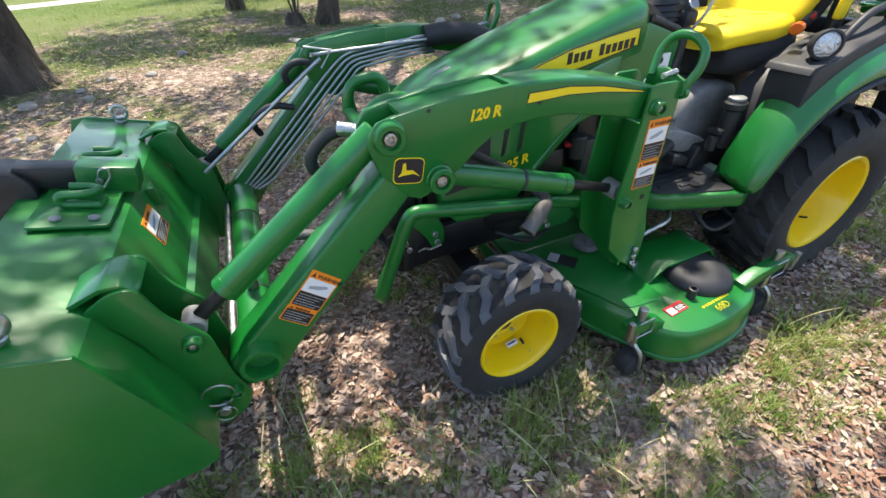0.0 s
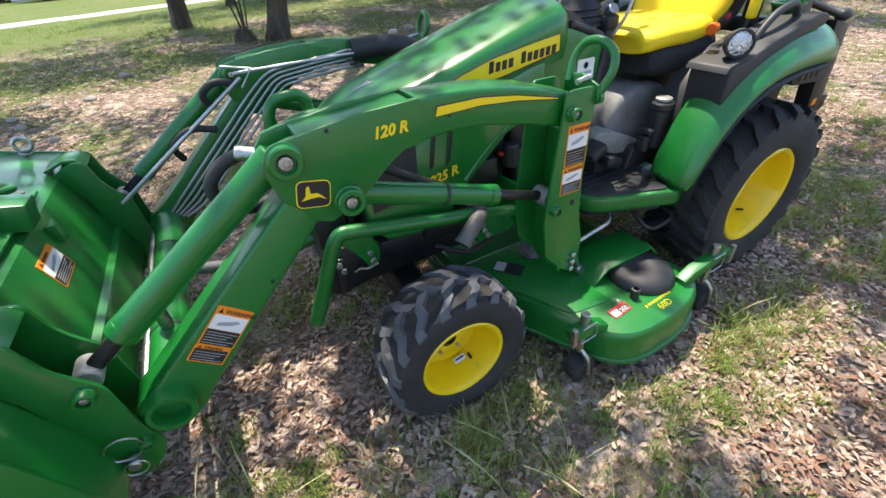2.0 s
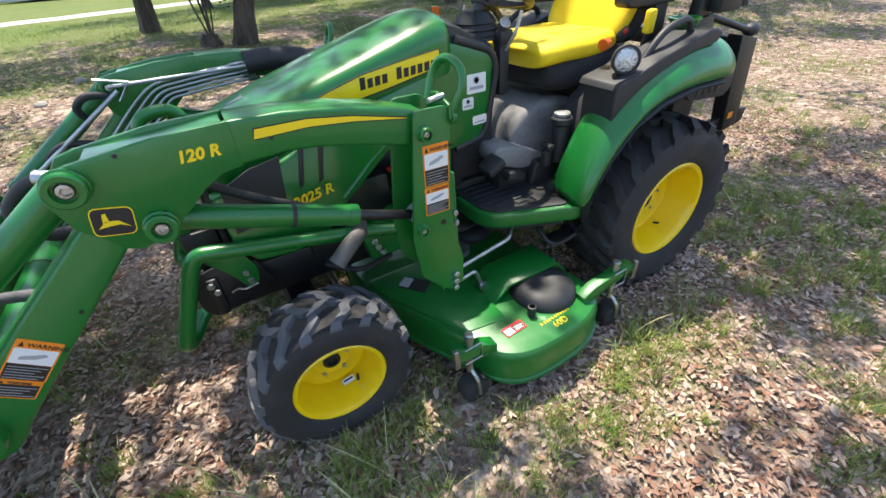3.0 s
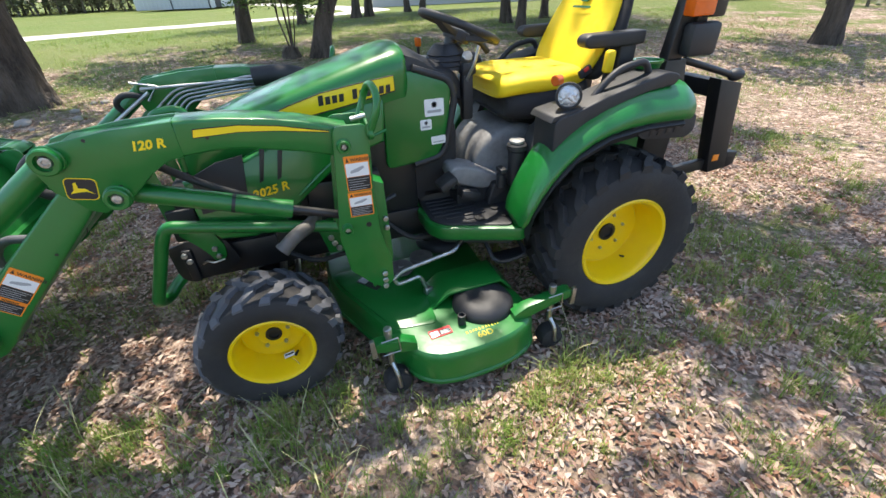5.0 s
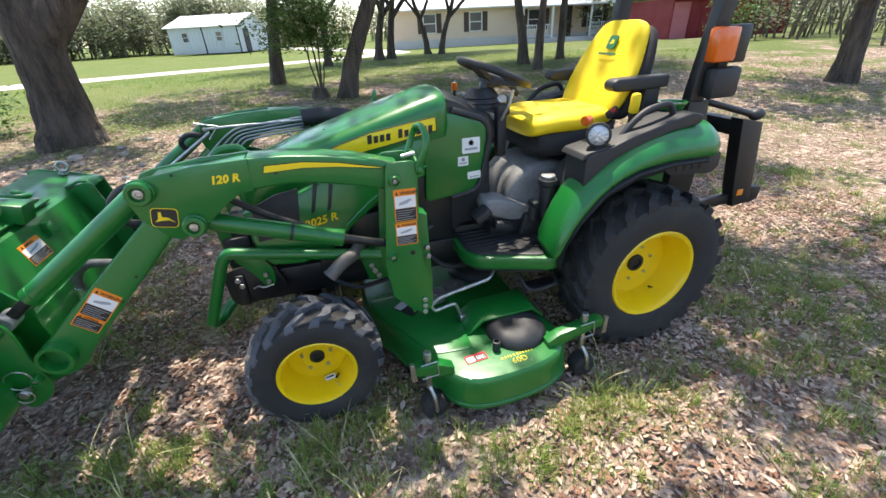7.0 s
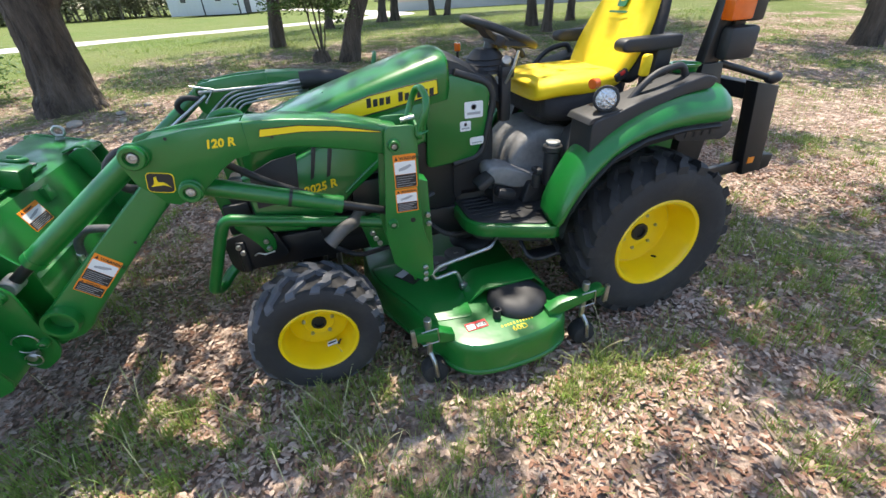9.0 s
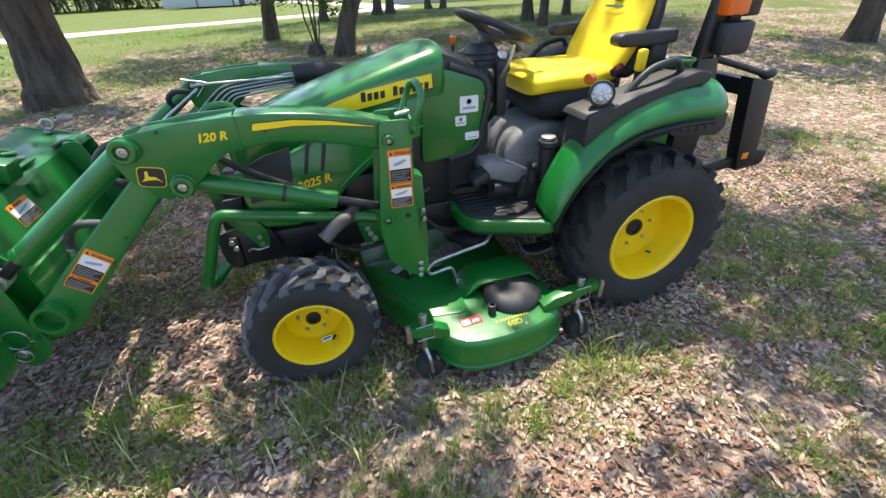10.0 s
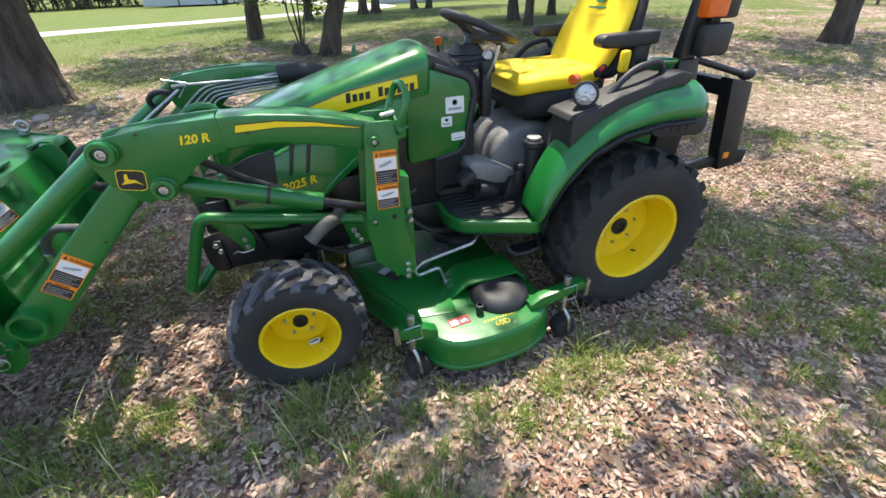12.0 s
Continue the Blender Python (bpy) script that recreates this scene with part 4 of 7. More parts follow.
def wheel(parent, name, cx, cy, cz, R, W, rim, out, n, hub_y, label, bolts):
    """out: -1 if the outside looks to -y. hub_y: how far the disc lies from the middle, outwards."""
    o = out
    prof = [(rim * 1.02, o * W * 0.44), (rim * 0.99, o * W * 0.46), (rim * 0.93, o * W * 0.445), (rim * 0.88, o * W * 0.36), (rim * 0.86, o * (hub_y + 0.002)), (rim * 0.835, o * (hub_y - 0.006)), (rim * 0.80, o * (hub_y - 0.005)), (rim * 0.76, o * (hub_y + 0.004)), (rim * 0.45, o * (hub_y + 0.006)),
            (rim * 0.40, o * (hub_y + 0.012)), (rim * 0.28, o * (hub_y + 0.012)), (0.012, o * (hub_y + 0.012)),
            (0.012, o * (hub_y - 0.01)), (rim * 0.78, o * (hub_y - 0.012)), (rim * 0.85, -o * W * 0.40), (rim * 1.0, -o * W * 0.44), (rim * 1.02, -o * W * 0.40), (rim * 0.90, 0)]
    w = part(name, lathe(prof, (cx, cy, cz), "y", 56, closed=True), YELLOW, parent, label)
    h = W / 2
    tp = [(rim * 1.00, o * h * 0.86), (rim * 1.06, o * h * 0.93), (rim * 1.16, o * h * 0.99), (R * 0.80, o * h * 1.03), (R * 0.905, o * h * 1.005), (R * 0.96, o * h * 0.93), (R * 0.982, o * h * 0.60), (R * 0.99, 0),
          (R * 0.982, -o * h * 0.60), (R * 0.96, -o * h * 0.93), (R * 0.905, -o * h * 1.005), (R * 0.80, -o * h * 1.03), (rim * 1.16, -o * h * 0.99), (rim * 1.00, -o * h * 0.86)]
    part("tyre", lathe(tp, (cx, cy, cz), "y", 64, closed=True), RUBBER, w)
    for s in (-1, 1):
        for i in range(n):
            # front bars carry the painted sky sheen, shaded rear bars stay plain rubber
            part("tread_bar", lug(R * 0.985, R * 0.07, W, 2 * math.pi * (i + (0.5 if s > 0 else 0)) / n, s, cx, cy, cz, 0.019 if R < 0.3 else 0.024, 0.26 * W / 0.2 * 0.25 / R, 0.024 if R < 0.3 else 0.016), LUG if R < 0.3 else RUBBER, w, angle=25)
    part("hub_cap", lathe([(rim * 0.20, 0), (rim * 0.20, o * 0.010), (rim * 0.13, o * 0.012), (rim * 0.12, o * 0.004)], (cx, cy + o * (hub_y + 0.010), cz), "y", 24), BLACK, w, "black open hub centre")
    if out < 0:
        part("valve_stem", rod((cx + rim * 0.45, cy + o * (hub_y + 0.03), cz - rim * 0.70), (cx + rim * 0.40, cy + o * (hub_y + 0.06), cz - rim * 0.62), 0.005, 8), HOSE, w)
        if n < 20:
            mm = facing(cx + 0.012, cy + o * (hub_y + 0.035), cz - rim * 0.845) @ pose(0, 0, 0, -62, 0, 12)
            lb = part("paper_label", plate(mm, 0, 0, 0.042, 0.020, 0.003, 0.001), WHITE, w, "small white printed rim label")
            part("printed_bar", plate(mm, 0.004, 0.009, 0.038, 0.015, 0.0036), INK, lb)
    for k in range(bolts):
        a = 2 * math.pi * (k + 0.25) / bolts
        p = Vector((cx + rim * 0.40 * math.cos(a), cy + o * (hub_y + 0.006), cz + rim * 0.40 * math.sin(a)))
        part("lug_bolt", rod(p, p + Vector((0, o * 0.016, 0)), 0.0075, 6), CHROME, w)
    return w


TR = thing("tractor", (0.7, CY, 0.0), "green compact tractor with yellow wheels and seat, parked on leaf litter", "tractor")
FW_R, FW_Z = 0.252, 0.245
RW_R, RW_Z = 0.365, 0.358
for sy, o in ((-0.478, -1), (mir(-0.478), 1)):
    wheel(TR, "front_wheel", 0.0, sy, FW_Z, FW_R - 0.012, 0.205, 0.143, o, 17, -0.030, "yellow steel front wheel with chunky black tyre", 5)
for sy, o in ((-0.455, -1), (mir(-0.455), 1)):
    wheel(TR, "rear_wheel", 1.448, sy, RW_Z, RW_R - 0.014, 0.285, 0.204, o, 21, -0.005, "yellow steel rear wheel with wide black tyre", 6)


def hood():
    xs = (-0.165, -0.155, -0.13, -0.07, 0.02, 0.14, 0.30, 0.46, 0.58, 0.64, 0.668)
    zt = (0.840, 0.885, 0.915, 0.943, 0.975, 1.012, 1.060, 1.106, 1.140, 1.148, 1.135)
    zs = (0.800, 0.835, 0.860, 0.890, 0.925, 0.963, 1.003, 1.040, 1.066, 1.070, 1.062)
    hw = (0.120, 0.140, 0.158, 0.175, 0.187, 0.194, 0.198, 0.198, 0.193, 0.186, 0.178)
    zb = (0.760, 0.760, 0.760, 0.770, 0.800, 0.850, 0.900, 0.940, 0.965, 0.972, 0.975)
    rows = []
    for x, t, s, w, b in zip(xs, zt, zs, hw, zb):
        half = [(w - 0.004, b), (w + 0.002, (b + s) / 2), (w, s), (w * 0.955, s + (t - s) * 0.42), (w * 0.84, s + (t - s) * 0.72), (w * 0.60, s + (t - s) * 0.88), (w * 0.42, s + (t - s) * 0.955), (w * 0.2, t)]
        rows.append([(x, CY - a, z) for a, z in half] + [(x, CY, t + 0.001)] + [(x, CY + a, z) for a, z in reversed(half)])
    bm = loft(rows)
    bm.faces.new([v for v in bm.verts if abs(v.co.x - xs[0]) < 1e-4])
    bm.faces.new([v for v in bm.verts if abs(v.co.x - xs[-1]) < 1e-4])
    h = part("hood", bm, GREEN_P, TR, "glossy green moulded hood", 50)
    bmesh_sub = h.modifiers.new("smooth", "SUBSURF")
    bmesh_sub.levels = bmesh_sub.render_levels = 1
    # the lower side of the nose and the panel below the stripe
    y = CY - 0.262
    low = [(-0.149, 0.80), (-0.135, 0.640), (-0.090, 0.588), (0.020, 0.572), (0.130, 0.600), (0.215, 0.675), (0.385, 0.790), (0.540, 0.828), (0.560, 0.985), (0.295, 0.930), (0.010, 0.830)]

    def tucked(bm, s_):
        """The side leans in towards the hood."""
        for q in bm.verts:
            q.co.y += s_ * (0.15 * (q.co.z - 0.708) + 0.06 * (q.co.x - 0.05))
        return bm

    for yy, s in ((y, 1), (mir(y), -1)):
        part("side_panel", tucked(prism(low, yy, yy + s * 0.05, "y", 0.012, 3), s), GREEN_P, TR, "green lower engine side panel")
        part("grille_screen", tucked(prism([(-0.120, 0.815), (-0.118, 0.690), (0.030, 0.700), (0.050, 0.862), (-0.035, 0.850)], yy - s * 0.006, yy + s * 0.002, "y", 0.002), s), PLASTIC, TR, "black mesh side grille")
        for k in range(2):
            x0 = 0.080 + 0.059 * k
            part("vent_slot", tucked(prism([(x0, 0.758), (x0 + 0.015, 0.766), (x0 + 0.048, 0.890), (x0 + 0.030, 0.884)], yy - s * 0.003, yy + s * 0.003, "y", 0.001), s), BLACK, TR, "black louvred vent slot")
        part("panel_crease", tucked(tube([(0.20, yy, 0.690), (0.30, yy, 0.765), (0.42, yy, 0.835), (0.55, yy, 0.870)], 0.006, 8, 0.04), s), GREEN_P, TR)
        # narrower rear panel before the dash
        part("rear_panel", prism(rings_of([(0.555, 0.975), (0.545, 0.700), (0.70, 0.714), (0.765, 0.730), (0.790, 0.790), (0.812, 0.890), (0.822, 0.985), (0.80, 1.01), (0.66, 1.06), (0.60, 1.06)], 4, 0.03), CY - s * 0.176, CY - s * 0.150, "y", 0.008), GREEN_P, TR, "green rear hood panel with white dealer labels")
        part("panel_seal", tube([(0.675, CY - s * 0.168, 1.065), (0.815, CY - s * 0.168, 1.015), (0.838, CY - s * 0.168, 0.95), (0.815, CY - s * 0.168, 0.85), (0.795, CY - s * 0.168, 0.755), (0.765, CY - s * 0.168, 0.722), (0.66, CY - s * 0.168, 0.704)], 0.014, 10, 0.03), PLASTIC, TR, "black rubber edge seal")
    part("nose_grille", prism([(CY - 0.15, 0.56), (CY + 0.15, 0.56), (CY + 0.15, 0.80), (CY - 0.15, 0.80)], -0.170, -0.15, "x", 0.006), PLASTIC, TR, "black front grille")
    # stripe
    st = [(0.120, 0.955), (0.23, 0.992), (0.34, 1.021), (0.48, 1.041), (0.597, 1.054), (0.599, 1.002), (0.50, 0.984), (0.40, 0.966), (0.30, 0.951), (0.20, 0.946)]
    for yy, s in ((CY - 0.2035, -1), (mir(CY - 0.2035), 1)):
        a = part("hood_stripe", prism(st, yy, yy + s * -0.006, "y", 0.0008), DECAL_Y, TR, "tapering yellow hood stripe")
        if s < 0:
            # the maker's name, as plain bars
            for k in range(11):
                if k == 4:
                    continue
                x, tall = 0.328 + 0.0237 * k, (1.0 if k in (0, 5) else 0.78)
                z0 = 0.979 + (x - 0.328) * 0.085
                part("lettering_bar", prism([(x, z0), (x + 0.0165, z0 + 0.0014), (x + 0.0185, z0 + 0.0014 + 0.033 * tall), (x + 0.002, z0 + 0.033 * tall)], yy - 0.0012, yy + 0.001, "y"), INK, a)
            part("stripe_edge", tube([(x_, yy, z_) for x_, z_ in st + st[:1]], 0.0022, 6), INK, a)
    part("hood_emblem", put(prism([(-0.034, 0.0), (0.032, -0.020), (0.024, 0.0), (0.032, 0.020)], -0.006, 0.0035, "z", 0.001), pose(0.0, CY, 0.9665, 0, -19.5, 0)), CHROME, TR, "small silver hood emblem")
    words("2025 R", 0.043, facing(0.050, y - 0.0035, 0.708, 9), DECAL_Y, "model_number", TR, label="yellow model number", bold=0.0012, slant=0.25)
    # dealer labels: plain shapes
    for x, z, w, h, turn in ((0.711, 0.889, 0.078, 0.064, 0), (0.691, 0.839, 0.046, 0.040, 0), (0.733, 0.777, 0.060, 0.032, 2)):
        m = facing(x, CY - 0.1765, z, turn)
        d = part("dealer_label", plate(m, 0, 0, w, h, 0.0012, 0.006), WHITE, TR, "white dealer label with grey print")
        part("printed_bar", plate(m, w * 0.14, h * 0.20, w * 0.86, h * 0.36, 0.0017), GREYINK, d)
        if h > 0.035:
            part("printed_ring", put(lathe([(h * 0.14, 0.0012), (h * 0.18, 0.0016), (h * 0.19, 0.0012)], (w / 2, h * 0.66, 0), "z", 20), m), GREYINK, d)


hood()


def chassis():
    part("engine_block", merge(box((0.16, CY, 0.60), (0.58, 0.26, 0.36), 0.02), box((0.30, CY - 0.15, 0.62), (0.16, 0.08, 0.16), 0.012), box((0.22, CY - 0.14, 0.50), (0.3, 0.10, 0.10), 0.02)), BLACK, TR, "black engine block")
    part("engine_cover", box((0.565, CY, 0.70), (0.22, 0.30, 0.48), 0.03), BLACK, TR, "black engine rear cover")
    part("frame_rail", box((0.30, CY - 0.155, 0.44), (1.05, 0.025, 0.13), 0.004), BLACK, TR, "black frame rail")
    part("frame_rail", box((0.30, CY + 0.155, 0.44), (1.05, 0.025, 0.13), 0.004), BLACK, TR, "black frame rail")
    part("front_axle", merge(box((0.0, CY, 0.28), (0.10, 0.62, 0.09), 0.02), rod((0, CY - 0.40, 0.245), (0, CY + 0.40, 0.245), 0.06, 20)), BLACK, TR, "black front axle housing")
    for s in (-1, 1):
        part("steering_knuckle", merge(box((0.0, CY + s * 0.33, 0.30), (0.13, 0.09, 0.16), 0.03), rod((0.0, CY + s * 0.33, 0.20), (0.0, CY + s * 0.33, 0.42), 0.035, 14)), BLACK, TR)
    part("tie_rod", rod((0.12, CY - 0.30, 0.33), (0.12, CY + 0.30, 0.33), 0.012, 10), CHROME, TR)
    part("transmission", merge(box((1.05, CY, 0.44), (0.75, 0.26, 0.30), 0.03), rod((1.448, CY - 0.33, RW_Z), (1.448, CY + 0.33, RW_Z), 0.085, 20)), BLACK, TR, "black transmission housing")
    part("driveshaft", rod((0.35, CY, 0.36), (0.85, CY, 0.33), 0.03, 14), BLACK, TR)
    part("exhaust_pipe", merge(tube([(0.235, CY - 0.24, 0.585), (0.215, CY - 0.325, 0.600), (0.160, CY - 0.368, 0.594), (0.104, CY - 0.386, 0.553)], 0.025, 16, 0.05), put(lathe([(0.024, 0.0), (0.027, 0.0), (0.027, 0.012), (0.020, 0.010), (0.018, 0.0)], (0, 0, 0), "z", 18), Matrix.Translation((0.104, CY - 0.386, 0.553)) @ Vector((0.72, 0.25, 0.55)).to_track_quat("Z", "Y").to_matrix().to_4x4())), EXHAUST, TR, "dull steel exhaust outlet")
    # the pipe is capped: a black disc stands in for the hollow's shade
    part("exhaust_bore_shade", put(lathe([(0.0195, 0.0), (0.0195, -0.0012), (0.002, -0.0012)], (0, 0, 0), "z", 18), Matrix.Translation((0.104, CY - 0.386, 0.553)) @ Vector((0.72, 0.25, 0.55)).to_track_quat("Z", "Y").to_matrix().to_4x4()), INK, TR, "black disc painted as the shade inside the exhaust bore")
    part("engine_detail", merge(box((0.47, CY - 0.19, 0.66), (0.07, 0.05, 0.12), 0.01), rod((0.42, CY - 0.20, 0.74), (0.42, CY - 0.20, 0.66), 0.03, 14), tube([(0.40, CY - 0.18, 0.60), (0.46, CY - 0.22, 0.57), (0.56, CY - 0.2, 0.60)], 0.012, 8, 0.04)), PLASTIC, TR)
    part("red_cap", rod((0.395, CY - 0.185, 0.70), (0.395, CY - 0.185, 0.715), 0.016, 12), REDF, TR, "red cap")
    part("belly_hose", tube([(0.48, CY - 0.16, 0.50), (0.60, CY - 0.24, 0.40), (0.74, CY - 0.20, 0.38), (0.86, CY - 0.12, 0.42)], 0.011, 8, 0.06), HOSE, TR)
    part("belly_hose", tube([(0.10, CY - 0.20, 0.44), (0.20, CY - 0.26, 0.40), (0.34, CY - 0.20, 0.38)], 0.010, 8, 0.05), HOSE, TR)
    # dark wall below the dash
    part("firewall", prism([(0.62, 0.52), (0.86, 0.52), (0.86, 0.80), (0.82, 0.98), (0.70, 1.04), (0.60, 1.0)], CY - 0.13, CY + 0.13, "y", 0.02), PLASTIC, TR, "black dash tower")
    part("dash_cowl", loft([[(x, CY - w, z0), (x, CY - w * 0.92, z1 - 0.02), (x, CY - w * 0.55, z1), (x, CY, z1 + 0.006), (x, CY + w * 0.55, z1), (x, CY + w * 0.92, z1 - 0.02), (x, CY + w, z0)] for x, w, z0, z1 in
         ((0.655, 0.172, 0.99, 1.128), (0.70, 0.165, 0.99, 1.112), (0.78, 0.150, 0.97, 1.065), (0.845, 0.130, 0.95, 1.045), (0.885, 0.110, 0.92, 1.01), (0.89, 0.10, 0.80, 0.90))], caps=False), PLASTIC, TR, "black dash cowl", 50)
    part("indicator_stalk", merge(rod((0.80, CY + 0.17, 1.02), (0.80, CY + 0.17, 1.10), 0.007, 10)), BLACK, TR)
    part("indicator_lamp", merge(rod((0.80, CY + 0.17, 1.095), (0.80, CY + 0.17, 1.128), 0.014, 14)), AMBER, TR, "small amber indicator lamp")


chassis()


def steering():
    c, tilt = Vector((0.925, CY, 1.172)), 22
    m = Matrix.Translation(c) @ pose(0, 0, 0, 0, tilt, 0)
    ring = lathe([(0.155 + 0.0155 * math.cos(a), 0.0145 * math.sin(a)) for a in (2 * math.pi * k / 12 for k in range(12))], (0, 0, 0), "z", 48, closed=True)
    w = part("steering_wheel", put(ring, m), PLASTIC, TR, "black three-spoke steering wheel")
    for a in (90, 210, 330):
        part("spoke", put(loft([[(0.02, -0.036, -0.046), (0.02, 0.036, -0.046), (0.02, 0.036, -0.024), (0.02, -0.036, -0.024)], [(0.10, -0.026, -0.026), (0.10, 0.026, -0.026), (0.10, 0.026, -0.010), (0.10, -0.026, -0.010)], [(0.150, -0.020, -0.006), (0.150, 0.020, -0.006), (0.150, 0.020, 0.006), (0.150, -0.020, 0.006)]], True), m @ pose(0, 0, 0, 0, 0, a)), PLASTIC, w)
    part("wheel_boss", put(lathe([(0.052, -0.05), (0.056, -0.03), (0.048, -0.012), (0.02, -0.006)], (0, 0, 0), "z", 24), m), PLASTIC, w)
    part("column_boot", lathe([(0.095, 0.0), (0.090, 0.012), (0.096, 0.016), (0.084, 0.030), (0.088, 0.034), (0.074, 0.050), (0.078, 0.054), (0.062, 0.074), (0.045, 0.09)], (0.865, CY, 1.028), "z", 28), PLASTIC, TR, "ribbed black column boot")
    part("steering_column", rod((0.86, CY, 1.02), (0.893, CY, 1.14), 0.026, 16), BLACK, TR)
    for s in (-1, 1):
        part("loader_lever" if s > 0 else "throttle_lever", tube([(0.90, CY + s * 0.14, 1.0), (0.92, CY + s * 0.17, 1.06), (0.935, CY + s * 0.175, 1.12)], 0.006, 8, 0.02), CHROME, TR)
    # grey-black side console by the dash with its silver cap
    part("side_console", merge(box((0.918, CY - 0.090, 0.935), (0.048, 0.05, 0.20), 0.015), box((0.922, CY - 0.090, 1.035), (0.060, 0.06, 0.05), 0.012)), PLASTIC, TR, "black upright console beside the dash")
    part("console_gauge", rod((0.915, CY - 0.095, 1.062), (0.912, CY - 0.120, 1.085), 0.020, 16), CHROME, TR, "small round silver-rimmed gauge")
    part("hand_grip", tube([(0.99, CY + 0.22, 1.02), (1.0, CY + 0.22, 1.10), (1.10, CY + 0.22, 1.10), (1.15, CY + 0.22, 1.04)], 0.014, 10, 0.04), PLASTIC, TR, "black looped hand grip")


steering()


def seat():
    def cushion(rows, name, material, label):
        ob = part(name, loft(rows, True), material, TR, label, 80)
        md = ob.modifiers.new("smooth", "SUBSURF")
        md.levels = md.render_levels = 2
        return ob

    def ring(x, z, w, h, k=1.0):
        pts = [(-w, -h * 0.2), (-w * 0.97, h * 0.6), (-w * 0.80, h), (-w * 0.35, h * 0.90), (0, h * 0.84), (w * 0.35, h * 0.90), (w * 0.80, h), (w * 0.97, h * 0.6), (w, -h * 0.2), (w * 0.9, -h), (0, -h), (-w * 0.9, -h)]
        return [(x, CY + a, z + b * k) for a, b in pts]

    cushion([ring(1.030, 0.945, 0.12, 0.018), ring(1.018, 0.948, 0.18, 0.032), ring(1.035, 0.955, 0.212, 0.042), ring(1.11, 0.970, 0.236, 0.044), ring(1.20, 0.966, 0.238, 0.046), ring(1.30, 0.966, 0.232, 0.048), ring(1.42, 0.972, 0.20, 0.045), ring(1.44, 0.972, 0.12, 0.03)], "seat_cushion", VINYL, "padded yellow seat cushion")
    cushion([ring(1.075, 0.870, 0.14, 0.03), ring(1.035, 0.895, 0.205, 0.050), ring(1.11, 0.885, 0.240, 0.066), ring(1.22, 0.890, 0.250, 0.070), ring(1.40, 0.905, 0.238, 0.068), ring(1.45, 0.920, 0.18, 0.045)], "seat_base_cover", CLOTH_K, "black cloth underside of the seat")

    def slab(s, off, w, th):
        """A cross ring of the backrest at s along it; off: how far behind its front."""
        b0, d = Vector((1.375, CY, 0.985)), Vector((0.165, 0, 0.365))
        n_ = Vector((d.z, 0, -d.x)).normalized()
        p = b0 + d * s + n_ * off
        out = []
        for a, t in ((-1, 0.5), (-0.96, 0.08), (-0.75, -0.10), (-0.4, 0.10), (0, 0.16), (0.4, 0.10), (0.75, -0.10), (0.96, 0.08), (1, 0.5), (0.9, 1), (0, 1.05), (-0.9, 1)):
            q = p + Vector((0, a * w, 0)) + n_ * t * th
            out.append(tuple(q))
        return out

    cushion([slab(-0.02, 0.01, 0.16, 0.04), slab(0.0, 0, 0.205, 0.055), slab(0.2, 0, 0.228, 0.06), slab(0.45, 0.004, 0.225, 0.06), slab(0.70, 0.006, 0.195, 0.06), slab(0.9, 0.008, 0.165, 0.055), slab(0.99, 0.014, 0.140, 0.045), slab(1.02, 0.022, 0.08, 0.02)], "backrest", VINYL, "tall padded yellow backrest")
    cushion([slab(-0.02, 0.05, 0.18, 0.05), slab(0.05, 0.045, 0.232, 0.07), slab(0.3, 0.045, 0.240, 0.075), slab(0.55, 0.045, 0.232, 0.075), slab(0.8, 0.045, 0.192, 0.07), slab(0.97, 0.05, 0.158, 0.055), slab(1.01, 0.06, 0.10, 0.03)], "backrest_cover", CLOTH_K, "black cloth back of the seat")
    d = Vector((0.165, 0, 0.365)).normalized()
    n_ = Vector((d.z, 0, -d.x))
    m = Matrix(((0, d.x, -n_.x, 1.502), (-1, d.y, -n_.y, CY), (0, d.z, -n_.z, 1.255), (0, 0, 0, 1)))
    e = part("seat_badge", put(prism(rings_of([(-0.028, -0.024), (0.028, -0.024), (0.028, 0.034), (-0.028, 0.034)], 4, 0.012), -0.004, 0.0020, "z"), m), GREEN_P, TR, "embroidered green seat badge")
    part("stitched_bar", plate(m, -0.062, -0.050, 0.062, -0.042, 0.002), GREEN_P, e)
    part("stitched_mark", put(prism([(-0.012, -0.005), (0.014, -0.002), (0.014, 0.012), (-0.004, 0.018)], 0.0, 0.0032, "z"), m), DECAL_Y, e)
    for s in (-1, 1):
        part("armrest", merge(prism(rings_of([(1.325, 1.100), (1.345, 1.088), (1.47, 1.085), (1.60, 1.09), (1.60, 1.140), (1.345, 1.137), (1.325, 1.125)], 4, 0.012), CY + s * 0.245 - 0.033, CY + s * 0.245 + 0.033, "y", 0.012, 3)), PLASTIC, TR, "black moulded armrest")
        part("armrest_bracket", box((1.54, CY + s * 0.245, 1.03), (0.075, 0.035, 0.16), 0.01), PLASTIC, TR)
    part("seat_suspension", merge(box((1.24, CY, 0.80), (0.26, 0.24, 0.10), 0.02), box((1.26, CY, 0.71), (0.22, 0.22, 0.14), 0.02)), BLACK, TR, "black seat suspension box")
    part("seat_belt_buckle", box((1.355, -0.275, 1.005), (0.055, 0.022, 0.032), 0.006, (0, -30, 0)), PLASTIC, TR, "black seat belt buckle")
    part("buckle_button", box((1.350, -0.288, 1.016), (0.022, 0.008, 0.015), 0.003, (0, -30, 0)), REDF, TR, "red release button")
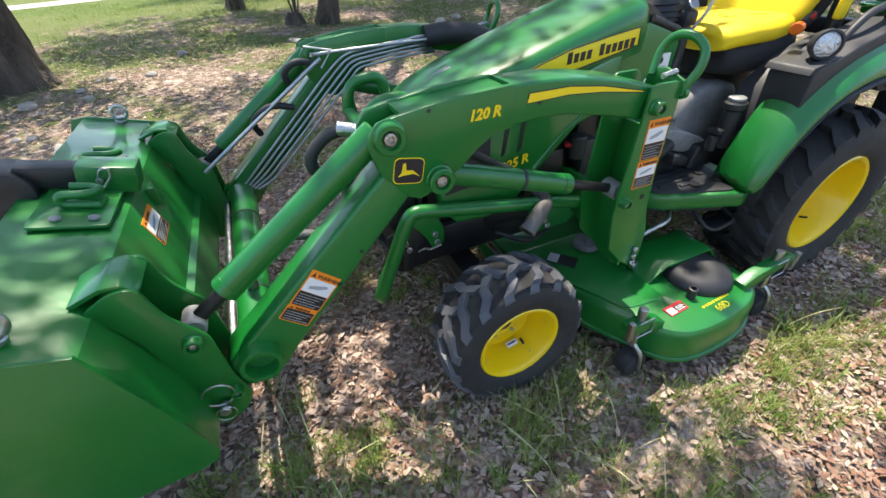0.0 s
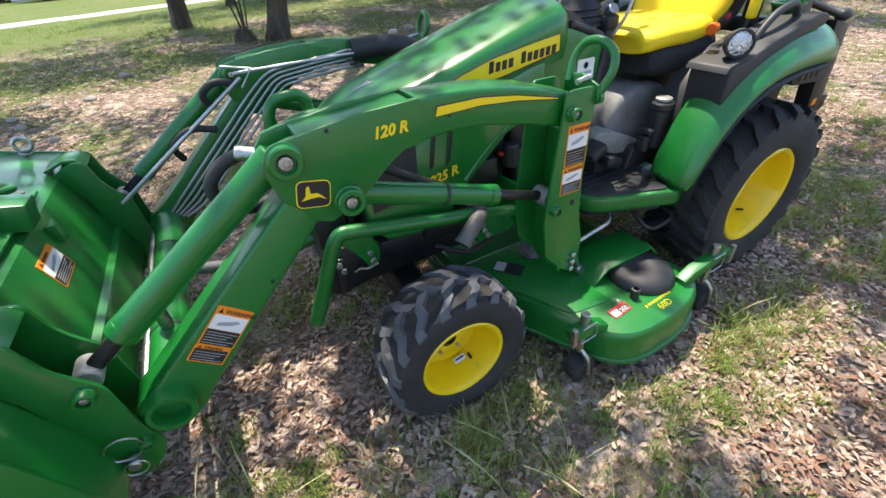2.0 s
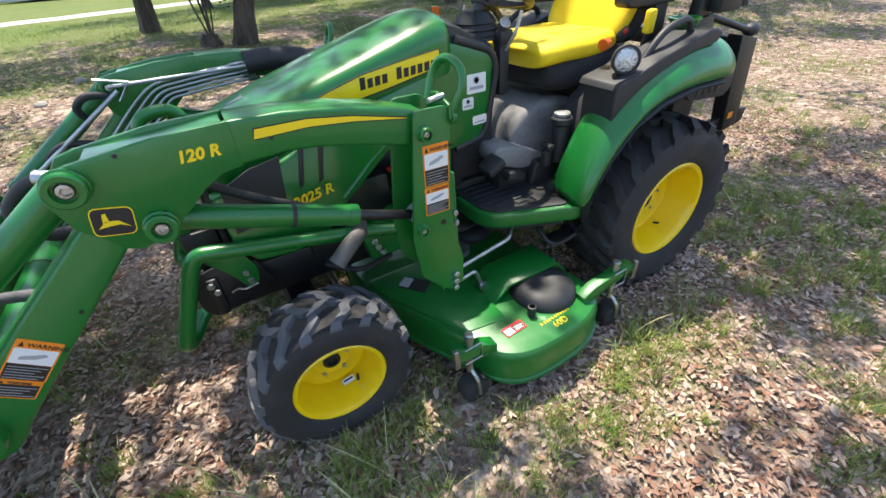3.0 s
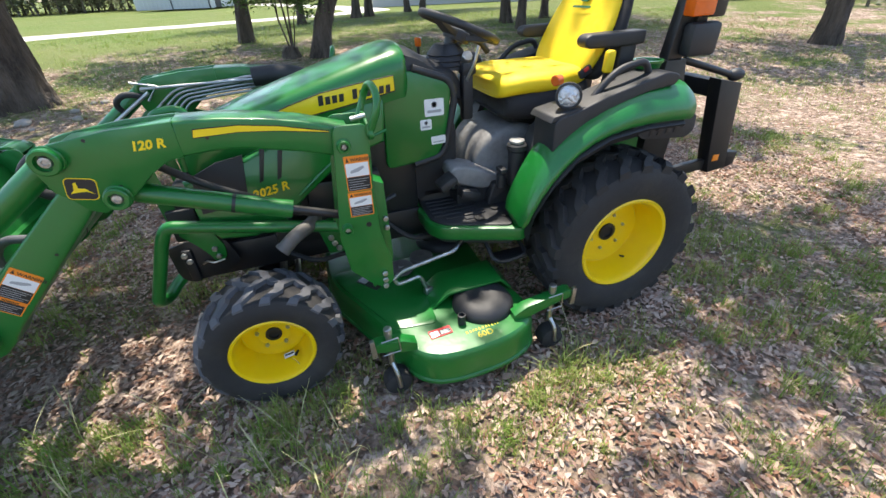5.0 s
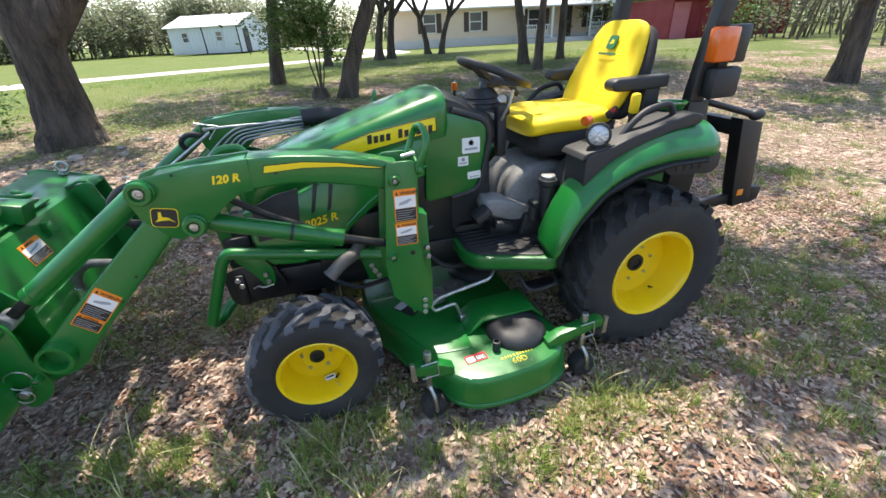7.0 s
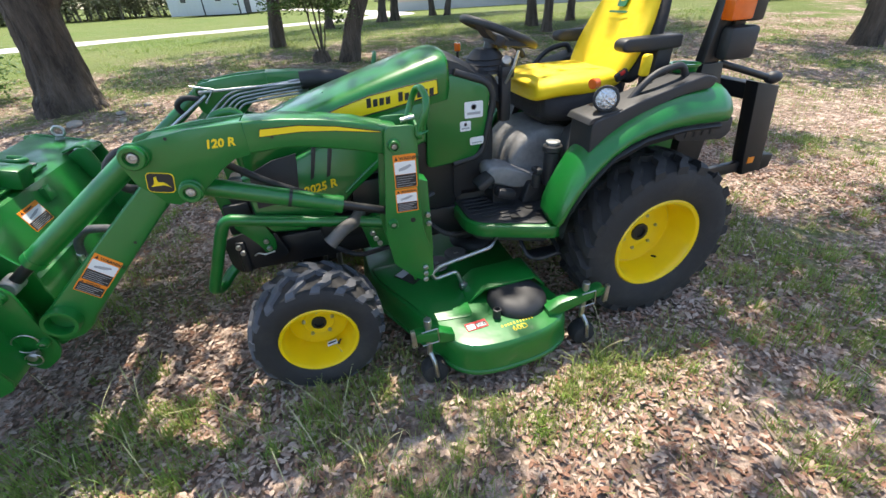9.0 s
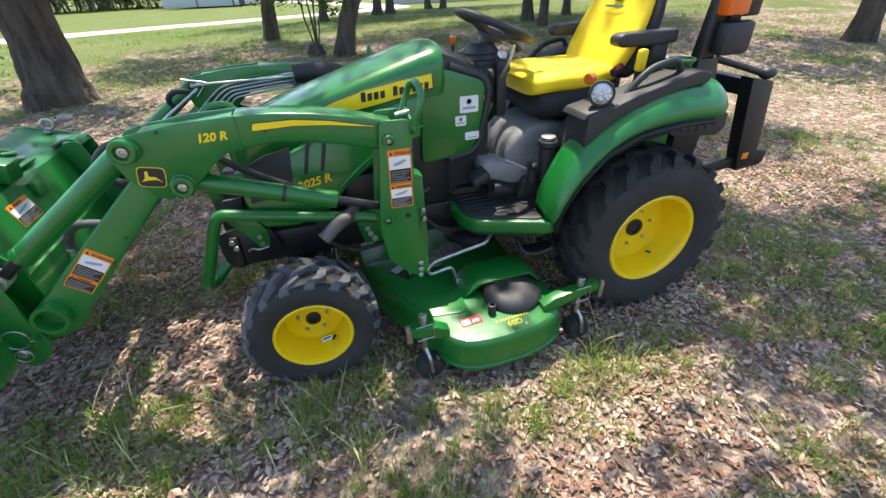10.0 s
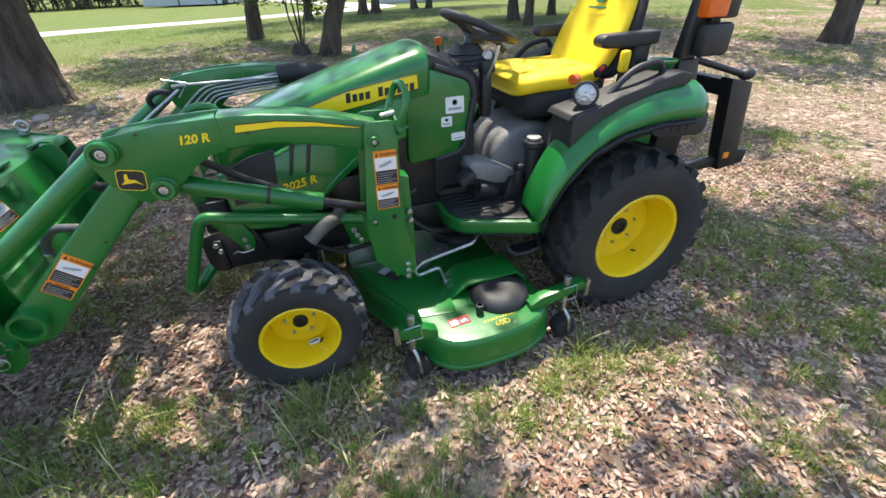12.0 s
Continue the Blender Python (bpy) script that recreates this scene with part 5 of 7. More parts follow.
    part("height_knob", rod((1.205, -0.335, 1.0), (1.175, -0.345, 1.0), 0.020, 16), AMBER, TR, "orange plastic knob")
    part("hitch_lever", merge(tube([(1.40, -0.33, 0.95), (1.405, -0.335, 1.02)], 0.008, 8)), BLACK, TR)
    part("lever_grip", prism(rings_of([(1.390, 1.005), (1.425, 1.005), (1.430, 1.085), (1.395, 1.085)], 3, 0.012), -0.352, -0.322, "y", 0.008), VINYL, TR, "yellow hitch lever grip")


seat()


DOME = mat("dusty_black_tunnel_dome", (0.10, 0.098, 0.094), 0.6, var=0.9, scale=8, alt=(0.26, 0.25, 0.24), bump=0.1, bscale=40)
TUNNEL = mat("dusty_grey_tunnel_cover", (0.27, 0.26, 0.25), 0.6, var=0.8, scale=7, alt=(0.11, 0.107, 0.10), bump=0.08, bscale=40)


def platform():
    top = rings_of([(0.655, -0.10), (0.655, -0.33), (0.70, -0.395), (0.985, -0.515), (1.03, -0.50), (1.10, -0.30), (1.10, -0.10)], 5, 0.04)
    for s in (1, -1):
        f = (lambda p: p) if s > 0 else (lambda p: [(x, mir(y)) for x, y in p])
        part("footplate", prism(f(top), 0.445, 0.505, "z", 0.012), GREEN, TR, "green footplate with a black ribbed mat")
        mat_o = rings_of([(0.675, -0.11), (0.675, -0.325), (0.712, -0.378), (0.965, -0.485), (1.03, -0.33), (1.03, -0.11)], 5, 0.03)
        part("floor_mat", prism(f(mat_o), 0.503, 0.512, "z", 0.003), PLASTIC, TR, "black rubber mat with raised ribs")
        for k in range(8):
            yy = -0.150 - 0.033 * k
            x0, x1 = 0.695 + max(0.0, -0.33 - yy) * 2.2, 0.905 if k < 7 else 0.88
            part("mat_rib", prism(f([(x0, yy), (x1, yy - 0.002), (x1, yy + 0.011), (x0, yy + 0.013)]), 0.511, 0.518, "z", 0.002), PLASTIC, TR)
        for x, y in ((0.965, -0.40), (0.955, -0.33), (0.86, -0.395)):
            part("mat_hole", lathe([(0.019, 0.0), (0.019, 0.0012), (0.004, 0.0014)], (x, y if s > 0 else mir(y), 0.5165), "z", 18), BLACK, TR)
        part("underplate", prism(f(rings_of([(0.70, -0.15), (0.70, -0.34), (0.98, -0.47), (1.06, -0.3), (1.06, -0.15)], 4, 0.04)), 0.405, 0.447, "z", 0.01), PLASTIC, TR, "black underside of the footplate")
        part("hanging_step", tube([(0.88, CY - s * 0.36, 0.42), (0.885, CY - s * 0.46, 0.36), (0.93, CY - s * 0.47, 0.345), (1.03, CY - s * 0.47, 0.36), (1.03, CY - s * 0.36, 0.40)], 0.009, 8, 0.03), BLACK, TR, "black hanging step")
        part("step_tread", box((0.97, CY - s * 0.44, 0.352), (0.13, 0.07, 0.012), 0.003), BLACK, TR)
    part("centre_tunnel", prism(rings_of([(0.90, 0.50), (1.24, 0.50), (1.26, 0.77), (1.14, 0.805), (1.03, 0.790), (0.965, 0.745), (0.92, 0.66)], 4, 0.05), CY - 0.165, CY + 0.165, "y", 0.05, 4), DOME, TR, "dusty grey centre tunnel")
    part("tunnel_cover", prism(rings_of([(0.80, 0.62), (0.785, 0.655), (0.80, 0.690), (0.87, 0.680), (0.95, 0.650), (1.04, 0.610), (1.05, 0.57), (0.92, 0.575)], 4, 0.02), CY - 0.235, CY - 0.10, "y", 0.02, 3), TUNNEL, TR, "dusty grey moulded tunnel side cover")
    part("tunnel_base", prism(rings_of([(0.82, 0.51), (0.82, 0.63), (0.92, 0.60), (1.05, 0.58), (1.06, 0.51)], 3, 0.015), CY - 0.225, CY - 0.11, "y", 0.01), PLASTIC, TR, "black tunnel base")
    part("tunnel_step", prism(rings_of([(0.94, 0.51), (1.07, 0.51), (1.06, 0.60), (0.97, 0.605)], 3, 0.015), CY - 0.27, CY - 0.22, "y", 0.014, 3), PLASTIC, TR, "black tunnel step")
    part("pedal", box((0.765, CY - 0.25, 0.640), (0.080, 0.085, 0.040), 0.014, (0, -30, 0)), PLASTIC, TR, "black foot pedal")
    part("pedal", box((0.86, CY - 0.262, 0.575), (0.09, 0.055, 0.040), 0.014, (0, 18, 0)), PLASTIC, TR, "black foot pedal")
    part("pedal_arm", tube([(0.80, CY - 0.22, 0.60), (0.86, CY - 0.18, 0.57)], 0.010, 8), CHROME, TR)
    part("filler_neck", merge(rod((1.05, -0.315, 0.60), (1.05, -0.315, 0.745), 0.032, 20), rod((1.05, -0.315, 0.745), (1.05, -0.315, 0.775), 0.040, 20)), PLASTIC, TR, "black cup-shaped dial housing")
    part("filler_cap", rod((1.05, -0.315, 0.775), (1.05, -0.315, 0.79), 0.030, 20), CASTING, TR)
    part("drop_valve", merge(rod((0.985, -0.32, 0.60), (0.985, -0.32, 0.66), 0.020, 14), box((0.985, -0.32, 0.675), (0.03, 0.055, 0.02), 0.006)), PLASTIC, TR)


platform()


def fender(s):
    """Green arch over the rear tyre with a black console on it. s: 1 for the side to -y."""
    low = [(0.980, 0.480), (1.010, 0.575), (1.080, 0.685), (1.18, 0.785), (1.30, 0.840), (1.48, 0.856), (1.655, 0.850)]
    upp = [(0.950, 0.505), (0.990, 0.630), (1.055, 0.745), (1.16, 0.838), (1.29, 0.905), (1.48, 0.955), (1.665, 0.940)]
    top = [(0.950, 0.525), (0.998, 0.650), (1.062, 0.770), (1.16, 0.866), (1.29, 0.930), (1.48, 0.982), (1.645, 0.985)]
    rows = []
    for (lx, lz), (ux, uz), (tx, tz) in zip(low, upp, top):
        rows.append([(lx + 0.02, -0.525, lz), (lx, -0.540, lz - 0.002), (lx - 0.003, -0.552, lz + 0.012), (lx + (ux - lx) * 0.5, -0.552, lz + (uz - lz) * 0.5), (ux, -0.520, uz), (tx, -0.470, tz), (tx, -0.41, tz), (tx + 0.004, -0.372, tz - 0.008), (tx + 0.02, -0.372, tz - 0.03), (lx + 0.035, -0.42, lz + 0.02)])
    f = (lambda r: [(x, y if s > 0 else mir(y), z) for x, y, z in r])
    rows.append([(x + 0.045, y * 0.97 - 0.01, z - 0.012) for x, y, z in rows[-1]])
    fe = part("fender", loft([f(r) for r in rows], True), GREEN, TR, "green rear fender arching over the tyre", 50)
    md = fe.modifiers.new("smooth", "SUBSURF")
    md.levels = md.render_levels = 1
    inner = [(1.075, 0.60), (1.09, 0.72), (1.13, 0.82), (1.22, 0.885), (1.34, 0.925), (1.50, 0.955), (1.66, 0.955)]
    part("inner_fender", loft([f([(x, -0.40, z), (x, -0.26, z - 0.004), (x + 0.02, -0.26, z - 0.03), (x + 0.02, -0.40, z - 0.03)]) for x, z in inner], True), PLASTIC, TR, "black inner fender", 50)
    part("fender_inner_wall", prism([(1.035, 0.50), (1.06, 0.61), (1.105, 0.72), (1.175, 0.83), (1.30, 0.895), (1.62, 0.93), (1.62, 0.62), (1.20, 0.50)], *sorted((CY - s * 0.318, CY - s * 0.330)), "y", 0.003), GREEN, TR, "green inner fender wall")
    lip = [(1.00, 0.470), (1.015, 0.560), (1.085, 0.670), (1.18, 0.765), (1.31, 0.818), (1.47, 0.838), (1.64, 0.835)]
    part("fender_flare", loft([f([(x, -0.535, z + 0.012), (x, -0.548, z), (x + 0.012, -0.52, z - 0.03), (x + 0.012, -0.45, z - 0.02), (x, -0.45, z + 0.012)]) for x, z in lip], True), PLASTIC, TR, "black plastic wheel arch liner", 50)
    # black moulded apron with louvres at the back
    part("fender_tail", prism(rings_of([(1.40, 0.846), (1.70, 0.862), (1.705, 0.80), (1.67, 0.775), (1.46, 0.795)], 3, 0.012), *sorted((CY - s * 0.515, CY - s * 0.490)), "y", 0.006), PLASTIC, TR, "black louvred fender tail")
    for k in range(4):
        part("louvre", prism([(1.485 + 0.038 * k, 0.805), (1.505 + 0.038 * k, 0.803), (1.512 + 0.038 * k, 0.835), (1.492 + 0.038 * k, 0.835)], *sorted((CY - s * 0.512, CY - s * 0.5185)), "y", 0.001), BLACK, TR)
    # the console
    con = [(1.098, 0.728), (1.17, 0.825), (1.30, 0.905), (1.46, 0.955), (1.60, 0.972), (1.615, 1.005), (1.56, 1.022), (1.30, 0.960), (1.20, 0.926), (1.110, 0.905), (1.096, 0.888)]
    part("fender_console", prism(rings_of(con, 4, 0.035), *sorted((CY - s * 0.335, CY - s * 0.478)), "y", 0.034, 5), PLASTIC, TR, "black moulded fender console")
    part("console_ledge", prism(rings_of([(1.080, 0.890), (1.20, 0.916), (1.22, 0.936), (1.095, 0.912)], 3, 0.006), *sorted((CY - s * 0.325, CY - s * 0.472)), "y", 0.006), PLASTIC, TR)
    part("grab_handle", tube(f([(1.285, -0.43, 0.940), (1.335, -0.43, 0.995), (1.39, -0.43, 1.035), (1.50, -0.43, 1.055), (1.53, -0.43, 0.99)]), 0.013, 10, 0.04), PLASTIC, TR, "black looped grab handle")
    lampc = Vector((1.165, CY - s * 0.437, 0.970))
    d = Vector((-0.55, -0.83 * s, 0.05)).normalized()
    rot = d.to_track_quat("Z", "Y").to_matrix().to_4x4()
    l_ = part("work_lamp", put(lathe([(0.018, -0.045), (0.038, -0.030), (0.046, -0.005), (0.046, 0.012), (0.040, 0.014), (0.038, 0.008)], (0, 0, 0), "z", 28), Matrix.Translation(lampc) @ rot), PLASTIC, TR, "round black work lamp")
    part("lens", put(lathe([(0.039, 0.007), (0.030, 0.012), (0.012, 0.015), (0.004, 0.0155)], (0, 0, 0), "z", 28), Matrix.Translation(lampc) @ rot), LENS, l_, "clear ribbed glass lens")
    part("lamp_foot", rod((1.176, CY - s * 0.42, 0.910), (1.176, CY - s * 0.42, 0.95), 0.018, 12), PLASTIC, l_)
    if s > 0:
        part("cup_rim", lathe([(0.045, 0.0), (0.050, 0.018), (0.056, 0.022), (0.056, 0.030), (0.046, 0.030), (0.040, 0.010), (0.01, 0.008)], (1.565, -0.37, 1.015), "z", 28), GREEN_P, TR, "green round cup holder")


fender(1)
fender(-1)


def rops():
    for s in (1, -1):
        y = CY - s * 0.305
        part("roll_bar_post", prism([(1.650, 0.85), (1.725, 0.85), (1.905, 2.05), (1.830, 2.05)], y - 0.025, y + 0.025, "y", 0.006), BLACK, TR, "black square roll bar post")
        part("post_bracket", prism([(1.64, 0.60), (1.78, 0.60), (1.80, 0.84), (1.765, 1.03), (1.665, 1.03)], y - 0.038, y + 0.038, "y", 0.006), BLACK, TR)
        part("pivot_pin", rod((1.755, y - 0.05, 1.10), (1.755, y + 0.05, 1.10), 0.016, 14), BLACK, TR)
        h = part("flasher_housing", box((1.822, y - s * 0.05, 1.243), (0.075, 0.050, 0.138), 0.010), BLACK, TR, "black flasher lamp housing")
        part("flasher_lens", box((1.748, y - s * 0.052, 1.243), (0.105, 0.056, 0.128), 0.012), AMBER, h, "amber flasher lens")
        part("tail_lamp", box((1.790, y - s * 0.050, 1.100), (0.140, 0.060, 0.120), 0.018), PLASTIC, TR, "black tail lamp box")
        part("lamp_bracket", box((1.79, y - s * 0.01, 1.18), (0.05, 0.06, 0.05), 0.004), BLACK, TR)
        part("brace", rod((1.70, y, 1.02), (1.56, y + s * 0.02, 0.90), 0.014, 10), BLACK, TR)
    part("roll_bar_top", box((1.868, CY, 2.065), (0.075, 0.66, 0.05), 0.008), BLACK, TR, "black roll bar crosspiece")
    # quick hitch behind
    for s in (1, -1):
        y = CY - s * 0.345
        part("hitch_upright", prism([(1.945, 0.940), (2.070, 0.915), (2.120, 0.63), (2.140, 0.525), (2.035, 0.512), (2.010, 0.60)], y - 0.032, y + 0.032, "y", 0.006), BLACK, TR, "black hitch upright")
        part("hitch_hook", prism([(2.13, 0.60), (2.20, 0.59), (2.195, 0.53), (2.14, 0.515)], y - 0.026, y + 0.026, "y", 0.006), BLACK, TR)
        part("lower_link", prism([(1.60, 0.55), (2.02, 0.575), (2.02, 0.525), (1.60, 0.50)], y - 0.014, y + 0.014, "y", 0.004), BLACK, TR)
        part("lift_rod", tube([(1.78, y + s * 0.03, 1.02), (1.90, y + s * 0.01, 0.985), (2.05, y, 0.940)], 0.014, 10, 0.05), BLACK, TR)
        part("rod_knob", blob((2.055, y, 0.945), (0.040, 0.030, 0.026)), PLASTIC, TR)
        part("reflector", box((2.055, y - s * 0.0335, 0.585), (0.035, 0.003, 0.030), 0.001), ORANGE, TR, "small orange reflector sticker")
    part("hitch_crossbar", box((2.00, CY, 0.89), (0.06, 0.66, 0.07), 0.006), BLACK, TR, "black hitch crossbar")


rops()


# ---- front loader ----
LD = thing("front_loader", (-0.2, CY, 0.4), "green front loader with hydraulic lift arms and masts", "loader")
AO, AI = -0.525, -0.420          # outer and inner face of the arm


def label_plate(parent, m, w, h, name="warning_label", big=True):
    """Orange warning label: orange head, white picture panel, black text panel."""
    a = part(name, plate(m, 0, 0, w, h, 0.0008, 0.003, 0.004), ORANGE, parent, "orange, white and black warning label")
    e = 0.003
    part("text_panel", plate(m, e, e, w - e, h * (0.42 if big else 0.80), 0.0013), INK, a)
    if big:
        part("picture_panel", plate(m, e, h * 0.43, w - e, h * 0.80, 0.0013), WHITE, a)
        part("pictogram", put(prism(rings_of([(w * 0.2, h * 0.52), (w * 0.55, h * 0.56), (w * 0.8, h * 0.66), (w * 0.72, h * 0.71), (w * 0.45, h * 0.65), (w * 0.22, h * 0.60)], 2, 0.003), 0.001, 0.0018, "z"), m), GREYINK, a)
    n = 5 if big else 4
    top = h * (0.38 if big else 0.70)
    for i in range(n):
        yy = top - (i + 0.6) * (top - 0.004) / n
        part("text_line", plate(m, w * 0.08, yy, w * (0.92 - 0.12 * (i % 3)), yy + 0.0016, 0.0018, 0.0004), GREYINK, a)
    tri_ = [(w * 0.08, h * 0.84), (w * 0.20, h * 0.84), (w * 0.14, h * 0.96)]
    part("warning_triangle", put(prism(tri_, 0.0006, 0.0014, "z"), m), INK, a)
    words("WARNING", h * (0.13 if big else 0.17), m @ Matrix.Translation((w * 0.26, h * (0.845 if big else 0.84), 0.001)), INK, "warning_word", a, 0.0004, bold=0.0003)
    return a


def boss(parent, x, y, z, r, s, name="pivot_pin"):
    p = part(name, lathe([(r * 1.1, 0.0), (r * 1.1, s * 0.004), (r, s * 0.006), (r, s * 0.020), (r * 0.9, s * 0.023), (r * 0.62, s * 0.023), (r * 0.60, s * 0.012), (0.003, s * 0.012)], (x, y, z), "y", 32), GREEN, parent, "round green pivot boss")
    part("pin_end", lathe([(r * 0.46, 0.0), (r * 0.46, s * 0.015), (r * 0.38, s * 0.018), (r * 0.2, s * 0.0185), (r * 0.17, s * 0.016), (0.003, s * 0.016)], (x, y, z), "y", 20), CHROME, p, "bare steel pin end")
    return p


def arm(s):
    f = (lambda y: y) if s > 0 else mir
    pair = lambda a, b: sorted((f(a), f(b)))
    yy_ = (lambda v: [(f(y), z) for y, z in v])
    upper = [(0.385, 0.975), (0.335, 0.990), (0.255, 1.014), (0.157, 1.033), (0.056, 1.046), (-0.052, 1.050), (-0.060, 0.957), (0.039, 0.962), (0.105, 0.956), (0.170, 0.943), (0.25, 0.925), (0.385, 0.886)]
    a = part("upper_arm", prism(upper, *pair(AO, AI), "y", 0.009, 3), GREEN, LD, "curved green upper lift arm")
    knee = [(-0.048, 1.0505), (-0.187, 1.047), (-0.320, 1.030), (-0.352, 1.022), (-0.372, 0.998), (-0.375, 0.970), (-0.358, 0.912), (-0.330, 0.885), (-0.305, 0.850), (-0.275, 0.838), (-0.215, 0.862), (-0.175, 0.890), (-0.133, 0.926), (-0.092, 0.951), (-0.048, 0.957)]
    k1 = part("knee_plate", prism(knee, *pair(AO - 0.002, AO + 0.014), "y", 0.004), GREEN, LD, "green knee plate of the lift arm")
    part("knee_plate", prism(knee, *pair(AI + 0.002, AI - 0.014), "y", 0.004), GREEN, LD, "green knee plate of the lift arm")
    lower = [(-0.348, 0.918), (-0.744, 0.565), (-0.780, 0.535), (-0.796, 0.495), (-0.782, 0.455), (-0.745, 0.440), (-0.69, 0.452), (-0.655, 0.480), (-0.630, 0.515), (-0.300, 0.850), (-0.30, 0.90)]
    part("lower_arm", prism(rings_of(lower, 3, 0.012), *pair(AO + 0.002, AI - 0.002), "y", 0.009, 3), GREEN, LD, "straight green lower lift arm")
    # webs over the back of the knee
    part("knee_web", prism([(-0.30, 1.030), (-0.06, 1.045), (-0.06, 1.035), (-0.30, 1.020)], *pair(AO + 0.01, AI - 0.01), "y"), GREEN, LD)
    so = -s
    boss(LD, -0.334, f(AO - 0.002), 0.994, 0.033, so)
    boss(LD, -0.231, f(AO - 0.002), 0.878, 0.030, so)
    boss(LD, -0.334, f(AI + 0.002), 0.994, 0.024, -so)
    yc = f((AO + AI) / 2)
    # tilt cylinder
    p0, p1 = Vector((-0.334, yc, 0.994)), Vector((-0.813, yc, 0.650))
    d = (p1 - p0).normalized()
    L = (p1 - p0).length
    c = part("tilt_cylinder", merge(rod(p0 + d * 0.01, p0 + d * (L - 0.105), 0.032, 24, 0.12), tube([p0 + d * (L - 0.128), p0 + d * (L - 0.104)], 0.0335, 24)), GREEN, LD, "green hydraulic tilt cylinder")
    part("piston_rod", rod(p0 + d * (L - 0.115), p1, 0.017, 18), BLACK, c, "dark piston rod")
    part("rod_eye", rod(p1 - Vector((0, 0.030, 0)), p1 + Vector((0, 0.030, 0)), 0.026, 22), CASTING, c)
    # lift cylinder
    p0, p1 = Vector((-0.231, yc, 0.872)), Vector((0.355, yc, 0.672))
    d = (p1 - p0).normalized()
    L = (p1 - p0).length
    c = part("lift_cylinder", merge(rod(p0 + d * 0.02, p0 + d * 0.430, 0.028, 24, 0.12), tube([p0 + d * 0.405, p0 + d * 0.431], 0.0295, 24)), GREEN, LD, "green hydraulic lift cylinder")
    part("hose_strap", tube([p0 + d * 0.26, p0 + d * 0.270], 0.0292, 20), HOSE, c)
    part("piston_rod", rod(p0 + d * 0.43, p1, 0.0145, 18), BLACK, c, "dark piston rod")
    part("rod_eye", rod(p1 - Vector((0, 0.03, 0)), p1 + Vector((0, 0.03, 0)), 0.027, 22), CASTING, c)
    # mast: two plates, a front web and a foot
    mo = [(0.337, 0.978), (0.350, 0.992), (0.425, 0.990), (0.440, 0.976), (0.430, 0.745), (0.436, 0.62), (0.462, 0.52), (0.460, 0.425), (0.424, 0.398), (0.385, 0.425), (0.318, 0.500), (0.302, 0.630)]
    m_ = part("mast_plate", prism(rings_of(mo, 3, 0.012), *pair(-0.545, -0.535), "y", 0.0025), GREEN, LD, "green loader mast plate with bolts")
    part("mast_plate", prism(rings_of(mo, 3, 0.012), *pair(-0.400, -0.410), "y", 0.0025), GREEN, LD, "green loader mast plate")
    part("mast_web", prism([(0.405, 0.86), (0.417, 0.86), (0.414, 0.45), (0.402, 0.45)], *pair(-0.535, -0.410), "y", 0.002), GREEN, LD)
    part("mast_gusset", prism([(0.43, 0.80), (0.472, 0.78), (0.476, 0.50), (0.455, 0.41), (0.425, 0.42)], *pair(-0.50, -0.43), "y", 0.006), GREEN, LD, "green folded mast gusset")
    part("mast_foot", prism([(0.235, 0.515), (0.30, 0.56), (0.44, 0.60), (0.46, 0.46), (0.40, 0.405), (0.26, 0.405)], *pair(-0.250, -0.17), "y", 0.008), GREEN, LD, "green mast foot bolted to the frame")
    part("mast_brace", prism(yy_([(-0.535, 0.405), (-0.535, 0.60), (-0.42, 0.625), (-0.17, 0.625), (-0.17, 0.52), (-0.40, 0.435), (-0.44, 0.405)]), 0.384, 0.396, "x", 0.004), GREEN, LD, "green cross plate at the foot of the mast")
    boss(LD, 0.361, f(-0.545), 0.935, 0.019, so)
    boss(LD, 0.330, f(-0.545), 0.667, 0.016, so)
    part("mast_hole", lathe([(0.009, 0), (0.009, so * 0.001), (0.002, so * 0.001)], (0.400, f(-0.5452), 0.667), "y", 16), BLACK, LD)
    for z, x in ((0.464, 0.430), (0.437, 0.429), (0.411, 0.427)):
        part("mast_bolt", rod((x, f(-0.545), z), (x, f(-0.557), z), 0.0105, 6, 0.25), CHROME, m_)
    for z, x in ((0.655, 0.462), (0.620, 0.464)):
        part("mast_bolt", rod((x, f(-0.50), z), (x, f(-0.512), z), 0.0105, 6, 0.25), CHROME, m_)
    for z, x in ((0.482, 0.276), (0.455, 0.286), (0.430, 0.300)):
        part("mast_bolt", rod((x, f(-0.250), z), (x, f(-0.264), z), 0.0125, 6, 0.25), CHROME, m_)
    # parking latch: a plate loop across the tractor
    loop = [(x, f(y), z) for x, y, z in ((0.428, -0.452, 0.985), (0.450, -0.440, 1.040), (0.463, -0.462, 1.078), (0.470, -0.510, 1.086), (0.474, -0.552, 1.062), (0.466, -0.562, 1.022), (0.444, -0.545, 0.965))]
    part("latch_loop", merge(tube(loop, 0.011, 10, 0.025), prism(yy_([(-0.555, 0.955), (-0.43, 0.955), (-0.435, 1.00), (-0.49, 1.01), (-0.55, 0.99)]), 0.432, 0.441, "x", 0.003), lathe([(0.016, -0.006), (0.016, 0.006), (0.007, 0.006), (0.007, -0.006)], (0.444, f(-0.545), 0.958), "x", 18, True)), GREEN, LD, "green mast latch loop")
    part("latch_pin", rod((0.395, f(-0.515), 0.998), (0.44, f(-0.515), 1.004), 0.008, 10), CHROME, LD)
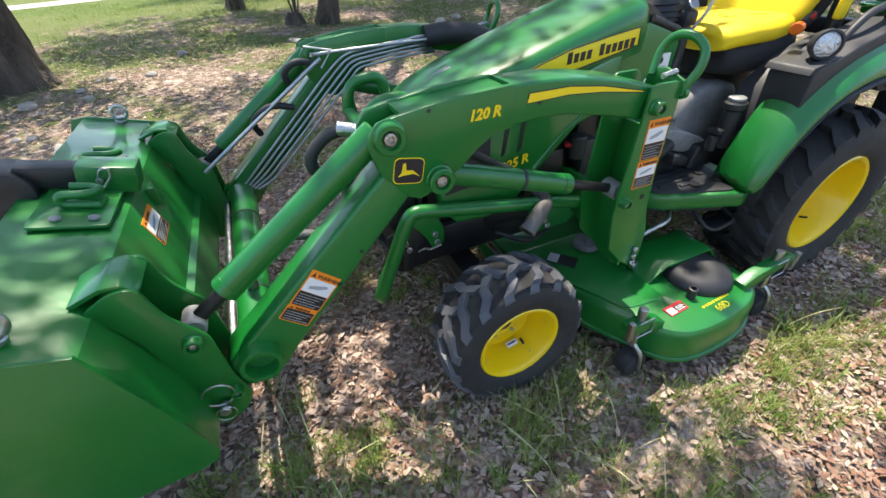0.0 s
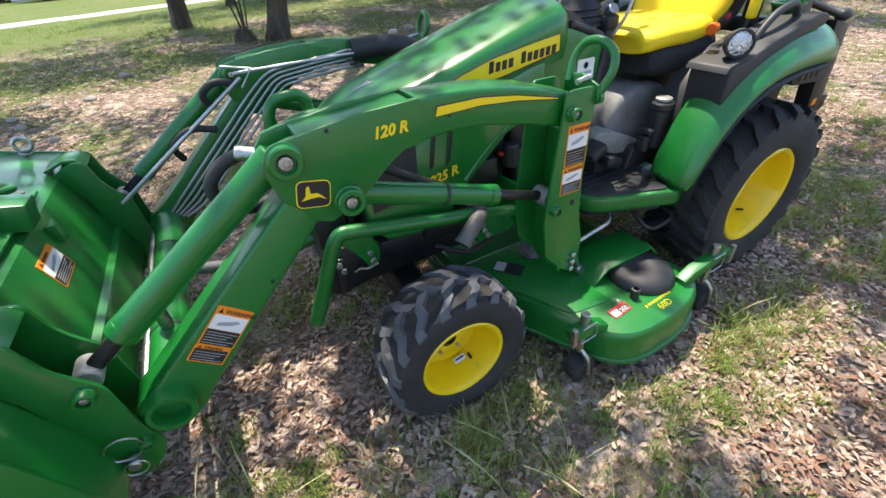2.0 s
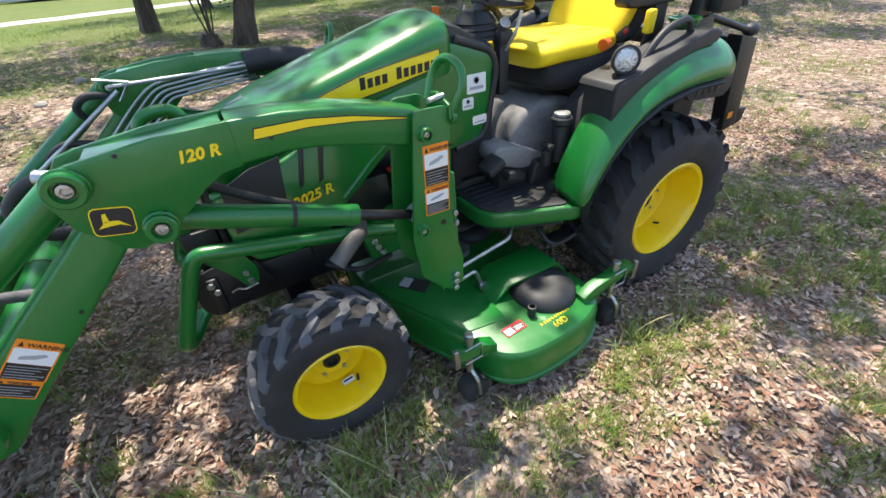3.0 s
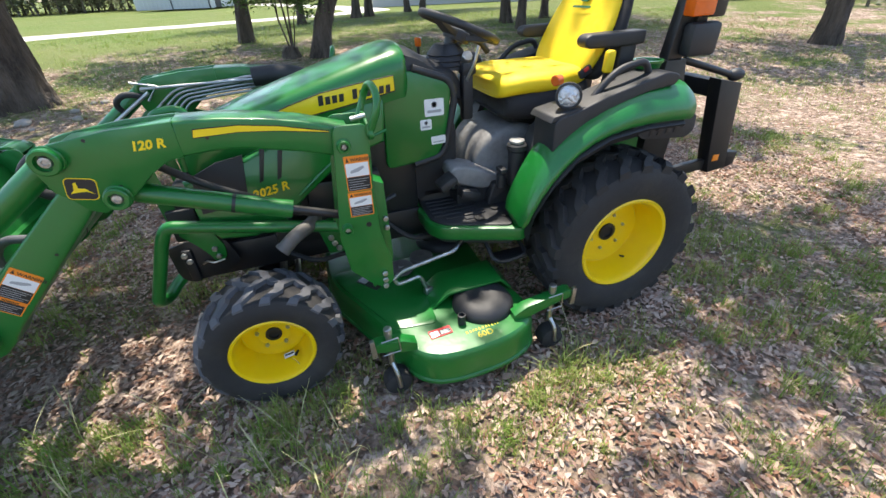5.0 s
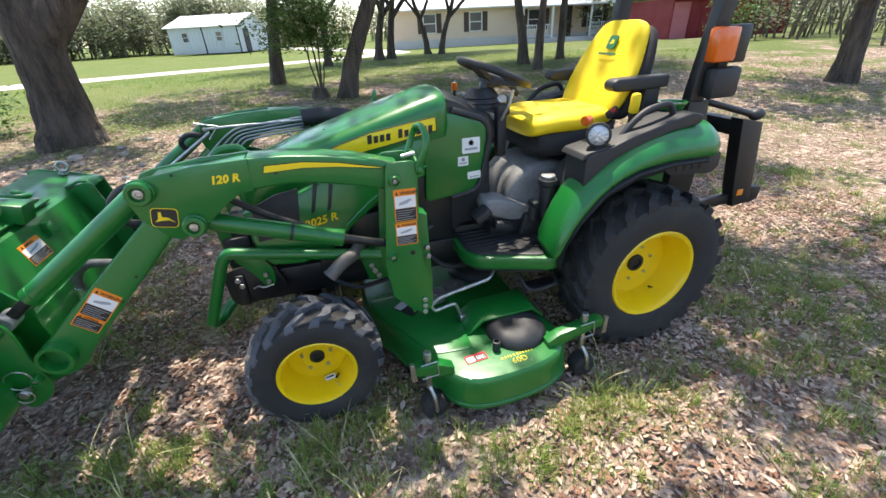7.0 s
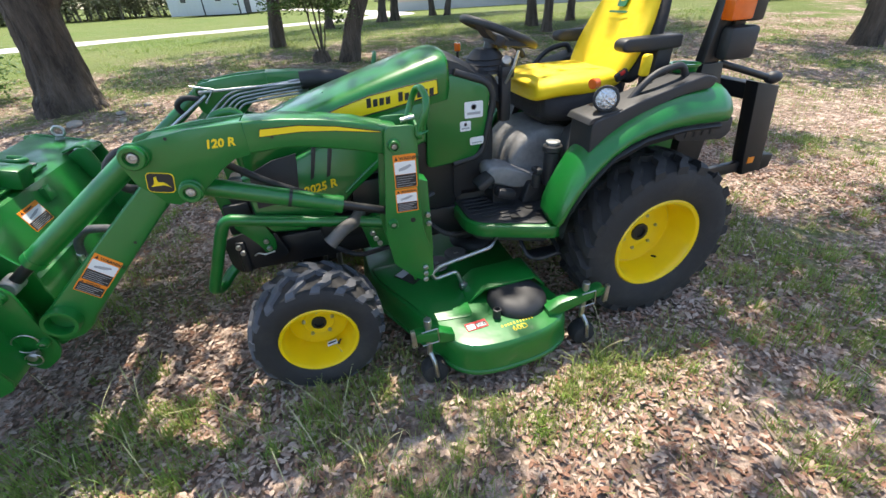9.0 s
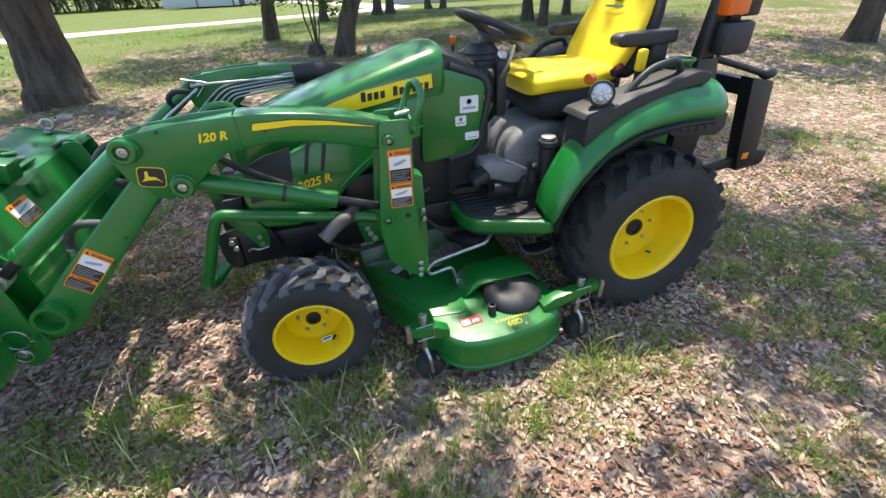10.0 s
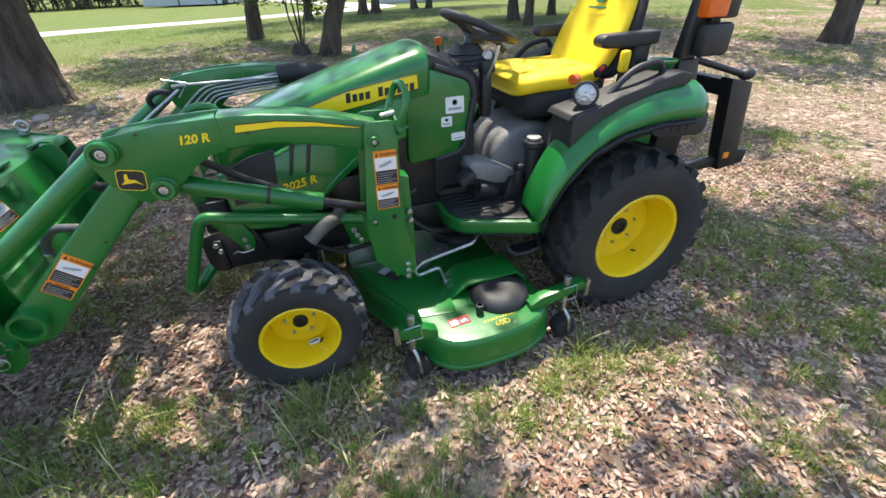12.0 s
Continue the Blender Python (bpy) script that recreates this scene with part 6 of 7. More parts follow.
    # brush guard tube
    gy = -0.31
    part("guard_tube", tube([(0.33, f(-0.36), 0.575), (0.268, f(-0.34), 0.582), (-0.235, f(gy), 0.672), (-0.262, f(gy), 0.63), (-0.368, f(-0.297), 0.375), (-0.350, f(-0.24), 0.352), (-0.30, f(-0.18), 0.40), (-0.16, f(-0.17), 0.44)], 0.0215, 16, 0.045), GREEN, LD, "bent green brush guard tube")
    part("guard_bracket", prism(rings_of([(-0.24, 0.60), (-0.20, 0.635), (-0.135, 0.60), (-0.105, 0.53), (-0.110, 0.475), (-0.150, 0.462), (-0.165, 0.50), (-0.19, 0.54)], 3, 0.015), *pair(-0.235, -0.225), "y", 0.002), GREEN, LD, "green curved guard bracket")
    part("bumper_plate", prism(rings_of([(-0.30, 0.54), (-0.22, 0.56), (-0.10, 0.54), (-0.07, 0.44), (-0.13, 0.40), (-0.27, 0.385), (-0.295, 0.42)], 3, 0.015), *pair(-0.215, -0.205), "y", 0.002), BLACK, LD, "black bumper side plate")
    for x, z in ((-0.140, 0.522), (-0.135, 0.490), (-0.245, 0.515), (-0.235, 0.488)):
        part("guard_bolt", rod((x, f(-0.235), z), (x, f(-0.247), z), 0.011, 6, 0.25), CHROME, LD)
    return k1


k_near = arm(1)
arm(-1)


def loader_details():
    for y in (CY - 0.13, CY + 0.13):
        part("hood_guard_hoop", tube([(-0.150, y, 0.80), (-0.155, y, 0.955), (-0.272, y, 0.945), (-0.288, y, 0.850)], 0.019, 16, 0.05), GREEN, LD, "bent green hood guard hoop")
        part("guard_upright", prism([(-0.300, 0.90), (-0.262, 0.90), (-0.225, 0.54), (-0.275, 0.54)], y - 0.005, y + 0.005, "y", 0.002), GREEN, LD, "flat green guard upright")
    part("guard_crossbar", rod((-0.286, CY - 0.135, 0.855), (-0.286, CY + 0.135, 0.855), 0.019, 16), GREEN, LD, "green hood guard crossbar")
    part("battery_tray", merge(box((-0.225, CY, 0.60), (0.10, 0.30, 0.13), 0.012), box((-0.225, CY, 0.68), (0.08, 0.26, 0.05), 0.012)), PLASTIC, LD, "black tray behind the guard")
    part("front_bumper", box((-0.24, CY, 0.46), (0.035, 0.42, 0.14), 0.008), BLACK, LD, "black front bumper bar")
    part("torque_tube", rod((-0.712, AO + 0.060, 0.530), (-0.712, mir(AO + 0.060), 0.530), 0.046, 28, 0.08), GREEN, LD, "green cross tube between the lift arms")
    for s in (1, -1):
        y = AO - 0.029 if s > 0 else mir(AO - 0.029)
        part("tube_end", lathe([(0.046, s * 0.10), (0.049, s * 0.004), (0.047, s * -0.004), (0.037, s * -0.004), (0.035, s * 0.002), (0.035, s * 0.085), (0.002, s * 0.086)], (-0.712, y, 0.530), "y", 32), GREEN, LD, "open end of the cross tube")
    for y in (-0.30, 0.14):
        part("zip_tie", tube([(-0.712, y, 0.530), (-0.712, y + 0.007, 0.530)], 0.0475, 24), HOSE, LD, "black cable tie")
    m = facing(-0.299, AO - 0.0022, 0.913, -12)
    b = part("round_badge", put(prism(rings_of([(-0.034, -0.029), (0.034, -0.029), (0.034, 0.029), (-0.034, 0.029)], 5, 0.014), -0.004, 0.0010, "z"), m), DECAL_Y, LD, "black and yellow maker's badge")
    part("badge_field", put(prism(rings_of([(-0.032, -0.027), (0.032, -0.027), (0.032, 0.027), (-0.032, 0.027)], 5, 0.013), 0.0, 0.0016, "z"), m), INK, b)
    part("badge_mark", put(merge(prism([(-0.024, -0.013), (-0.012, 0.002), (0.008, 0.002), (0.026, -0.012), (0.010, -0.006), (-0.008, -0.009)], 0.001, 0.0022, "z"), prism([(-0.016, -0.002), (-0.006, 0.002), (-0.009, 0.018), (-0.015, 0.016)], 0.001, 0.0022, "z")), m), DECAL_Y, b, "plain yellow mark")
    words("120 R", 0.0325, facing(-0.158, AO - 0.0030, 0.991, 0), DECAL_Y, "model_number", LD, label="yellow model number", bold=0.0012, slant=0.25)
    st = [(-0.008, 1.025), (0.10, 1.023), (0.20, 1.008), (0.329, 0.977), (0.329, 0.973), (0.20, 0.994), (0.10, 1.004), (-0.013, 1.003)]
    a = part("arm_stripe", prism(st, AO - 0.0012, AO + 0.002, "y"), DECAL_Y, LD, "yellow stripe on the lift arm")
    part("stripe_edge", tube([(x, AO - 0.0005, z) for x, z in st + st[:1]], 0.0015, 6), INK, a)
    for x, z in ((-0.215, 0.905), (-0.43, 0.745), (0.02, 1.0), (-0.245, 1.03)):
        part("drain_hole", lathe([(0.0045, 0.0), (0.0045, -0.001), (0.001, -0.001)], (x, AO - 0.0008 if x > -0.05 or x < -0.4 else AO - 0.0022, z), "y", 12), INK, LD)
    # labels across the lower arm and on the mast
    for x, z, w, h, big in ((-0.612, 0.660, 0.074, 0.102, True), (-0.645, 0.628, 0.074, 0.045, False)):
        label_plate(LD, facing(x, AO + 0.0012, z, -44), w, h, big=big)
    label_plate(LD, facing(0.352, -0.5455, 0.789, -1), 0.074, 0.113)
    label_plate(LD, facing(0.348, -0.5455, 0.703, -1), 0.074, 0.083)
    # the steel lines along the far arm
    yi = mir(AI) - 0.010
    for k in range(5):
        o = 0.014 * k
        pts = [(0.12, yi - 0.012, 1.008 - o), (-0.03, yi - 0.010, 1.000 - o), (-0.215 + 0.010 * k, yi - 0.008, 0.985 - o), (-0.290 + 0.020 * k, yi - 0.006, 0.930 - 0.010 * k), (-0.64 + 0.014 * k, yi - 0.004, 0.615 - 0.013 * k), (-0.70 + 0.012 * k, yi - 0.002, 0.560 - 0.006 * k)]
        part("hydraulic_line", tube(pts, 0.0052, 10, 0.05), STEEL, LD, "thin steel hydraulic line")
        part("line_fitting", rod((0.045 + 0.012 * k, yi - 0.012, 1.004 - o), (0.09 + 0.012 * k, yi - 0.012, 1.006 - o), 0.0085, 6), CHROME, LD)
    part("hose_sleeve", tube([(0.10, yi - 0.012, 1.005), (0.22, yi - 0.02, 1.010), (0.34, yi - 0.05, 0.985), (0.42, yi - 0.12, 0.90)], 0.040, 16, 0.08), HOSE, LD, "black woven hose sleeve")
    part("level_rod", rod((-0.803, 0.322, 0.665), (-0.31, 0.335, 0.985), 0.0072, 10), STEEL, LD, "long bare steel level rod")
    part("level_rod", rod((-0.33, 0.325, 1.002), (0.10, 0.33, 1.00), 0.0062, 10), STEEL, LD, "bare steel level rod")
    part("rod_clip", tube([(-0.315, 0.318, 0.955), (-0.27, 0.32, 1.01), (-0.36, 0.322, 1.03)], 0.0045, 8), STEEL, LD)
    for s, y0 in ((-1, mir(AI) - 0.03),):
        part("hydraulic_hose", tube([(-0.34, y0, 0.97), (-0.40, y0 - 0.02, 0.99), (-0.45, y0, 0.95), (-0.43, y0 + 0.03, 0.90)], 0.012, 10, 0.05), HOSE, LD)
        part("hydraulic_hose", tube([(-0.44, y0, 0.83), (-0.52, y0 - 0.02, 0.86), (-0.60, y0 + 0.01, 0.80), (-0.58, y0 + 0.05, 0.74)], 0.012, 10, 0.05), HOSE, LD)
    part("hydraulic_hose", tube([(-0.33, -0.40, 0.96), (-0.42, -0.385, 0.985), (-0.49, -0.38, 0.92), (-0.45, -0.38, 0.85), (-0.36, -0.385, 0.86)], 0.014, 12, 0.07), HOSE, LD, "looped black hydraulic hose")
    part("hose_fitting", rod((-0.345, -0.402, 0.965), (-0.41, -0.388, 0.982), 0.016, 12), CHROME, LD)
    part("hydraulic_hose", tube([(-0.46, -0.395, 0.72), (-0.55, -0.37, 0.735), (-0.64, -0.33, 0.73), (-0.695, -0.31, 0.68), (-0.70, -0.31, 0.61)], 0.0135, 12, 0.07), mat("grey_hose_sheath", (0.085, 0.085, 0.085), 0.6, var=0.6, scale=40, alt=(0.04, 0.04, 0.04), bump=0.3, bscale=250), LD, "looped black hydraulic hose")
    part("hose_fitting", rod((-0.70, -0.31, 0.64), (-0.702, -0.31, 0.575), 0.015, 12), CHROME, LD)
    part("lift_hose", tube([(-0.16, AI + 0.01, 0.915), (-0.11, AI + 0.01, 0.875), (-0.04, AI + 0.01, 0.825), (0.04, AI + 0.02, 0.775), (0.10, AI + 0.05, 0.73)], 0.012, 10, 0.06), HOSE, LD, "black hose above the lift cylinder")
    part("hitch_pin_clip", tube([(-0.20, -0.225, 0.46), (-0.18, -0.235, 0.475), (-0.16, -0.235, 0.462), (-0.12, -0.235, 0.470)], 0.004, 8, 0.01), CHROME, LD, "bare wire spring clip")


loader_details()


# ---- bucket ----
BK = thing("loader_bucket", (-1.1, CY, 0.42), "wide green loader bucket with hooks on its top lip", "bucket")


def bucket():
    y0, y1 = -0.648, 0.608
    side = [(-0.933, 0.792), (-0.880, 0.61), (-0.839, 0.425), (-0.850, 0.398), (-0.885, 0.384), (-1.39, 0.345), (-1.405, 0.36), (-1.19, 0.845), (-1.14, 0.849), (-1.05, 0.825)]
    back = [(-1.15, 0.845), (-0.956, 0.796), (-0.934, 0.780), (-0.880, 0.61), (-0.840, 0.430), (-0.848, 0.402), (-0.885, 0.388), (-1.39, 0.348), (-1.39, 0.356), (-0.885, 0.397), (-0.858, 0.410), (-0.852, 0.432), (-0.892, 0.61), (-0.944, 0.773), (-0.959, 0.784), (-1.15, 0.833)]
    part("shell", prism(back, y0 + 0.004, y1 - 0.004, "y", 0.002), GREEN, BK, "green bent bucket shell", 30)
    for y in (y0, y1):
        part("side_plate", prism(side, y - 0.005, y + 0.005, "y", 0.002), GREEN, BK, "green bucket side plate")
    part("cutting_edge", box((-1.36, CY, 0.348), (0.13, y1 - y0, 0.012), 0.002, (0, -4.5, 0)), CASTING, BK, "worn bare steel cutting edge")
    part("back_rib", prism([(-0.874, 0.575), (-0.853, 0.568), (-0.834, 0.455), (-0.846, 0.440)], y0 + 0.16, y1 - 0.16, "y", 0.005), GREEN, BK)
    # the sloping top: x runs forward (minus) from its back edge, z out of it
    T = pose(-0.934, 0, 0.795, 0, 14, 0)
    part("hook_plate", put(prism(rings_of([(-0.012, -0.235), (-0.012, 0.215), (-0.165, 0.215), (-0.165, -0.235)], 4, 0.012), 0.002, 0.012, "z", 0.003), T), GREEN, BK, "green bolted top plate")
    for x, y in ((-0.045, -0.205), (-0.115, -0.205), (-0.045, 0.185), (-0.115, 0.185)):
        part("plate_bolt", put(rod((x, y, 0.012), (x, y, 0.020), 0.0125, 6, 0.2), T), CASTING, BK, "rusty hex bolt")
    for y in (-0.125, 0.135):
        h = merge(tube([(-0.040, y - 0.022, 0.020), (-0.115, y - 0.022, 0.022), (-0.118, y - 0.022, 0.045), (-0.060, y - 0.022, 0.048), (-0.040, y + 0.010, 0.046), (-0.060, y + 0.030, 0.044), (-0.105, y + 0.030, 0.044)], 0.0105, 10, 0.02), box((-0.07, y + 0.0, 0.018), (0.07, 0.06, 0.014), 0.004))
        part("chain_hook", put(h, T), GREEN, BK, "green welded chain hook")
    part("receiver_tube", put(merge(box((-0.040, -0.008, 0.040), (0.130, 0.080, 0.072), 0.006)), T), GREEN, BK, "square green receiver tube")
    part("receiver_pin", put(merge(rod((-0.055, -0.062, 0.042), (-0.055, 0.045, 0.042), 0.008, 12), tube([(-0.055, -0.056, 0.052), (-0.050, -0.060, 0.074), (-0.030, -0.060, 0.080), (-0.028, -0.060, 0.055), (-0.050, -0.060, 0.022)], 0.003, 8, 0.01)), T), CHROME, BK, "bare steel hitch pin and clip")
    for y in (y0 + 0.055, y1 - 0.045):
        part("eye_bolt", put(merge(put(lathe([(0.023 + 0.0065 * math.cos(a), 0.0065 * math.sin(a)) for a in (2 * math.pi * k / 10 for k in range(10))], (0, 0, 0), "y", 28, closed=True), Matrix.Translation((-0.105, y, 0.038))), rod((-0.105, y, 0.0), (-0.105, y, 0.012), 0.018, 18), rod((-0.105, y, 0.014), (-0.105, y, 0.022), 0.014, 14)), T), CHROME, BK, "bare steel lifting eye bolt")
    # label and tab on the back plate, read from behind
    d = Vector((-0.296, 0, 0.955))
    nrm = Vector((0.955, 0, 0.296))
    m = Matrix(((0, d.x, nrm.x, -0.8960), (1, d.y, nrm.y, -0.128), (0, d.z, nrm.z, 0.662), (0, 0, 0, 1)))
    label_plate(BK, m, 0.122, 0.082)
    part("stop_tab", box((-0.912, 0.045, 0.735), (0.022, 0.008, 0.055), 0.001), GREEN, BK)
    part("stop_tab", box((-0.914, 0.075, 0.735), (0.010, 0.060, 0.050), 0.001, (0, -17, 0)), GREEN, BK)
    # brackets of the arms on the back of the bucket
    for yc in ((AO + AI) / 2, mir((AO + AI) / 2)):
        for o in (-0.060, 0.056):
            br = [(-0.945, 0.790), (-0.892, 0.818), (-0.852, 0.814), (-0.844, 0.780), (-0.835, 0.735), (-0.808, 0.690), (-0.782, 0.655), (-0.780, 0.58), (-0.772, 0.50), (-0.758, 0.445), (-0.778, 0.395), (-0.838, 0.356), (-0.872, 0.395), (-0.862, 0.50), (-0.895, 0.68), (-0.935, 0.775)]
            part("pivot_bracket", prism(rings_of(br, 3, 0.02), yc + o - 0.005, yc + o + 0.005, "y", 0.002), GREEN, BK, "green bucket pivot bracket")
        part("bracket_cap", prism(rings_of([(-0.965, 0.806), (-0.905, 0.827), (-0.872, 0.824), (-0.848, 0.798), (-0.855, 0.792), (-0.876, 0.815), (-0.905, 0.818), (-0.960, 0.798)], 2, 0.006), yc - 0.055, yc + 0.051, "y", 0.002), GREEN, BK, "green folded bracket cap")
        s = -1 if yc < 0 else 1
        boss(BK, -0.813, yc + s * 0.065, 0.650, 0.019, s)
        boss(BK, -0.785, yc + s * 0.065, 0.470, 0.014, s)
        ring = lathe([(0.034 + 0.0022 * math.cos(a), 0.0022 * math.sin(a)) for a in (2 * math.pi * k / 8 for k in range(8))], (-0.822, yc + s * 0.082, 0.485), "y", 28, closed=True)
        part("ring_pin", merge(ring, rod((-0.822, yc + s * 0.07, 0.438), (-0.822, yc + s * 0.098, 0.438), 0.013, 14), lathe([(0.022 + 0.002 * math.cos(a), 0.002 * math.sin(a)) for a in (2 * math.pi * k / 8 for k in range(8))], (-0.822, yc + s * 0.094, 0.430), "y", 24, closed=True)), CHROME, BK, "bare steel ring pin")
    part("pivot_rod", rod((-0.778, -0.47, 0.500), (-0.780, 0.43, 0.500), 0.013, 16), CHROME, BK, "bare steel pivot rod")


bucket()

FK = thing("receiver_hitch_arm", (-1.15, -0.01, 0.86), "black steel receiver arm pinned in the bucket's top tube", "hitch arm")
TF = pose(-0.934, 0, 0.795, 0, 14, 0)
part("square_bar", put(box((-0.150, -0.008, 0.040), (0.150, 0.060, 0.056), 0.006), TF), BLACK, FK, "black square steel bar")
part("drop_plate", prism(rings_of([(-1.215, 0.925), (-1.135, 0.908), (-1.105, 0.862), (-1.118, 0.815), (-1.165, 0.785), (-1.23, 0.760), (-1.31, 0.765), (-1.31, 0.800), (-1.21, 0.818), (-1.185, 0.850)], 4, 0.02), -0.060, 0.045, "y", 0.005), BLACK, FK, "black bent drop plate")


# ---- mower deck ----
DK = thing("mower_deck", (0.65, CY, 0.06), "wide green belly mower deck with black spindle covers and gauge wheels", "mower deck")


def deck():
    half = [(0.23, -0.08), (0.24, -0.20), (0.40, -0.55), (0.447, -0.645), (0.485, -0.715), (0.545, -0.758), (0.63, -0.772), (0.76, -0.768), (0.87, -0.748), (0.955, -0.700), (0.985, -0.63), (0.975, -0.52), (0.93, -0.40), (0.93, -0.10)]
    full = half + [(x, mir(y)) for x, y in reversed(half)]

    def grow(k, z):
        cx, cy = 0.66, CY
        return [(cx + (x - cx) * (1 + k), cy + (y - cy) * (1 + k * 0.62), z) for x, y in rings_of(full, 3, 0.05)]

    bm = loft([grow(0.026, 0.072), grow(0.026, 0.084), grow(0.010, 0.087), grow(0.010, 0.165), grow(0.000, 0.192), grow(-0.022, 0.206), grow(-0.09, 0.213)], True)
    part("deck_shell", bm, GREEN, DK, "green stamped deck shell with a rolled lower edge", 40)
    # raised ramps and the cover bracket
    part("deck_ramp", prism(rings_of([(0.27, -0.22), (0.44, -0.58), (0.60, -0.60), (0.62, -0.12), (0.25, -0.12)], 3, 0.03), 0.205, 0.218, "z", 0.005), GREEN, DK)
    part("cover_bracket", merge(prism([(0.60, 0.214), (0.675, 0.272), (0.91, 0.278), (0.96, 0.222), (0.95, 0.218), (0.905, 0.268), (0.68, 0.262), (0.61, 0.208)], -0.515, -0.36, "y", 0.002)), GREEN, DK, "green bracket over the spindle")
    for yc in (-0.555, mir(-0.555), CY):
        part("spindle_cover", lathe([(0.122, 0.0), (0.125, 0.010), (0.121, 0.028), (0.108, 0.044), (0.080, 0.055), (0.04, 0.060), (0.03, 0.057), (0.004, 0.057)], (0.805, yc, 0.205), "z", 36), PLASTIC, DK, "black domed spindle cover")
    part("belt_slot", lathe([(0.016, 0), (0.016, 0.045), (0.011, 0.047), (0.009, 0.03)], (0.684, -0.634, 0.21), "z", 18), PLASTIC, DK, "black wash port")
    m = Matrix.Translation((0.548, -0.676, 0.2075)) @ pose(0, 0, 0, 3, 0, 5)
    r = part("danger_label", put(prism(rings_of([(0, 0), (0.088, 0), (0.088, 0.040), (0, 0.040)], 3, 0.003), 0.002, 0.0085, "z"), m), REDF, DK, "red and white danger label")
    part("label_panel", put(prism([(0.004, 0.004), (0.036, 0.004), (0.036, 0.030), (0.004, 0.030)], 0.006, 0.0092, "z"), m), WHITE, r)
    part("label_panel", put(prism([(0.040, 0.004), (0.084, 0.004), (0.084, 0.028), (0.040, 0.028)], 0.006, 0.0092, "z"), m), INK, r)
    for i in range(4):
        part("label_text_bar", put(prism([(0.043, 0.007 + 0.005 * i), (0.080 - 0.006 * (i % 2), 0.007 + 0.005 * i), (0.080 - 0.006 * (i % 2), 0.009 + 0.005 * i), (0.043, 0.009 + 0.005 * i)], 0.008, 0.0098, "z"), m), WHITE, r)
    m = Matrix.Translation((0.680, -0.705, 0.2085)) @ pose(0, 0, 0, 3, 0, 4)
    words("60D", 0.038, m @ Matrix.Translation((0.034, -0.026, 0.004)), DECAL_Y, "model_number", DK, 0.002, "yellow model number")
    x = 0.0
    for wd in (0.014, 0.010, 0.008, 0.011, 0.013, 0.011, 0.010, 0.010, 0.010, 0.010, 0.008):
        part("lettering_bar", put(prism([(x, 0.010), (x + wd * 0.5, 0.010), (x + wd * 0.5, 0.020), (x, 0.020)], 0.002, 0.0055, "z"), m), DECAL_Y, DK)
        x += wd + 0.0025
    m = Matrix.Translation((0.40, -0.24, 0.2185)) @ pose(0, 0, 0, 0, 0, -52)
    q = part("deck_plate_label", put(prism(rings_of([(-0.05, -0.035), (0.07, -0.035), (0.07, 0.035), (-0.05, 0.035)], 3, 0.004), -0.004, 0.0012, "z"), m), INK, DK, "black and silver plate label")
    part("label_panel", put(prism([(-0.046, -0.028), (-0.004, -0.028), (-0.004, 0.028), (-0.046, 0.028)], 0.0, 0.0018, "z"), m), GREYINK, q)
    # lift links of bent silver rod
    part("lift_link", tube([(0.478, -0.42, 0.330), (0.51, -0.42, 0.362), (0.74, -0.42, 0.405), (0.80, -0.36, 0.43)], 0.0085, 10, 0.02), CHROME, DK, "bent bare steel lift link")
    part("lift_link", tube([(0.480, -0.42, 0.330), (0.492, -0.42, 0.302), (0.585, -0.42, 0.320), (0.612, -0.42, 0.245)], 0.0085, 10, 0.015), CHROME, DK, "bent bare steel lift link")
    part("link_eye", box((0.616, -0.42, 0.238), (0.035, 0.025, 0.03), 0.006, (0, 0, 20)), CHROME, DK)
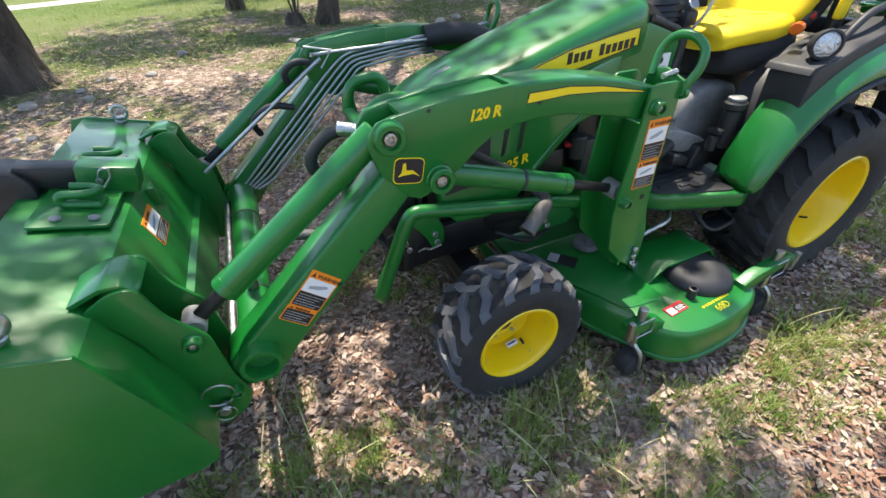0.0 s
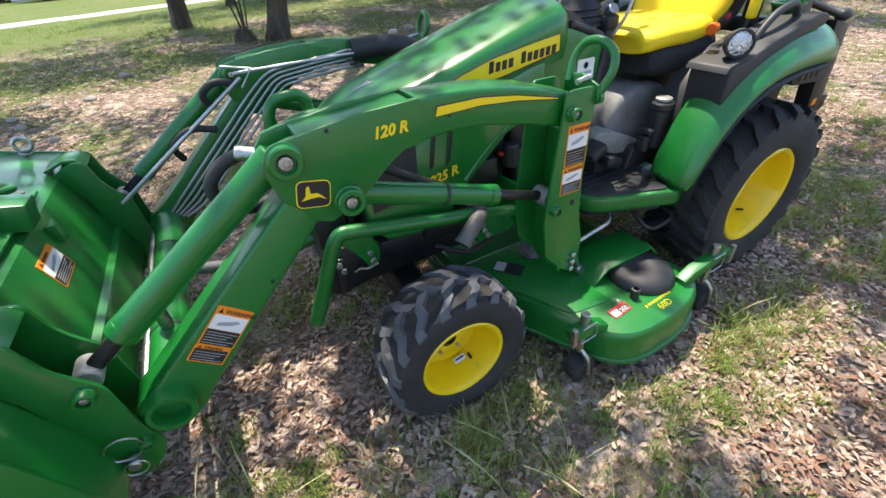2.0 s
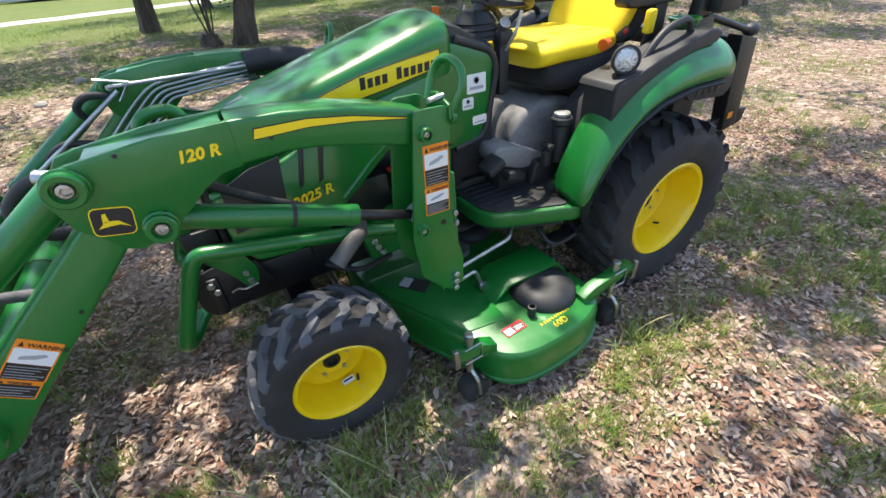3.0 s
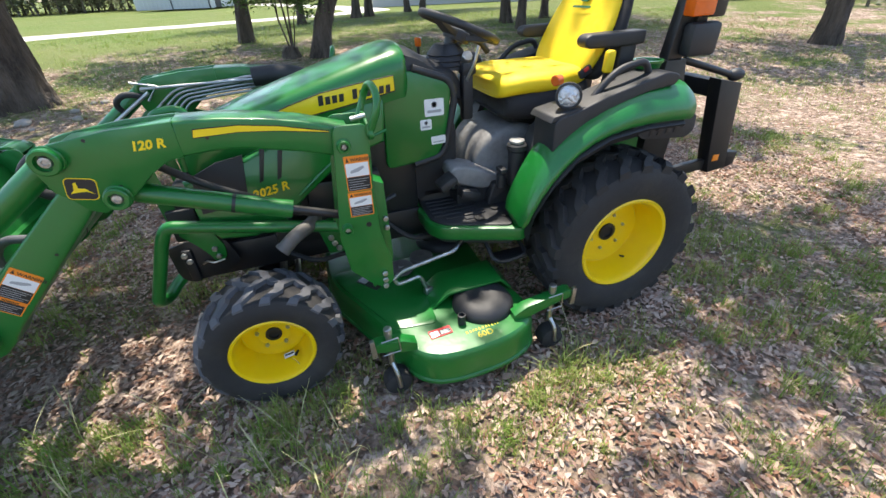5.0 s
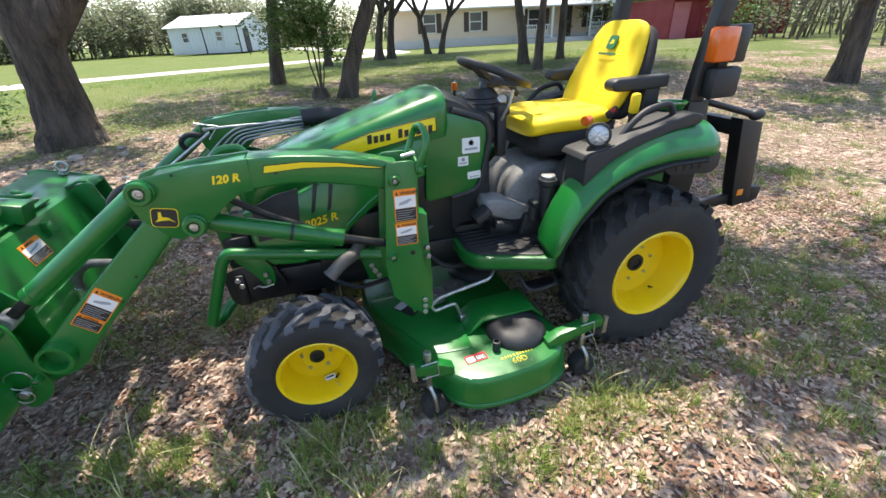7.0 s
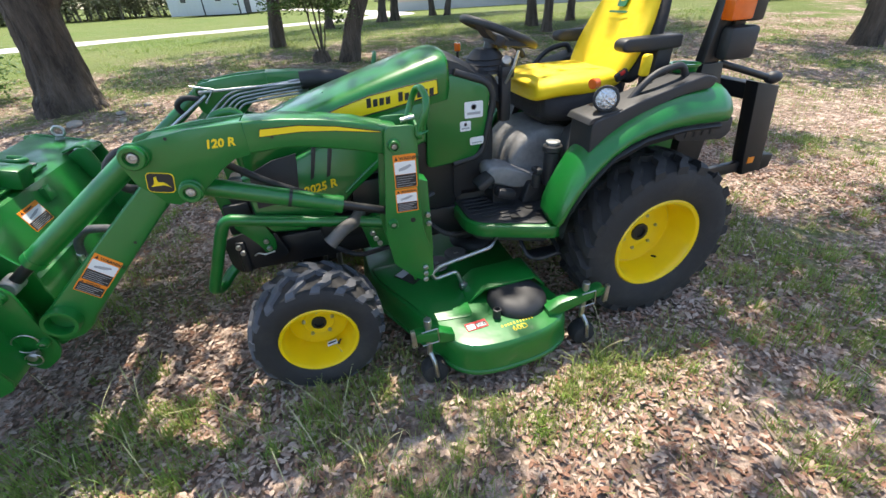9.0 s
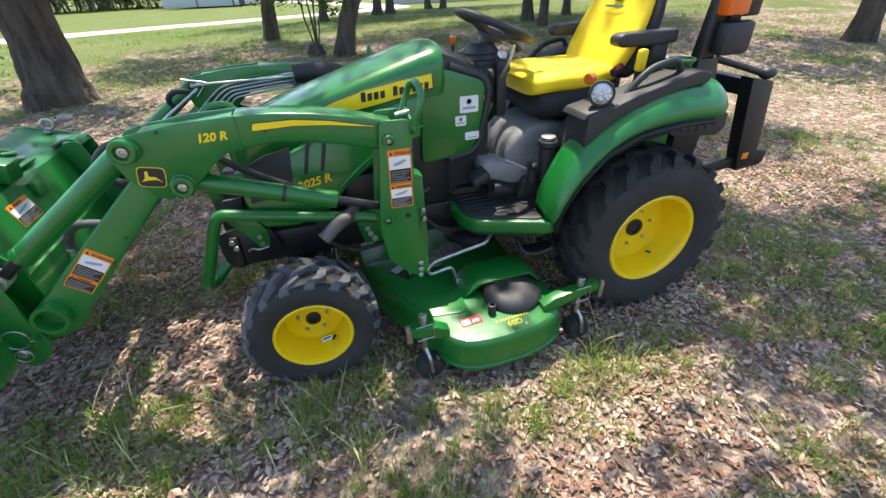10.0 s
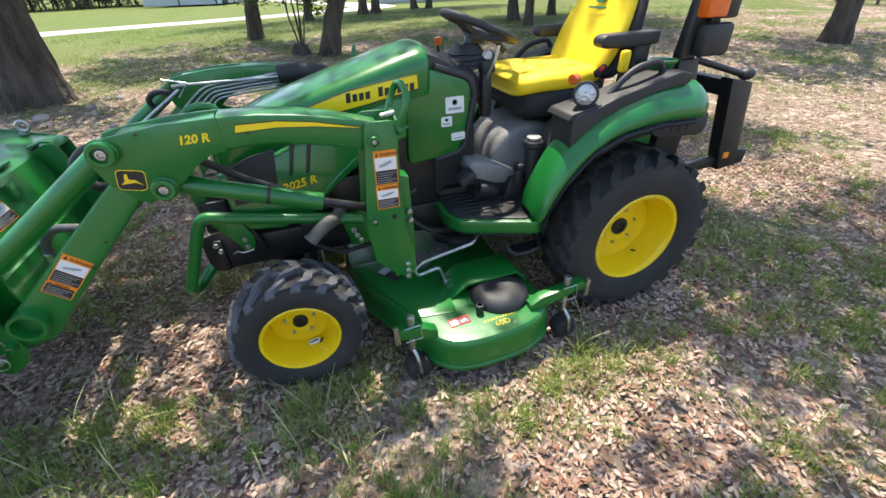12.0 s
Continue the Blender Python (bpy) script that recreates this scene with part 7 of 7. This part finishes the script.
    # pulleys seen under the footplate
    for x, y in ((0.55, -0.22), (0.66, -0.17)):
        part("pulley", lathe([(0.05, 0), (0.055, 0.004), (0.045, 0.012), (0.055, 0.02), (0.05, 0.024), (0.015, 0.024), (0.012, 0.03), (0.002, 0.03)], (x, y, 0.225), "z", 26), EXHAUST, DK, "steel belt pulley")
    # corner arms with gauge wheels
    for s in (1, -1):
        f = (lambda y: y) if s > 0 else mir
        for x0, x1, rear in ((0.49, 0.335, 0), (0.88, 1.13, 1)):
            sgn = 1 if x1 > x0 else -1
            yy = -0.672
            prof = [(x0, 0.200), (x0, 0.235), (x0 + sgn * 0.05, 0.262), (x1 - sgn * 0.02, 0.292 if rear else 0.275), (x1, 0.285 if rear else 0.268), (x1, 0.255 if rear else 0.238), (x1 - sgn * 0.06, 0.245 if rear else 0.225), (x0 + sgn * 0.06, 0.208)]
            a = part("gauge_wheel_arm", prism(prof, *sorted((f(yy - 0.022), f(yy + 0.022))), "y", 0.003), GREEN, DK, "green gauge wheel arm")
            px = 0.393 if not rear else 1.050
            part("height_post", merge(rod((px, f(yy), 0.145), (px, f(yy), 0.318), 0.0115, 14), rod((px, f(yy), 0.288), (px, f(yy), 0.322), 0.0150, 14)), CHROME, a, "bare steel height post")
            part("fork", tube([(px, f(yy), 0.16), (px + 0.01, f(yy - 0.035), 0.125), (px + 0.015, f(yy - 0.040), 0.055)], 0.0085, 10, 0.02), CHROME, a, "bent bare steel wheel fork")
            part("latch_bracket", prism([(x1 - 0.008 + sgn * 0.004, 0.30), (x1 + 0.008 + sgn * 0.004, 0.30), (x1 + 0.010, 0.222), (x1 - 0.010, 0.222)], *sorted((f(yy - 0.030), f(yy - 0.012))), "y", 0.002), CHROME, a, "bare steel latch tab")
            part("wire_clip", tube([(px - 0.03, f(yy - 0.026), 0.285), (px + 0.03, f(yy - 0.026), 0.290), (px + 0.035, f(yy - 0.026), 0.225), (px - 0.03, f(yy - 0.026), 0.220)], 0.0025, 6, 0.005), CHROME, a)
            part("gauge_wheel", lathe([(0.012, -0.034), (0.036, -0.034), (0.049, -0.028), (0.053, -0.012), (0.053, 0.012), (0.049, 0.028), (0.036, 0.034), (0.012, 0.034)], (px + 0.012, f(yy), 0.057), "y", 28), RUBBER, a, "small black gauge wheel")


deck()
